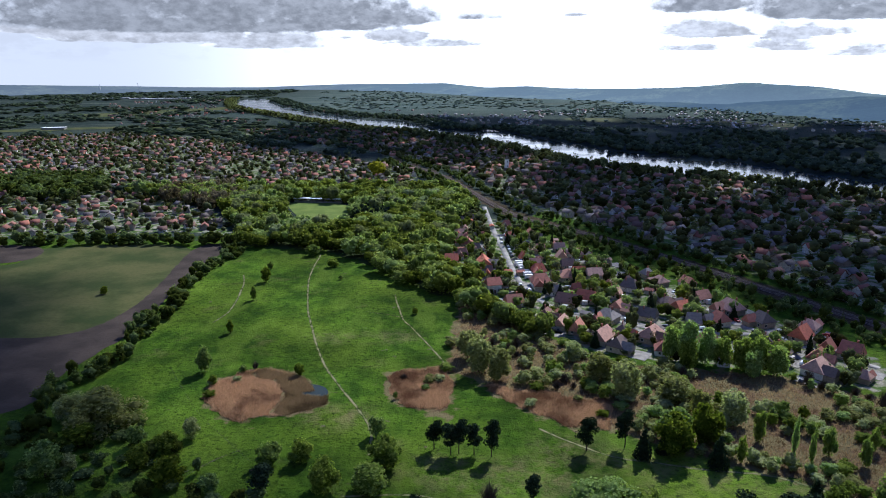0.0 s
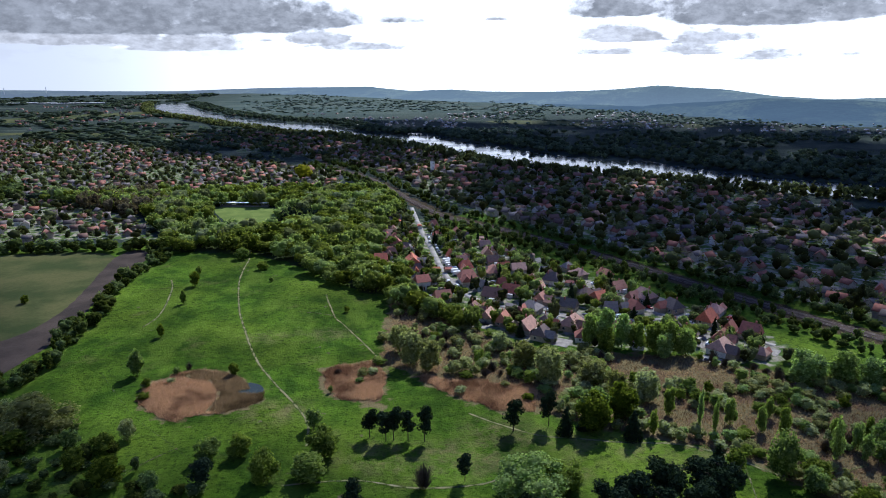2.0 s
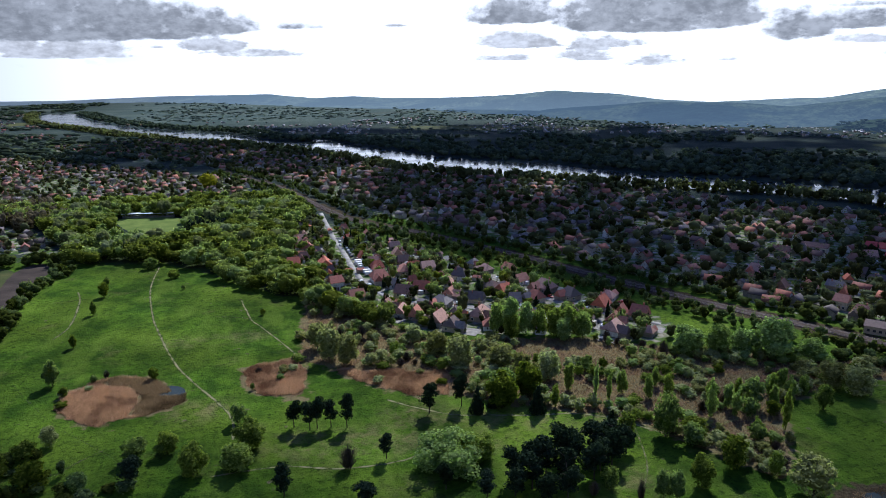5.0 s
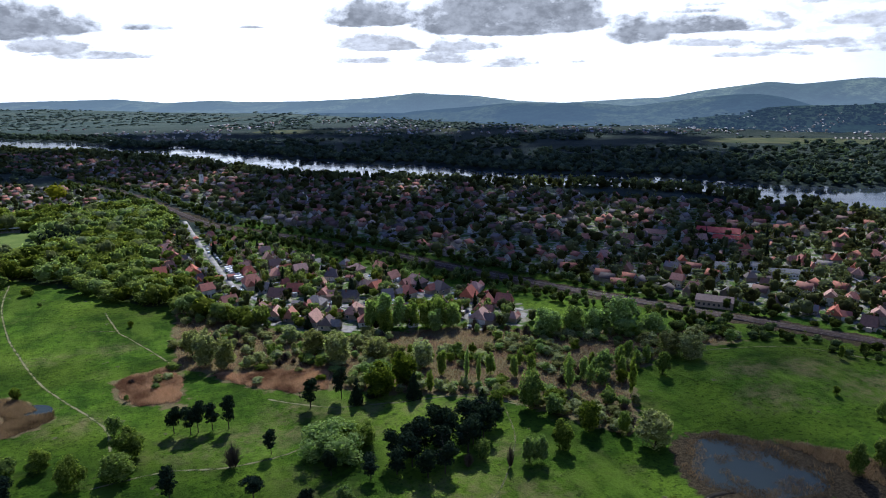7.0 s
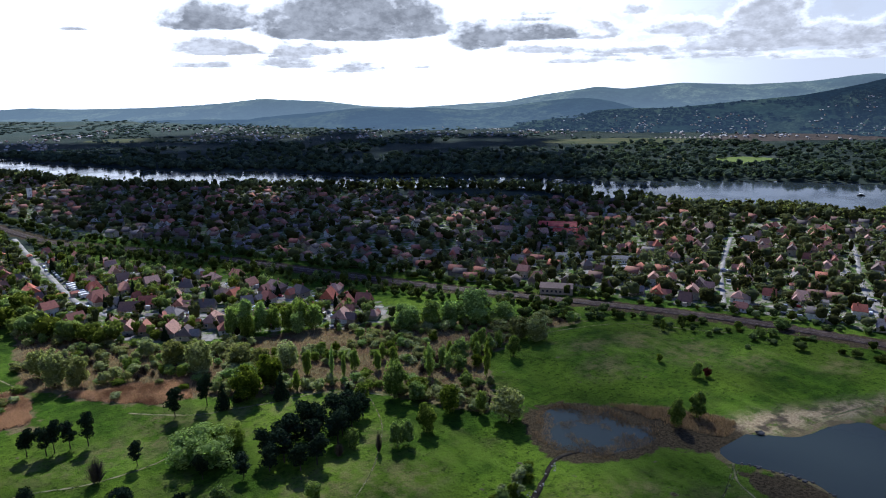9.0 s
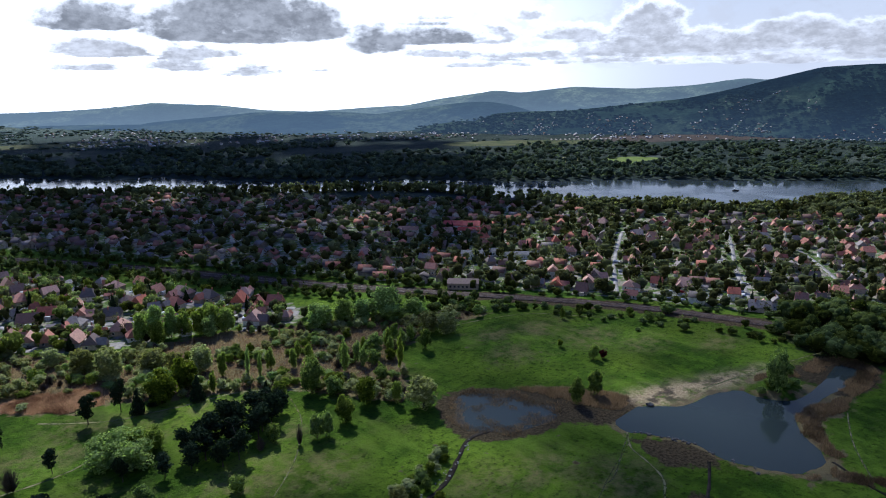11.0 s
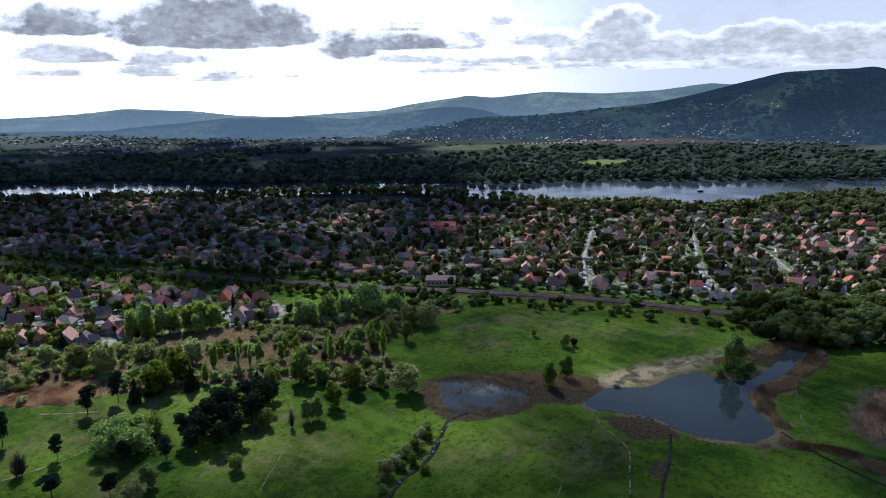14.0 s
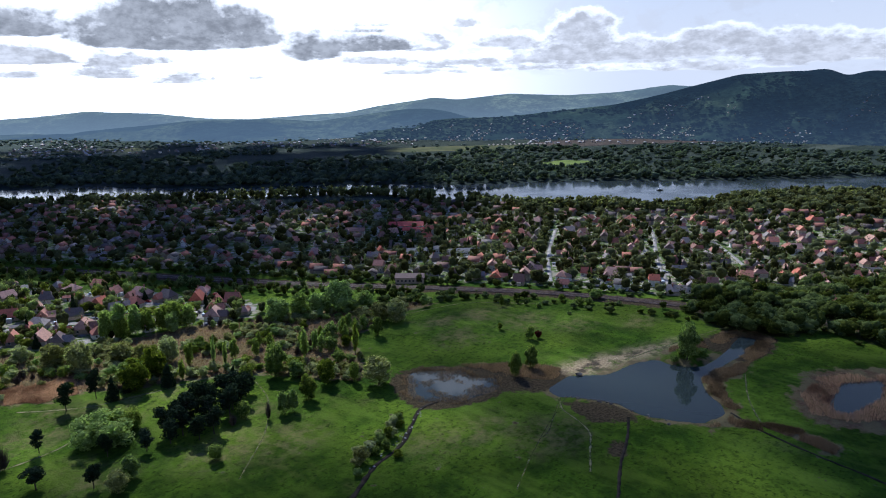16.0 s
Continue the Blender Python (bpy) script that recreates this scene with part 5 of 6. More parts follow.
# the far side of the river and the distant plain
def ring(az0, az1, r0, r1, spacing, seed):
    rng = np.random.default_rng(seed)
    n = int(abs(radians(az1 - az0)) * (r1 * r1 - r0 * r0) / 2 / spacing ** 2)
    a = np.radians(rng.uniform(az0, az1, n))
    r = np.sqrt(rng.uniform(r0 * r0, r1 * r1, n))
    return -20 - r * np.sin(a), -45 + r * np.cos(a)


def across(x, y):
    """Whether a place lies beyond the river."""
    f = RIVER_FAR[::-1]
    return x > np.interp(y, [p[1] for p in f], [p[0] for p in f]) + 20


FAR_FIELDS = (([(893, 532), (959, 520), (972, 470), (940, 450), (871, 462), (858, 496)], M_TURF, "bright green field between far woods"), ([(872, 592), (900, 581), (860, 550), (837, 567)], M_HAY, "small ochre field among far woods"),
              ([(1132, 670), (1246, 745), (1426, 655), (1660, 485), (1934, 222), (1645, 165), (1442, 404), (1279, 570)], M_PLOUGH, "bare brown field at the foot of the hill"), ([(925, 905), (1020, 885), (1165, 745), (1119, 680), (1041, 735), (930, 838)], M_CROP, "long green field behind the far woods"),
              ([(300, 1500), (640, 1330), (680, 1400), (320, 1590)], M_CROP, "low green field on the far plain"), ([(-950, 1830), (-640, 2140), (-600, 2040), (-820, 1760)], M_CROP, "low green field on the western plain"), ([(-850, 1420), (-613, 1465), (-400, 1330), (-440, 1290), (-640, 1410), (-830, 1360)], M_CROP, "long green field behind the village"))
for poly, mat, label in FAR_FIELDS:
    sheet("far_field", poly, mat, 0.3, label, "field", 3.0, 20.0)
x, y = ring(-86, 6, 600, 2050, 18, 91)
ok = across(x, y) & (np.hypot(x + 20, y + 45) > 1080) & patchy(x, y, 260, np.interp(np.hypot(x, y), (1000, 1500), (-0.45, 0.0)), 4.0) & ~np.logical_or.reduce([inside(f, x, y) for f, _, _ in FAR_FIELDS])
x, y = x[ok], y[ok]
near = np.hypot(x, y) < 1330
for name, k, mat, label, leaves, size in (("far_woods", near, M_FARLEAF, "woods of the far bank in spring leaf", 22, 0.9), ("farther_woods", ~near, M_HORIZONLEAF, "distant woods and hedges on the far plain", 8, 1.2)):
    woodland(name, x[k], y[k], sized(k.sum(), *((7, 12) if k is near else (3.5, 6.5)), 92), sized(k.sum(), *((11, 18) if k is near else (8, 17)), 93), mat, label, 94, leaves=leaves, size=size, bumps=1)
x, y = ring(-86, 6, 600, 1080, 13.0, 90)
ok = across(x, y) & ~np.logical_or.reduce([inside(f, x, y) for f, _, _ in FAR_FIELDS]) & patchy(x, y, 120, -0.75, 4.0)
x, y = x[ok], y[ok]
woodland("flood_plain_wood", x, y, sized(len(x), 7, 13, 103), sized(len(x), 10, 16, 104), M_FARLEAF, "closed flood-plain forest beyond the river", 105, leaves=26, size=0.8, bumps=1)
x, y = ring(2, 36, 1000, 3600, 25, 95)
ok = ~across(x, y) & ~inside(RIVER, x, y) & ~inside(LEFT_VILLAGE, x, y) & patchy(x, y, 300, 0.0, 8.0)
x, y = x[ok], y[ok]
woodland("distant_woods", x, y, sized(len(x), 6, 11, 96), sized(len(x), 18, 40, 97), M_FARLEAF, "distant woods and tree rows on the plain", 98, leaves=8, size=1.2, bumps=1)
wood_in("village_wood", [(-489, 779), (-438, 785), (-369, 771), (-335, 703), (-341, 640), (-380, 640), (-470, 690)], 10, (9, 14), (11, 16), M_GROVE, "strip of wood between the village's streets", 131, leaves=60, size=0.7)
hx, hy = hedge_row([(226, 204), (237, 187), (249, 178), (259, 167)], 4.0, 3.0, 132)
woodland("railway_hedge", hx, hy, sized(len(hx), 3, 6, 133), sized(len(hx), 5, 8, 134), M_GROVE, "dark green bushes between meadow and railway", 135, leaves=200, size=0.4, category="bushes")
x, y = ring(-32, 9, 2000, 3600, 30, 141)
ok = across(x, y) & patchy(x, y, 300, -0.15, 3.0)
x, y = x[ok], y[ok]
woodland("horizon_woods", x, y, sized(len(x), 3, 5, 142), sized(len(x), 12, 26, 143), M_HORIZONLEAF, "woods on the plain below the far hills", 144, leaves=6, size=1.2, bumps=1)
x, y = ring(5, 33, 700, 1300, 16, 99)
ok = ~inside(LEFT_VILLAGE, x, y) & ~inside(RIVER, x, y) & ~inside(WOOD_A, x, y) & (y > 620) & patchy(x, y, 160, -0.25, 5.0)
x, y = x[ok], y[ok]
woodland("plain_woods", x, y, sized(len(x), 6, 11, 100), sized(len(x), 10, 18, 101), M_FARLEAF, "tree rows and copses behind the village", 102, leaves=14, size=0.9, bumps=2)

# shrubs of the marsh
sx, sy = strewn(MARSH, 4.9, 111)
ok = (depth_in(REED_C, sx, sy) < -1) & keep_clear(sx, sy) & ~inside(HEATH, sx, sy)
ok &= np.array([noise.fractal(Vector((a / 30, b / 30, 2.0)), 1.0, 2.0, 3) for a, b in zip(sx, sy)]) > -0.13
pr = random.Random(8)
for a, b in zip(sx[ok], sy[ok]):
    if pr.random() < 0.86:
        kin = noise.noise(Vector((a / 18, b / 18, 5.0)))
        kind = pr.choice(("shrub", "shrub", "shrub2", "shrub")) if kin > -0.05 else pr.choice(("shrub2", "shrub3", "shrub", "bare")) if kin < -0.2 else pr.choice(("shrub2", "shrub", "shrub3", "shrub2", "shrub", "bare"))
        tree(kind, float(a), float(b), pr.uniform(2.6, 5.6) * (1.4 if pr.random() < 0.1 else 1.0), pr.uniform(4.0, 7.5), "shrubs of the marsh")


# ---- reed ----
def reed_bed(name, polys, count, label, seed, tall=(0.6, 1.3), holes=(), thin=0.6, mat=None, patch=-9.0):
    rng = np.random.default_rng(seed)
    xs, ys = [], []
    for p in polys:
        a, b = strewn(p, math.sqrt(abs(sum(p[i - 1][0] * p[i][1] - p[i][0] * p[i - 1][1] for i in range(len(p)))) / 2 / count), seed)
        xs.append(a)
        ys.append(b)
    x, y = np.concatenate(xs), np.concatenate(ys)
    for h in holes:
        ok = ~inside(h, x, y)
        x, y = x[ok], y[ok]
    wild = np.array([noise.fractal(Vector((a / 9, b / 9, seed)), 1.0, 2.0, 3) for a, b in zip(x, y)])
    edge = np.maximum.reduce([depth_in(p, x, y) for p in polys])
    ok = (edge + wild * 5 > thin) & (wild > patch)
    x, y = x[ok], y[ok]
    verts = []
    for k in range(5):
        a = rng.uniform(0, 6.28, len(x))
        h = rng.uniform(*tall, len(x))
        ox, oy = x + rng.uniform(-.6, .6, len(x)), y + rng.uniform(-.6, .6, len(x))
        z = np.maximum(land(ox, oy), -0.3)
        w_ = rng.uniform(0.05, 0.13, len(x))
        bend = rng.uniform(-0.9, 0.9, (2, len(x)))
        verts.append(np.stack([np.stack([ox - w_ * np.cos(a), oy - w_ * np.sin(a), z], 1), np.stack([ox + w_ * np.cos(a), oy + w_ * np.sin(a), z], 1),
                               np.stack([ox + bend[0], oy + bend[1], z + h], 1)], 1).reshape(-1, 3))
    v = np.concatenate(verts)
    mesh = mesh_of(name, v, np.arange(len(v)).reshape(-1, 3))
    return tagged(link(name, mesh, mat or M_REED), label, "reeds", kind="stuff")


def shore(poly, out=3.0, back=1.5):
    """A strip of shore as small four-sided pieces."""
    a, b = curve_of(grown(poly, -back), 4, True), curve_of(grown(poly, out), 4, True)
    n = min(len(a), len(b))
    return [[tuple(a[i]), tuple(a[(i + 1) % n]), tuple(b[(i + 1) % n]), tuple(b[i])] for i in range(n)]


reed_bed("reed_bed", [REED_A], 8500, "bed of dry brown reed in a hollow of the meadow", 121, holes=[POOL, REED_A_DARK])
reed_bed("reed_bed", [REED_A_DARK], 3600, "darker brown stretch of reed beside the pool", 141, holes=[POOL], mat=M_SHOREREED)
reed_bed("reed_bed", [REED_B], 4500, "small bed of dry reddish-brown reed", 122)
reed_bed("reed_bed", [REED_C], 4200, "strip of dry brown reed below the willows", 123)
reed_bed("reed_bed", [REED_D], 2200, "dry reed between the scrub and the meadow", 124)
reed_bed("reed_bed", [MARSH], 9500, "thin dry reed between the shrubs of the marsh", 125, (0.5, 1.3), thin=2.0, mat=M_MARSHREED)
for k, poly in enumerate(SHORE_REED):
    reed_bed("shore_reed", [poly], 1700, "dry brown reed fringe along the pond's shore", 126 + 20 * k, (0.6, 1.5), thin=0.3, mat=M_SHOREREED)
reed_bed("shore_reed", [grown(POND_SMALL, 3.0)], 1500, "thin dry reed fringe round the small pond", 127, (0.4, 1.2), holes=[grown(POND_SMALL, -3.5)], thin=2.0, mat=M_SHOREREED)
reed_bed("pond_reed", [POND_SMALL], 1500, "thin dark dead reed standing in the small pond", 129, (0.4, 0.9), thin=-9.0, mat=M_SHOREREED, patch=0.12)
reed_bed("shore_reed", [grown(POND_REED, 9.0)], 2000, "dry reed belt round the dark pond", 128, (0.9, 1.8), holes=[grown(POND_REED, -1.5)])


# ---- houses ----
def roof_bm(wx, wy, eave, rise, over, hip):
    """A tiled roof with thickness; hip: how far the ridge ends draw in."""
    bm = bmesh.new()
    x, y, t = wx / 2 + over, wy / 2 + over, 0.22
    z = eave - over * rise / (wy / 2)
    top = eave + rise
    e = max(x - hip, 0.3)
    pts = [(-x, -y, z), (x, -y, z), (x, y, z), (-x, y, z), (-e, 0, top), (e, 0, top)]
    pts += [(px, py, pz + t) for px, py, pz in pts]
    solid(bm, pts, [(6, 7, 11, 10), (8, 9, 10, 11), (7, 8, 11), (9, 6, 10), (1, 0, 4, 5), (3, 2, 5, 4), (2, 1, 5), (0, 3, 4), (0, 1, 7, 6), (1, 2, 8, 7), (2, 3, 9, 8), (3, 0, 6, 9)])
    return bm


def wall_bm(wx, wy, eave, rise, hip):
    bm = bmesh.new()
    x, y = wx / 2, wy / 2
    g = eave + (rise - 0.1 if hip < 1 else 0.05)
    solid(bm, [(-x, -y, -0.3), (x, -y, -0.3), (x, y, -0.3), (-x, y, -0.3), (-x, -y, eave), (x, -y, eave), (x, y, eave), (-x, y, eave), (-x, 0, g), (x, 0, g)],
          [(0, 1, 5, 4), (2, 3, 7, 6), (1, 2, 6, 9, 5), (3, 0, 4, 8, 7), (4, 5, 9, 8), (6, 7, 8, 9)])
    return bm


def window_bm(w_, h):
    bm = bmesh.new()
    box(bm, -w_ / 2, w_ / 2, -0.05, 0.04, 0, h)
    return bm


def frame_bm(w_, h):
    bm = bmesh.new()
    for a in ((-w_ / 2 - 0.1, -w_ / 2, 0, h), (w_ / 2, w_ / 2 + 0.1, 0, h), (-w_ / 2 - 0.1, w_ / 2 + 0.1, h, h + 0.1), (-w_ / 2 - 0.15, w_ / 2 + 0.15, -0.1, 0)):
        box(bm, a[0], a[1], -0.09, 0.04, a[2], a[3])
    return bm


PLANS = ((11, 8.5, 3.0, 3.8, 0.5), (10, 9.5, 3.2, 3.4, 4.2), (13, 8, 3.0, 3.2, 0.5), (9, 8, 5.4, 3.2, 0.5), (11, 10, 3.4, 4.2, 3.0), (8.5, 7.5, 3.0, 4.4, 0.5))
made_houses = {}


def house(x, y, turn, plan, roof_mat=None, grow=1.0):
    """A rendered family house under a tiled roof, with windows, a door and a chimney."""
    wx, wy, eave, rise, hip = PLANS[plan]
    m = pose(x, y, 0, 0, 0, turn) @ Matrix.Diagonal((grow, grow, 0.5 + grow / 2, 1))
    key = (plan, roof_mat)
    if key in made_houses:
        return copy_thing(made_houses[key], m @ Matrix.Diagonal((*(1 / v for v in made_houses[key].scale), 1)))
    kind = "hipped" if hip > 1 else "gabled"
    top = tagged(new("house"), f"rendered family house with a {kind} tiled roof in its garden", "house", "houses")
    part("wall", wall_bm(wx, wy, eave, rise, hip), M_WALL, top)
    part("roof", roof_bm(wx, wy, eave, rise, 0.55, hip), roof_mat or M_ROOF, top)
    if plan in (1, 2, 4):
        part("wing_wall", wall_bm(6.5, 5.5, eave - 0.2, rise * 0.7, 0.4), M_WALL, top).matrix_basis = pose(-wx * 0.22, -wy / 2 - 1.6, 0, 0, 0, 90)
        part("wing_roof", roof_bm(6.5, 5.5, eave - 0.2, rise * 0.7, 0.45, 0.45), roof_mat or M_ROOF, top).matrix_basis = pose(-wx * 0.22, -wy / 2 - 1.6, 0, 0, 0, 90)
    if plan in (0, 5):
        part("porch", window_bm(3.0, 2.3), M_WALL, top).matrix_basis = pose(wx * 0.1, -wy / 2 - 1.2, 0) @ Matrix.Diagonal((1, 26, 1, 1))
    bm = bmesh.new()
    box(bm, -0.35, 0.35, -0.3, 0.3, eave + rise * 0.4, eave + rise + 0.9)
    box(bm, -0.42, 0.42, -0.37, 0.37, eave + rise + 0.9, eave + rise + 1.02)
    part("chimney", bm, M_BRICK, top).matrix_basis = pose(wx * 0.2, wy * 0.14, 0)
    spots = [(-wx * 0.27, -wy / 2, 0), (wx * 0.27, -wy / 2, 0), (wx / 2, -wy * 0.2, 90), (-wx / 2, wy * 0.2, -90)]
    if hip < 1:
        spots += [(wx / 2, 0, 91), (-wx / 2, 0, -91)]
    for i, (a, b, r) in enumerate(spots):
        z = 1.0 if abs(r) != 91 else eave + 0.5
        f = part("window", window_bm(1.3, 1.3), M_GLASS, top)
        f.matrix_basis = pose(a, b, z, 0, 0, round(r / 90) * 90)
        part("frame", frame_bm(1.3, 1.3), M_WHITE, f)
    d = part("door", window_bm(1.0, 2.1), M_DOOR, top)
    d.matrix_basis = pose(0, -wy / 2, 0)
    top.matrix_basis = m
    made_houses[key] = top
    return top


placed = [(389, 338), (381, 322), (347, 362), (268, 221), (326, 268), (340, 262), (341, 247), (349, 239)]


def free(x, y, d):
    return all((x - a) ** 2 + (y - b) ** 2 > d * d for a, b in placed)


def heading(x, y, pr):
    """Houses stand square to the nearest street."""
    best, turn = 1e9, 0
    for line in STREETS + [RAIL]:
        for (ax, ay), (bx, by) in zip(line, line[1:]):
            d = math.hypot((ax + bx) / 2 - x, (ay + by) / 2 - y)
            if d < best:
                best, turn = d, math.degrees(math.atan2(by - ay, bx - ax))
    return turn + pr.choice((0, 0, 90, 90, 180)) + pr.uniform(-4, 4)


pr = random.Random(17)
for row in (((25, 415), (20, 383), (36, 342), (54, 374), (56, 397), (74, 426), (63, 341), (74, 347), (49, 319), (55, 311), (61, 303), (70, 293), (78, 318), (85, 315), (98, 320), (92, 293), (113, 337), (110, 346)),
            ((141, 328), (140, 285), (139, 273), (158, 292), (147, 257), (145, 269), (169, 272), (167, 303), (162, 278), (149, 311), (133, 346), (120, 331), (75, 283), (10, 399), (5, 415), (27, 365), (85, 381), (71, 385)),
            ((373, 63), (346, 75), (353, 59), (334, 147), (391, 92), (336, 173), (369, 192), (509, 215), (541, 199), (439, 152), (589, 125), (605, 110), (613, 91), (498, 146), (449, 149), (397, 147), (385, 130), (355, 93)),
            ((406, 60), (440, 58), (419, 49), (411, 33), (401, 27), (430, 15), (533, 88), (510, 67), (505, 54), (493, 27), (462, 218), (449, 212), (347, 231), (324, 196), (627, 67), (543, 14), (400, -18))):
    for a, b in row:
        if free(a, b, 9):
            placed.append((a, b))
            house(a, b, heading(a, b, pr), pr.randrange(6), None, pr.uniform(0.72, 0.98) if a < 200 else pr.uniform(0.62, 0.88))
for poly, spacing, share, seed in ((VILLAGE, 14.0, 0.95, 1), ([(240, 300), (292, 190), (322, 131), (345, 68), (365, 0), (430, -60), (560, -40), (600, 90), (520, 250), (400, 330), (300, 380)], 16.0, 0.52, 2)):
    xs, ys = strewn(poly, spacing, 200 + seed, 0.3)
    ok = keep_clear(xs, ys, 8.0)
    for a, b in zip(xs[ok], ys[ok]):
        if pr.random() < share and free(a, b, 11):
            placed.append((float(a), float(b)))
            house(float(a), float(b), heading(a, b, pr), pr.randrange(6), None, pr.uniform(0.5, 0.8) if poly is VILLAGE else pr.uniform(0.52, 0.86))


def far_houses(name, x, y, label, seed, z=None, size=1.0, tiles=None):
    """Distant houses in one object: walls and roofs."""
    rng = np.random.default_rng(seed)
    W, R, tw, tr = [], [], [], []
    for k, (a, b) in enumerate(zip(x, y)):
        wx, wy, eave, rise = size * rng.uniform(7.5, 11.5), size * rng.uniform(6.5, 8.5), size * rng.choice((3.0, 3.2, 4.8)), size * rng.uniform(2.4, 3.8)
        t = 0.5 + 1.571 * rng.integers(0, 4) + rng.normal(0, 0.25)
        base = np.array([a, b, float(land(a, b)) if z is None else z[k]])
        rot = np.array([[math.cos(t), -math.sin(t), 0], [math.sin(t), math.cos(t), 0], [0, 0, 1]])
        X, Y = wx / 2, wy / 2
        wv = np.array([(-X, -Y, 0), (X, -Y, 0), (X, Y, 0), (-X, Y, 0), (-X, -Y, eave), (X, -Y, eave), (X, Y, eave), (-X, Y, eave), (-X, 0, eave + rise - .1), (X, 0, eave + rise - .1)])
        X, Y = X + 0.5, Y + 0.5
        rv = np.array([(-X, -Y, eave - .3), (X, -Y, eave - .3), (X, Y, eave - .3), (-X, Y, eave - .3), (-X, 0, eave + rise), (X, 0, eave + rise), (-X, -Y, eave - .05), (X, -Y, eave - .05), (X, Y, eave - .05), (-X, Y, eave - .05), (-X, 0, eave + rise + .25), (X, 0, eave + rise + .25)])
        W.append(wv @ rot.T + base)
        R.append(rv @ rot.T + base)
        u, v = rng.uniform(0, 1, 2)
        tw += [u] * 10
        tr += [v] * 12
    n = len(W)
    o, p = np.arange(n)[:, None, None] * 10, np.arange(n)[:, None, None] * 12
    wq = (np.array([(0, 1, 5, 4), (2, 3, 7, 6), (1, 2, 6, 5), (3, 0, 4, 7)])[None] + o).reshape(-1, 4)
    wt = (np.array([(5, 6, 9), (7, 4, 8)])[None] + o).reshape(-1, 3)
    rq = (np.array([(6, 7, 11, 10), (8, 9, 10, 11), (1, 0, 4, 5), (3, 2, 5, 4), (0, 1, 7, 6), (2, 3, 9, 8), (1, 5, 11, 7), (5, 2, 8, 11), (4, 0, 6, 10), (3, 4, 10, 9)])[None] + p).reshape(-1, 4)
    top = tagged(new(name), label, "houses", kind="stuff")
    link("wall", mesh_of("wall", np.concatenate(W), [wq, wt], False, tw), M_FARWALL, top)
    link("roof", mesh_of("roof", np.concatenate(R), rq, False, tr), tiles or M_FARROOF, top)
    return top


xs, ys = strewn(TOWN, 15.5, 301)
rngh = np.random.default_rng(302)
ok = keep_clear(xs, ys, 8) & (rngh.uniform(0, 1, len(xs)) < 0.72) & np.array([free(a, b, 13) for a, b in zip(xs, ys)])
far_houses("town_houses", xs[ok], ys[ok], "crowd of small houses with brown and red roofs", 303, None, 0.8)
xs, ys = strewn(LEFT_VILLAGE, 16.5, 304)
ok = (rngh.uniform(0, 1, len(xs)) < 0.8) & patchy(xs, ys, 90, -0.35, 6.0)
far_houses("left_village_houses", xs[ok], ys[ok], "distant village houses with red and grey roofs", 305, None, 0.68)
xs, ys = ring(-72, 4, 1450, 1950, 27, 306)
ok = across(xs, ys) & patchy(xs, ys, 220, 0.05, 2.0)
far_houses("far_town_houses", xs[ok], ys[ok], "far town of pale houses at the foot of the hills", 307, None, 0.5, M_PALEROOF)


xs, ys = ring(4, 24, 1620, 2700, 34, 308)
ok = ~across(xs, ys) & ~inside(RIVER, xs, ys) & patchy(xs, ys, 200, 0.0, 7.0)
far_houses("plain_houses", xs[ok], ys[ok], "pale houses and blocks of a far town on the plain", 309, None, 0.7)
rngh = np.random.default_rng(311)
for name, hill, count, seed, reach in (("hill_houses", NEAR_HILL, 2600, 312, 19), ("foothill_houses", MID_HILL, 150, 313, 10)):
    r, c = (reach * rngh.uniform(0.02, 1.0, count) ** 1.5).astype(int), rngh.integers(0, hill.shape[1], count)
    spots = hill[r, c] + rngh.uniform(-8, 8, (count, 3)) * (1, 1, 0)
    spots = spots[patchy(spots[:, 0], spots[:, 1], 110, 0.05, 6.0)]
    far_houses(name, spots[:, 0], spots[:, 1], "pale houses scattered over the wooded hillside", seed, spots[:, 2] + 0.5, 0.30, M_PALEROOF)
count = 4200
r, c = rngh.integers(0, 25, count), rngh.integers(0, NEAR_HILL.shape[1], count)
u, v = rngh.uniform(0, 1, (2, count, 1))
c = np.minimum(c, NEAR_HILL.shape[1] - 2)
spots = NEAR_HILL[r, c] + (NEAR_HILL[r + 1, c] - NEAR_HILL[r, c]) * u + (NEAR_HILL[r, c + 1] - NEAR_HILL[r, c]) * v
keep = patchy(spots[:, 0], spots[:, 1], 130, -0.25, 9.0)
spots = spots[keep]
# the crowns share the near hill's material, its painted haze included
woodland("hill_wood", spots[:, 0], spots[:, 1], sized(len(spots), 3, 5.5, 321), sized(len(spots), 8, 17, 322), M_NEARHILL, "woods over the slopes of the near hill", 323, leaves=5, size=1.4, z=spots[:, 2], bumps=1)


# ---- yards, sheds ----
def shed(x, y, turn, grow):
    """A small garden shed with a lean-to roof."""
    top = tagged(new("shed"), "small garden shed with a low pitched roof", "shed", "garden sheds")
    part("wall", wall_bm(4.5, 3.2, 2.2, 0.9, 0.3), M_WALL, top)
    part("roof", roof_bm(4.5, 3.2, 2.2, 0.9, 0.3, 0.35), M_ROOF, top)
    part("door", window_bm(0.9, 1.9), M_DOOR, top).matrix_basis = pose(0.6, -1.6, 0)
    top.matrix_basis = pose(x, y, 0, 0, 0, turn) @ Matrix.Diagonal((grow, grow, 1, 1))
    return top


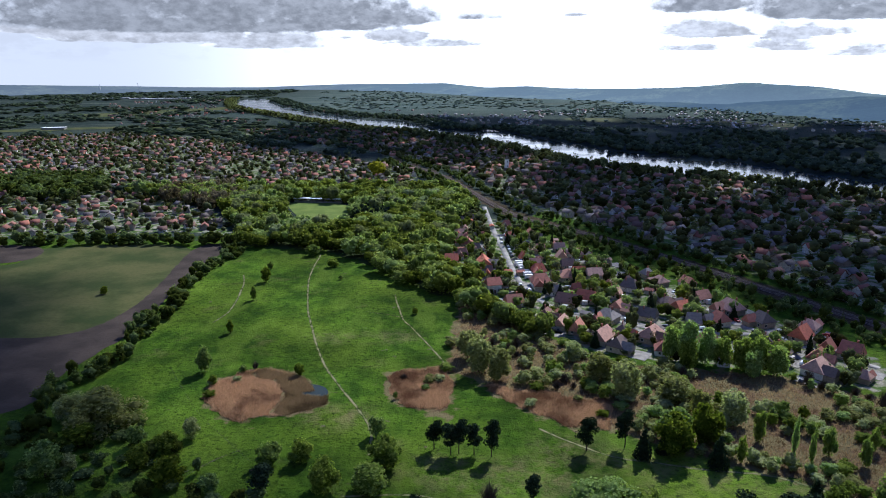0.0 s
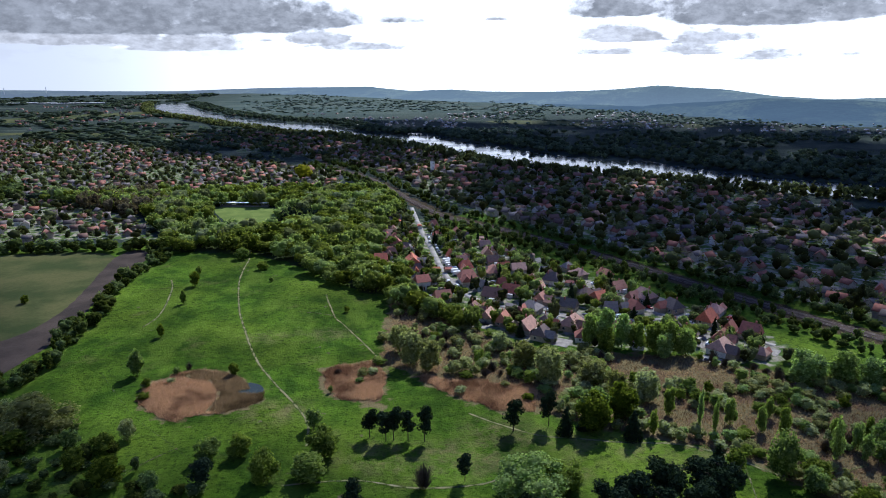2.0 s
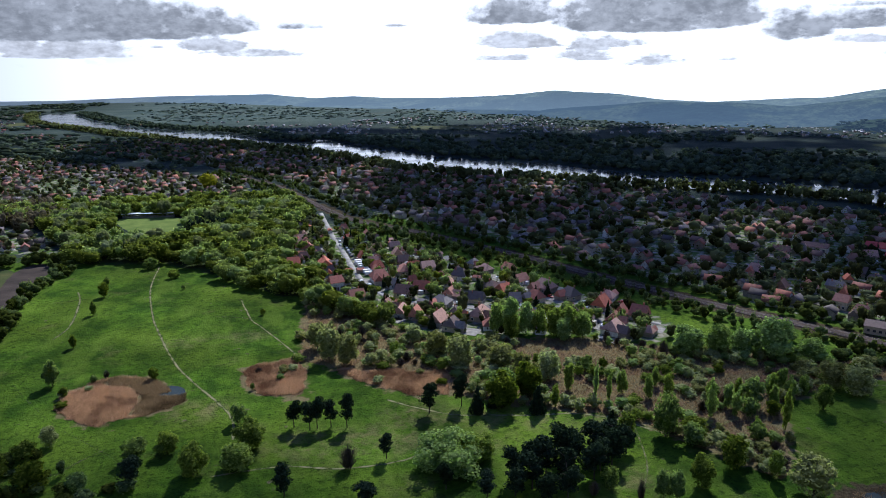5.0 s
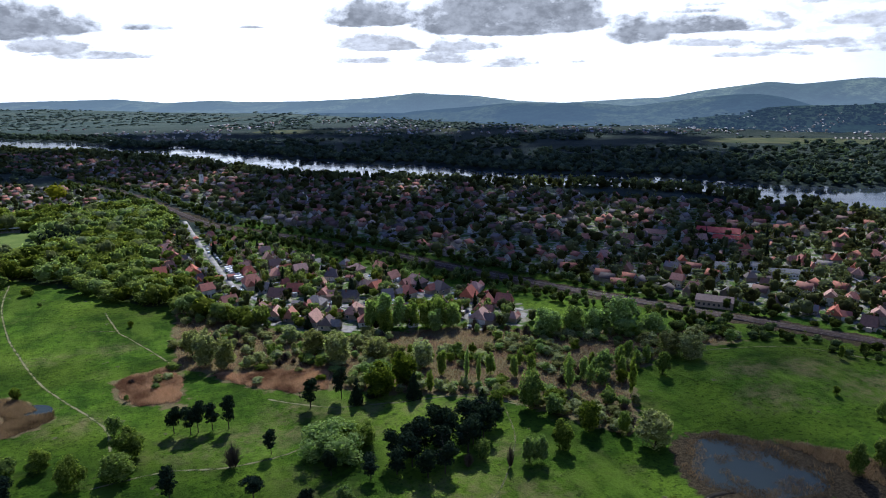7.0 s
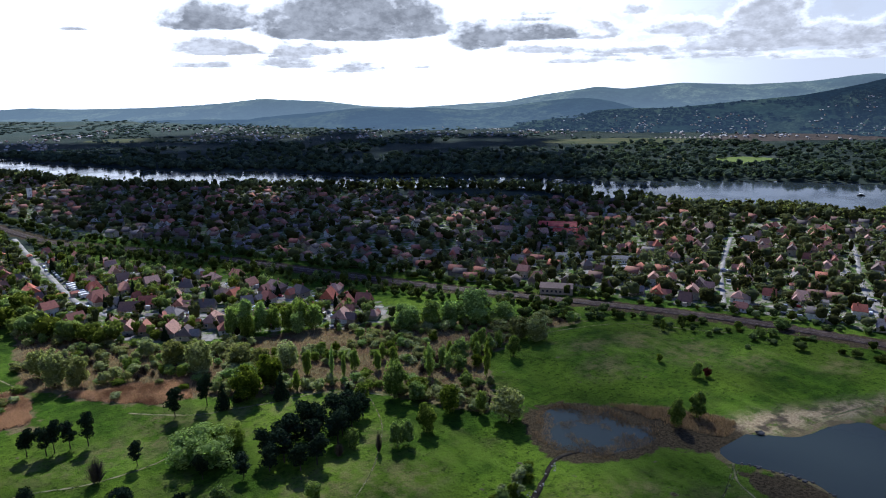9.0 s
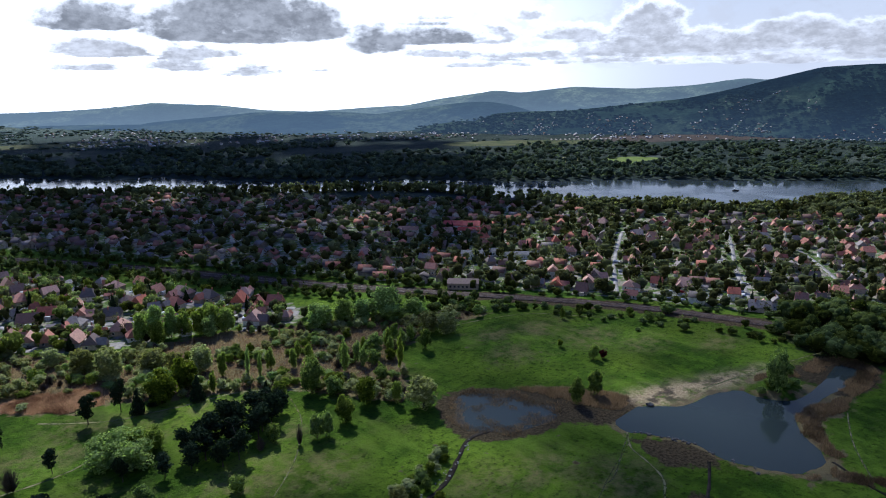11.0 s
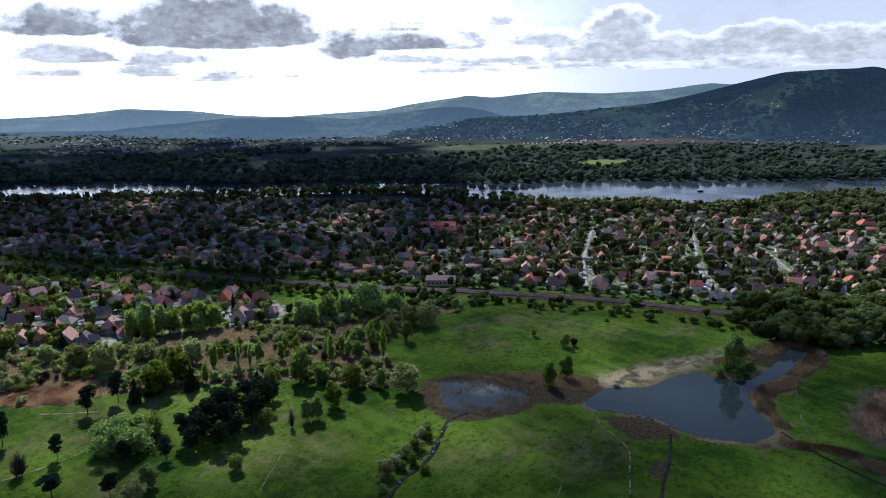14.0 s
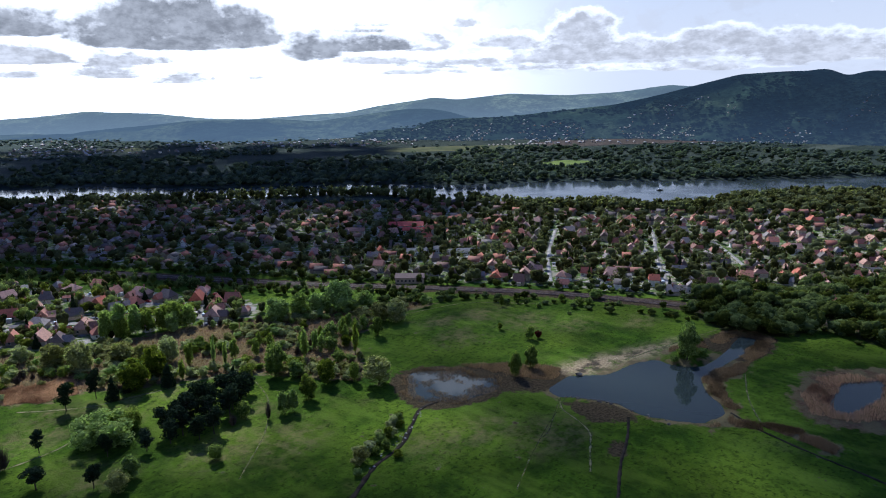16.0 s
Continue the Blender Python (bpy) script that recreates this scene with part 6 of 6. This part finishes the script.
pr = random.Random(23)
first_shed = None
near_houses = [p for p in placed if p[1] > 230 and p[0] < 190 or p[0] > 320 and p[0] < 440]
yard_cars = []
for a, b in near_houses:
    t = heading(a, b, pr)
    ca, sa = math.cos(radians(t)), math.sin(radians(t))
    if pr.random() < 0.75:
        d = 9.5 * pr.choice((-1, 1))
        cx, cy, w_, l_ = a - sa * d, b + ca * d, pr.uniform(2.5, 4.5), pr.uniform(4, 7)
        yard = [(cx + ca * i * l_ - sa * j * w_, cy + sa * i * l_ + ca * j * w_) for i, j in ((-1, -1), (1, -1), (1, 1), (-1, 1))]
        bm = bmesh.new()
        lower = [bm.verts.new((*q, 0.02)) for q in yard]
        upper = [bm.verts.new((*q, 0.14)) for q in yard]
        bm.faces.new(upper)
        for i in range(4):
            bm.faces.new((lower[i], lower[(i + 1) % 4], upper[(i + 1) % 4], upper[i]))
        tagged(part("paved_yard", bm, M_YARD), "pale paved yard beside a house", "pavement", kind="structure")
        if pr.random() < 0.55:
            yard_cars.append((cx + pr.uniform(-2, 2), cy, t + pr.choice((0, 90))))
    if pr.random() < 0.5:
        d = 11 * pr.choice((-1, 1))
        sx_, sy_ = a + ca * d, b + sa * d
        if free(sx_, sy_, 8):
            m = pose(sx_, sy_, 0, 0, 0, t + 90 * pr.randrange(4))
            if first_shed is None:
                first_shed = shed(sx_, sy_, t, 1.0)
            else:
                copy_thing(first_shed, m)
for _ in range(70):
    a, b = pr.choice(near_houses)
    tree("cone", a + pr.uniform(-11, 11), b + pr.uniform(-11, 11), pr.uniform(6, 12), pr.uniform(3.0, 5.0), "conifers in the gardens")

# ---- landmarks ----
def church(x, y):
    top = tagged(new("church"), "white village church with a square tower above trees", "church")
    bm = bmesh.new()
    box(bm, -3, 3, -3, 3, -0.3, 21)
    part("tower", bm, M_WHITE, top)
    bm = bmesh.new()
    solid(bm, [(-3.3, -3.3, 21), (3.3, -3.3, 21), (3.3, 3.3, 21), (-3.3, 3.3, 21), (0, 0, 28)], [(0, 1, 4), (1, 2, 4), (2, 3, 4), (3, 0, 4), (3, 2, 1, 0)])
    part("spire", bm, M_ROOF, top)
    part("nave", wall_bm(22, 10, 8, 5, 0.3), M_WHITE, top).matrix_basis = pose(13.5, 0, 0)
    part("roof", roof_bm(22, 10, 8, 5, 0.5, 0.4), M_ROOF, top).matrix_basis = pose(13.5, 0, 0)
    for z in (9, 16):
        part("window", window_bm(1.2, 2.4), M_GLASS, top).matrix_basis = pose(0, -3.0, z)
    top.matrix_basis = pose(x, y, 0, 0, 0, 20) @ Matrix.Diagonal((0.62, 0.62, 0.7, 1))


def hall(x, y, turn, grow=1.0, tiles=None, label="long low hall under a bright red sheet roof"):
    top = tagged(new("hall"), label, "building")
    part("wall", wall_bm(30, 13, 5, 2.6, 0.3), M_WHITE if tiles is not M_ROOF else M_WALL, top)
    part("roof", roof_bm(30, 13, 5, 2.6, 0.6, 0.4), tiles or M_REDROOF, top)
    for i in range(7):
        part("window", window_bm(2.0, 1.6), M_GLASS, top).matrix_basis = pose(-12 + i * 4, -6.5, 1.6)
    top.matrix_basis = pose(x, y, 0, 0, 0, turn) @ Matrix.Diagonal((grow, grow, 0.4 + 0.6 * grow, 1))


def stack(x, y, h):
    """A tall factory chimney on the horizon."""
    bm = bmesh.new()
    bmesh.ops.create_cone(bm, cap_ends=True, segments=12, radius1=1.7, radius2=1.1, depth=h)
    top = tagged(new("factory_chimney"), "slender pale factory chimney on the horizon", "chimney", "chimneys on the horizon")
    part("shaft", bm, M_WHITE, top).matrix_basis = pose(0, 0, h / 2)
    bm = bmesh.new()
    bmesh.ops.create_cone(bm, cap_ends=True, segments=12, radius1=1.3, radius2=1.3, depth=1.2)
    part("rim", bm, M_STONE, top).matrix_basis = pose(0, 0, h)
    top.matrix_basis = pose(x, y, 8)


def warehouse(x, y, turn, long):
    top = tagged(new("warehouse"), "long low white warehouse on the plain", "warehouse", "warehouses on the plain")
    bm = bmesh.new()
    box(bm, -long / 2, long / 2, -9, 9, -0.5, 4)
    part("wall", bm, M_STONE, top)
    bm = bmesh.new()
    box(bm, -long / 2 - 0.5, long / 2 + 0.5, -9.5, 9.5, 4, 4.4)
    part("roof", bm, M_WHITE, top)
    top.matrix_basis = pose(x, y, 0, 0, 0, turn)


def greenhouse(x, y, turn):
    """A low tunnel of white sheet."""
    bm = bmesh.new()
    ring_ = [(1.7 * math.cos(math.pi * i / 8), 2.0 * math.sin(math.pi * i / 8)) for i in range(9)]
    rows_ = [[bm.verts.new((a, e, b)) for a, b in ring_] for e in (-11, 11)]
    for i in range(8):
        bm.faces.new((rows_[0][i], rows_[0][i + 1], rows_[1][i + 1], rows_[1][i]))
    bm.faces.new(rows_[0])
    bm.faces.new(rows_[1][::-1])
    top = tagged(new("greenhouse"), "white plastic-covered greenhouse tunnel in a far field", "greenhouse", "greenhouses in a row")
    part("cover", bm, M_YARD, top)
    top.matrix_basis = pose(x, y, 0.3, 0, 0, turn)
    return top


for i in range(14):
    greenhouse(1122 + i * 6.6, 792 - i * 6.2, -47)
stack(-1640, 3480, 30)
stack(-1490, 3560, 32)
for a, b, t, l in ((-1230, 2725, 10, 100), (-1130, 2690, 14, 60), (-1040, 2660, 12, 120), (-960, 2676, 14, 60), (-767, 1414, 8, 42)):
    warehouse(a, b, t, l)
church(73, 798)
hall(389, 338, -50)
hall(381, 322, -50, 0.62)
hall(347, 362, -50, 0.7, M_ROOF, "broad hall under a dull red tiled roof")
hall(268, 221, -51, 0.62, M_ROOF, "long railway building with a brown tiled roof")
for a, b, g in ((326, 268, 0.5), (340, 262, 0.45), (341, 247, 0.4), (349, 239, 0.45)):
    hall(a, b, -48, g, M_STONE, "pale workshop hall with a low grey roof")
stand = tagged(new("grandstand"), "long low white stand beside the sports pitch", "grandstand")
bm = bmesh.new()
box(bm, -22, 22, -2.5, 2.5, 0, 0.6)
box(bm, -22, 22, 0, 2.5, 0.6, 1.4)
part("terrace", bm, M_STONE, stand)
bm = bmesh.new()
box(bm, -22, 22, -3, 3, 3.6, 3.9)
part("roof", bm, M_WHITE, stand)
for i in range(8):
    bm = bmesh.new()
    box(bm, -0.12, 0.12, 2.3, 2.5, 0, 3.6)
    part("post", bm, M_WHITE, stand).matrix_basis = pose(-21 + i * 6, 0, 0)
stand.matrix_basis = pose(-112, 626, 0, 0, 0, -10)


# ---- parked cars ----
def car_proto():
    top = tagged(new("car"), "parked family car at the side of the street", "car", "parked cars")
    bm = bmesh.new()
    solid(bm, [(-2.1, -.85, .35), (2.1, -.85, .35), (2.1, .85, .35), (-2.1, .85, .35), (-2.15, -.85, .85), (2.1, -.85, .75), (2.1, .85, .75), (-2.15, .85, .85), (-1.7, -.7, 1.4), (0.5, -.7, 1.42), (0.5, .7, 1.42), (-1.7, .7, 1.4), (1.15, -.8, .88), (1.15, .8, .88)],
          [(3, 2, 1, 0), (0, 1, 5, 12, 4), (2, 3, 7, 13, 6), (1, 2, 6, 5), (3, 0, 4, 7), (5, 6, 13, 12), (8, 9, 10, 11), (4, 12, 9, 8), (13, 7, 11, 10), (7, 4, 8, 11), (12, 13, 10, 9)])
    part("body", bm, M_CAR, top)
    bm = bmesh.new()
    solid(bm, [(0.6, -.66, 1.37), (0.6, .66, 1.37), (1.12, .74, .93), (1.12, -.74, .93)], [(3, 2, 1, 0)])
    bmesh.ops.solidify(bm, geom=bm.faces[:], thickness=0.03)
    part("windscreen", bm, M_GLASS, top)
    for a, b in ((-1.35, -.8), (1.35, -.8), (-1.35, .8), (1.35, .8)):
        bm = bmesh.new()
        bmesh.ops.create_cone(bm, cap_ends=True, segments=10, radius1=0.33, radius2=0.33, depth=0.22)
        part("wheel", bm, M_TYRE, top).matrix_basis = pose(a, b, 0.33, 90, 0, 0)
    return top


spots = [(43.6 + 0.1 * i, 466 - 7.5 * i, 96) for i in range(5)] + [(46.5, 366, 110), (50, 356, 112), (88, 318, -30), (104, 309, -20), (120, 306, 0), (150, 292, -35), (40.5, 470, 92), (41, 482, 92)]
van_spots = [(47.0 + 0.45 * i, 418 - 5.0 * i, 8) for i in range(7)]
spots += [(366 + 6.2 * i, 92 + 3.6 * i, 32) for i in range(4)] + [(352, 104, 115), (349, 112, 115), (343, 126, 115), (330, 120, 115), (333, 113, 115), (336, 106, 115), (410, 50, 35)]
spots += [(a, b, r) for a, b, r in yard_cars]
first_car = None
for a, b, r in spots:
    m = pose(a, b, 0.1, 0, 0, r)
    if first_car is None:
        first_car = car_proto()
        first_car.matrix_basis = m
    else:
        copy_thing(first_car, m)


def van_proto():
    top = tagged(new("van"), "white box van parked across the street's edge", "van", "parked vans")
    bm = bmesh.new()
    solid(bm, [(-2.8, -1, .4), (2.7, -1, .4), (2.7, 1, .4), (-2.8, 1, .4), (-2.8, -1, 2.5), (1.6, -1, 2.5), (1.6, 1, 2.5), (-2.8, 1, 2.5), (2.7, -1, 1.2), (2.7, 1, 1.2)],
          [(3, 2, 1, 0), (0, 1, 8, 5, 4), (2, 3, 7, 6, 9), (1, 2, 9, 8), (3, 0, 4, 7), (4, 5, 6, 7), (5, 8, 9, 6)])
    part("body", bm, M_WHITE, top)
    bm = bmesh.new()
    solid(bm, [(1.72, -.85, 2.4), (1.72, .85, 2.4), (2.68, .85, 1.3), (2.68, -.85, 1.3)], [(3, 2, 1, 0)])
    bmesh.ops.solidify(bm, geom=bm.faces[:], thickness=0.03)
    part("windscreen", bm, M_GLASS, top)
    for a, b in ((-1.8, -.95), (1.8, -.95), (-1.8, .95), (1.8, .95)):
        bm = bmesh.new()
        bmesh.ops.create_cone(bm, cap_ends=True, segments=10, radius1=0.36, radius2=0.36, depth=0.24)
        part("wheel", bm, M_TYRE, top).matrix_basis = pose(a, b, 0.36, 90, 0, 0)
    return top


first_van = None
for a, b, r in van_spots:
    m = pose(a, b, 0.1, 0, 0, r)
    if first_van is None:
        first_van = van_proto()
        first_van.matrix_basis = m
    else:
        copy_thing(first_van, m)


# ---- a boat on the river ----
def boat(x, y, turn):
    """A small dark motor boat with a cabin."""
    top = tagged(new("boat"), "small dark motor boat lying on the river", "boat")
    bm = bmesh.new()
    solid(bm, [(-3.4, -1.0, -0.2), (2.0, -1.0, -0.2), (3.2, 0, -0.1), (2.0, 1.0, -0.2), (-3.4, 1.0, -0.2), (-3.6, -1.3, 0.8), (2.2, -1.25, 0.9), (4.2, 0, 1.1), (2.2, 1.25, 0.9), (-3.6, 1.3, 0.8)],
          [(4, 3, 2, 1, 0), (0, 1, 6, 5), (1, 2, 7, 6), (2, 3, 8, 7), (3, 4, 9, 8), (4, 0, 5, 9), (5, 6, 7, 8, 9)])
    part("hull", bm, M_TYRE, top)
    bm = bmesh.new()
    box(bm, -1.8, 1.0, -0.85, 0.85, 0.8, 2.0)
    part("cabin", bm, M_STONE, top)
    bm = bmesh.new()
    box(bm, -1.95, 1.2, -0.95, 0.95, 2.0, 2.1)
    part("roof", bm, M_WHITE, top)
    top.matrix_basis = pose(x, y, -1.6, 0, 0, turn)


boat(745, 260, -52)


# ---- stones at the ponds ----
def boulder(x, y, s, mat=None):
    rng = random.Random(f"{x}{y}")
    bm = bmesh.new()
    bmesh.ops.create_icosphere(bm, subdivisions=2, radius=1.0)
    for v in bm.verts:
        v.co *= 1 + noise.noise(v.co * 1.7 + Vector((x, y, 0))) * 0.35
        v.co.z *= 0.6
    ob = part("boulder", bm, mat or M_WETSTONE)
    tagged(ob, "weathered grey boulder at the water's edge", "stone", "boulders by the pond")
    ob.matrix_basis = pose(x, y, float(land(x, y)) + s * 0.2, 0, 0, rng.uniform(0, 360)) @ Matrix.Diagonal((s, s * 0.8, s * 0.8, 1))


pr = random.Random(29)
boulder(204, 60, 1.5)
for i in range(26):
    k = pr.uniform(0, 1)
    a, b = np.interp(k, (0, 0.25, 0.5, 0.75, 1), (135, 127, 118, 108, 92)), np.interp(k, (0, 0.25, 0.5, 0.75, 1), (91, 86.5, 83, 80, 75))
    boulder(round(float(a) + pr.uniform(-1.6, 1.6), 2), round(float(b) + pr.uniform(-1.6, 1.6), 2), pr.uniform(0.2, 0.5), M_STONE)
for i in range(34):
    k = pr.uniform(0, 1)
    a, b = np.interp(k, (0, 0.3, 0.6, 1), (181, 187, 188, 186)), np.interp(k, (0, 0.3, 0.6, 1), (55, 40, 30, 10))
    boulder(round(float(a) + pr.uniform(-2.5, 0.8), 2), round(float(b) + pr.uniform(-1, 1), 2), pr.uniform(0.3, 0.85))



# ---- cumulus above the town, which shades it, and added unseen clouds that dim the near ground ----
def cumulus(name, shadow, base, spacing, size, seed, label):
    """A flat-bottomed heap cloud, out of view, whose shade falls on the given stretch of ground."""
    off = (SUN.x / SUN.z * base, SUN.y / SUN.z * base)
    rng = np.random.default_rng(seed)
    x, y = strewn(shadow, spacing, seed)
    V, T, n = [], [], 0
    for a, b in zip(x, y):
        s = size * rng.uniform(0.7, 1.25)
        v = BALL2[0] * (1 + rng.uniform(-0.12, 0.12, (len(BALL2[0]), 1))) * np.array((s, s, s * rng.uniform(0.4, 0.8)))
        v[:, 2] = np.maximum(v[:, 2], -0.12 * s)
        V.append(v + np.array((a + off[0], b + off[1], base + rng.uniform(0, 25))))
        T.append(BALL2[1] + n)
        n += len(v)
    mesh = mesh_of(name, np.concatenate(V), np.concatenate(T), True)
    return tagged(link(name, mesh, M_CLOUD), label, "cloud", kind="structure")


SHADE = [(-330, 1230), (-240, 1010), (-80, 930), (50, 850), (92, 690), (122, 560), (146, 470), (158, 405), (168, 352), (178, 314), (194, 302), (215, 295), (245, 287), (285, 278), (330, 284), (400, 328), (480, 360), (560, 358), (640, 425), (640, 560), (480, 800), (320, 1000), (120, 1380), (-100, 1500), (-240, 1440)]
cumulus("backdrop_cloud", SHADE, 3000, 79, 48, 401, "wide flat-bottomed cumulus drifting over the town")
# unseen cloud added to darken the near left, as lens vignetting would
HALF_SHADE = [(40, 60), (-20, -260), (-260, -80), (-420, 200), (-400, 420), (-215, 400), (-165, 300), (-128, 245), (-64, 196), (0, 142)]
cumulus("backdrop_high_cloud", HALF_SHADE, 3400, 18.5, 15, 402, "added unseen broken cloud that dims the left foreground")
# unseen cloud added to darken the near right: part cloud shade, part vignetting
THIN_SHADE = [(70, 100), (130, 84), (190, 62), (260, 50), (330, 40), (420, -260), (60, -260), (0, 20)]
cumulus("backdrop_thin_cloud", THIN_SHADE, 3300, 28.5, 15, 403, "added unseen broken cloud that dims the meadow by the ponds")
FAR_SHADE = [(84, 1342), (192, 1110), (302, 913), (442, 727), (557, 615), (640, 520), (735, 615), (860, 772), (940, 850), (991, 1123), (842, 1342), (614, 1459), (283, 1640), (20, 1720), (-60, 1600)]
cumulus("backdrop_far_cloud", FAR_SHADE, 3300, 92, 60, 404, "wide flat-bottomed cumulus over the far woods")
HILL_SHADE = [(1470, 640), (1640, 800), (1900, 620), (2050, -60), (1600, -40)]
cumulus("backdrop_hill_cloud", HILL_SHADE, 3300, 100, 62, 408, "broken cumulus over the foot of the hill")
# unseen heaps added to take some of the sun off the knoll
KNOLL_SHADE = [(130, 130), (150, 70), (200, 66), (262, 54), (330, 44), (330, 130), (270, 200), (190, 180)]
cumulus("backdrop_veil_cloud", KNOLL_SHADE, 3350, 33, 12, 405, "added unseen cloud heaps that dim part of the meadow")
# unseen heaps added to dim the near ground, in place of vignetting
MARSH_SHADE = [(-60, 190), (-20, 172), (30, 165), (70, 160), (110, 150), (138, 118), (130, 86), (40, 90), (-60, 120)]
cumulus("backdrop_veil_cloud", MARSH_SHADE, 3450, 38, 12, 406, "added unseen cloud heaps that dim the ground by the marsh")
# unseen heaps added to dim the right end of the marsh
DAMP_SHADE = [(135, 165), (165, 180), (250, 195), (205, 222), (150, 238), (128, 205)]
cumulus("backdrop_veil_cloud", DAMP_SHADE, 3400, 27, 12, 407, "added unseen cloud heaps that dim the ground by the marsh")
# unseen heaps added to darken the lower right corner of the view
SOUTH_SHADE = [(212, -20), (300, -40), (420, -260), (60, -260), (110, -70)]
cumulus("backdrop_veil_cloud", SOUTH_SHADE, 3350, 25, 14, 409, "added unseen cloud heaps that dim part of the meadow")
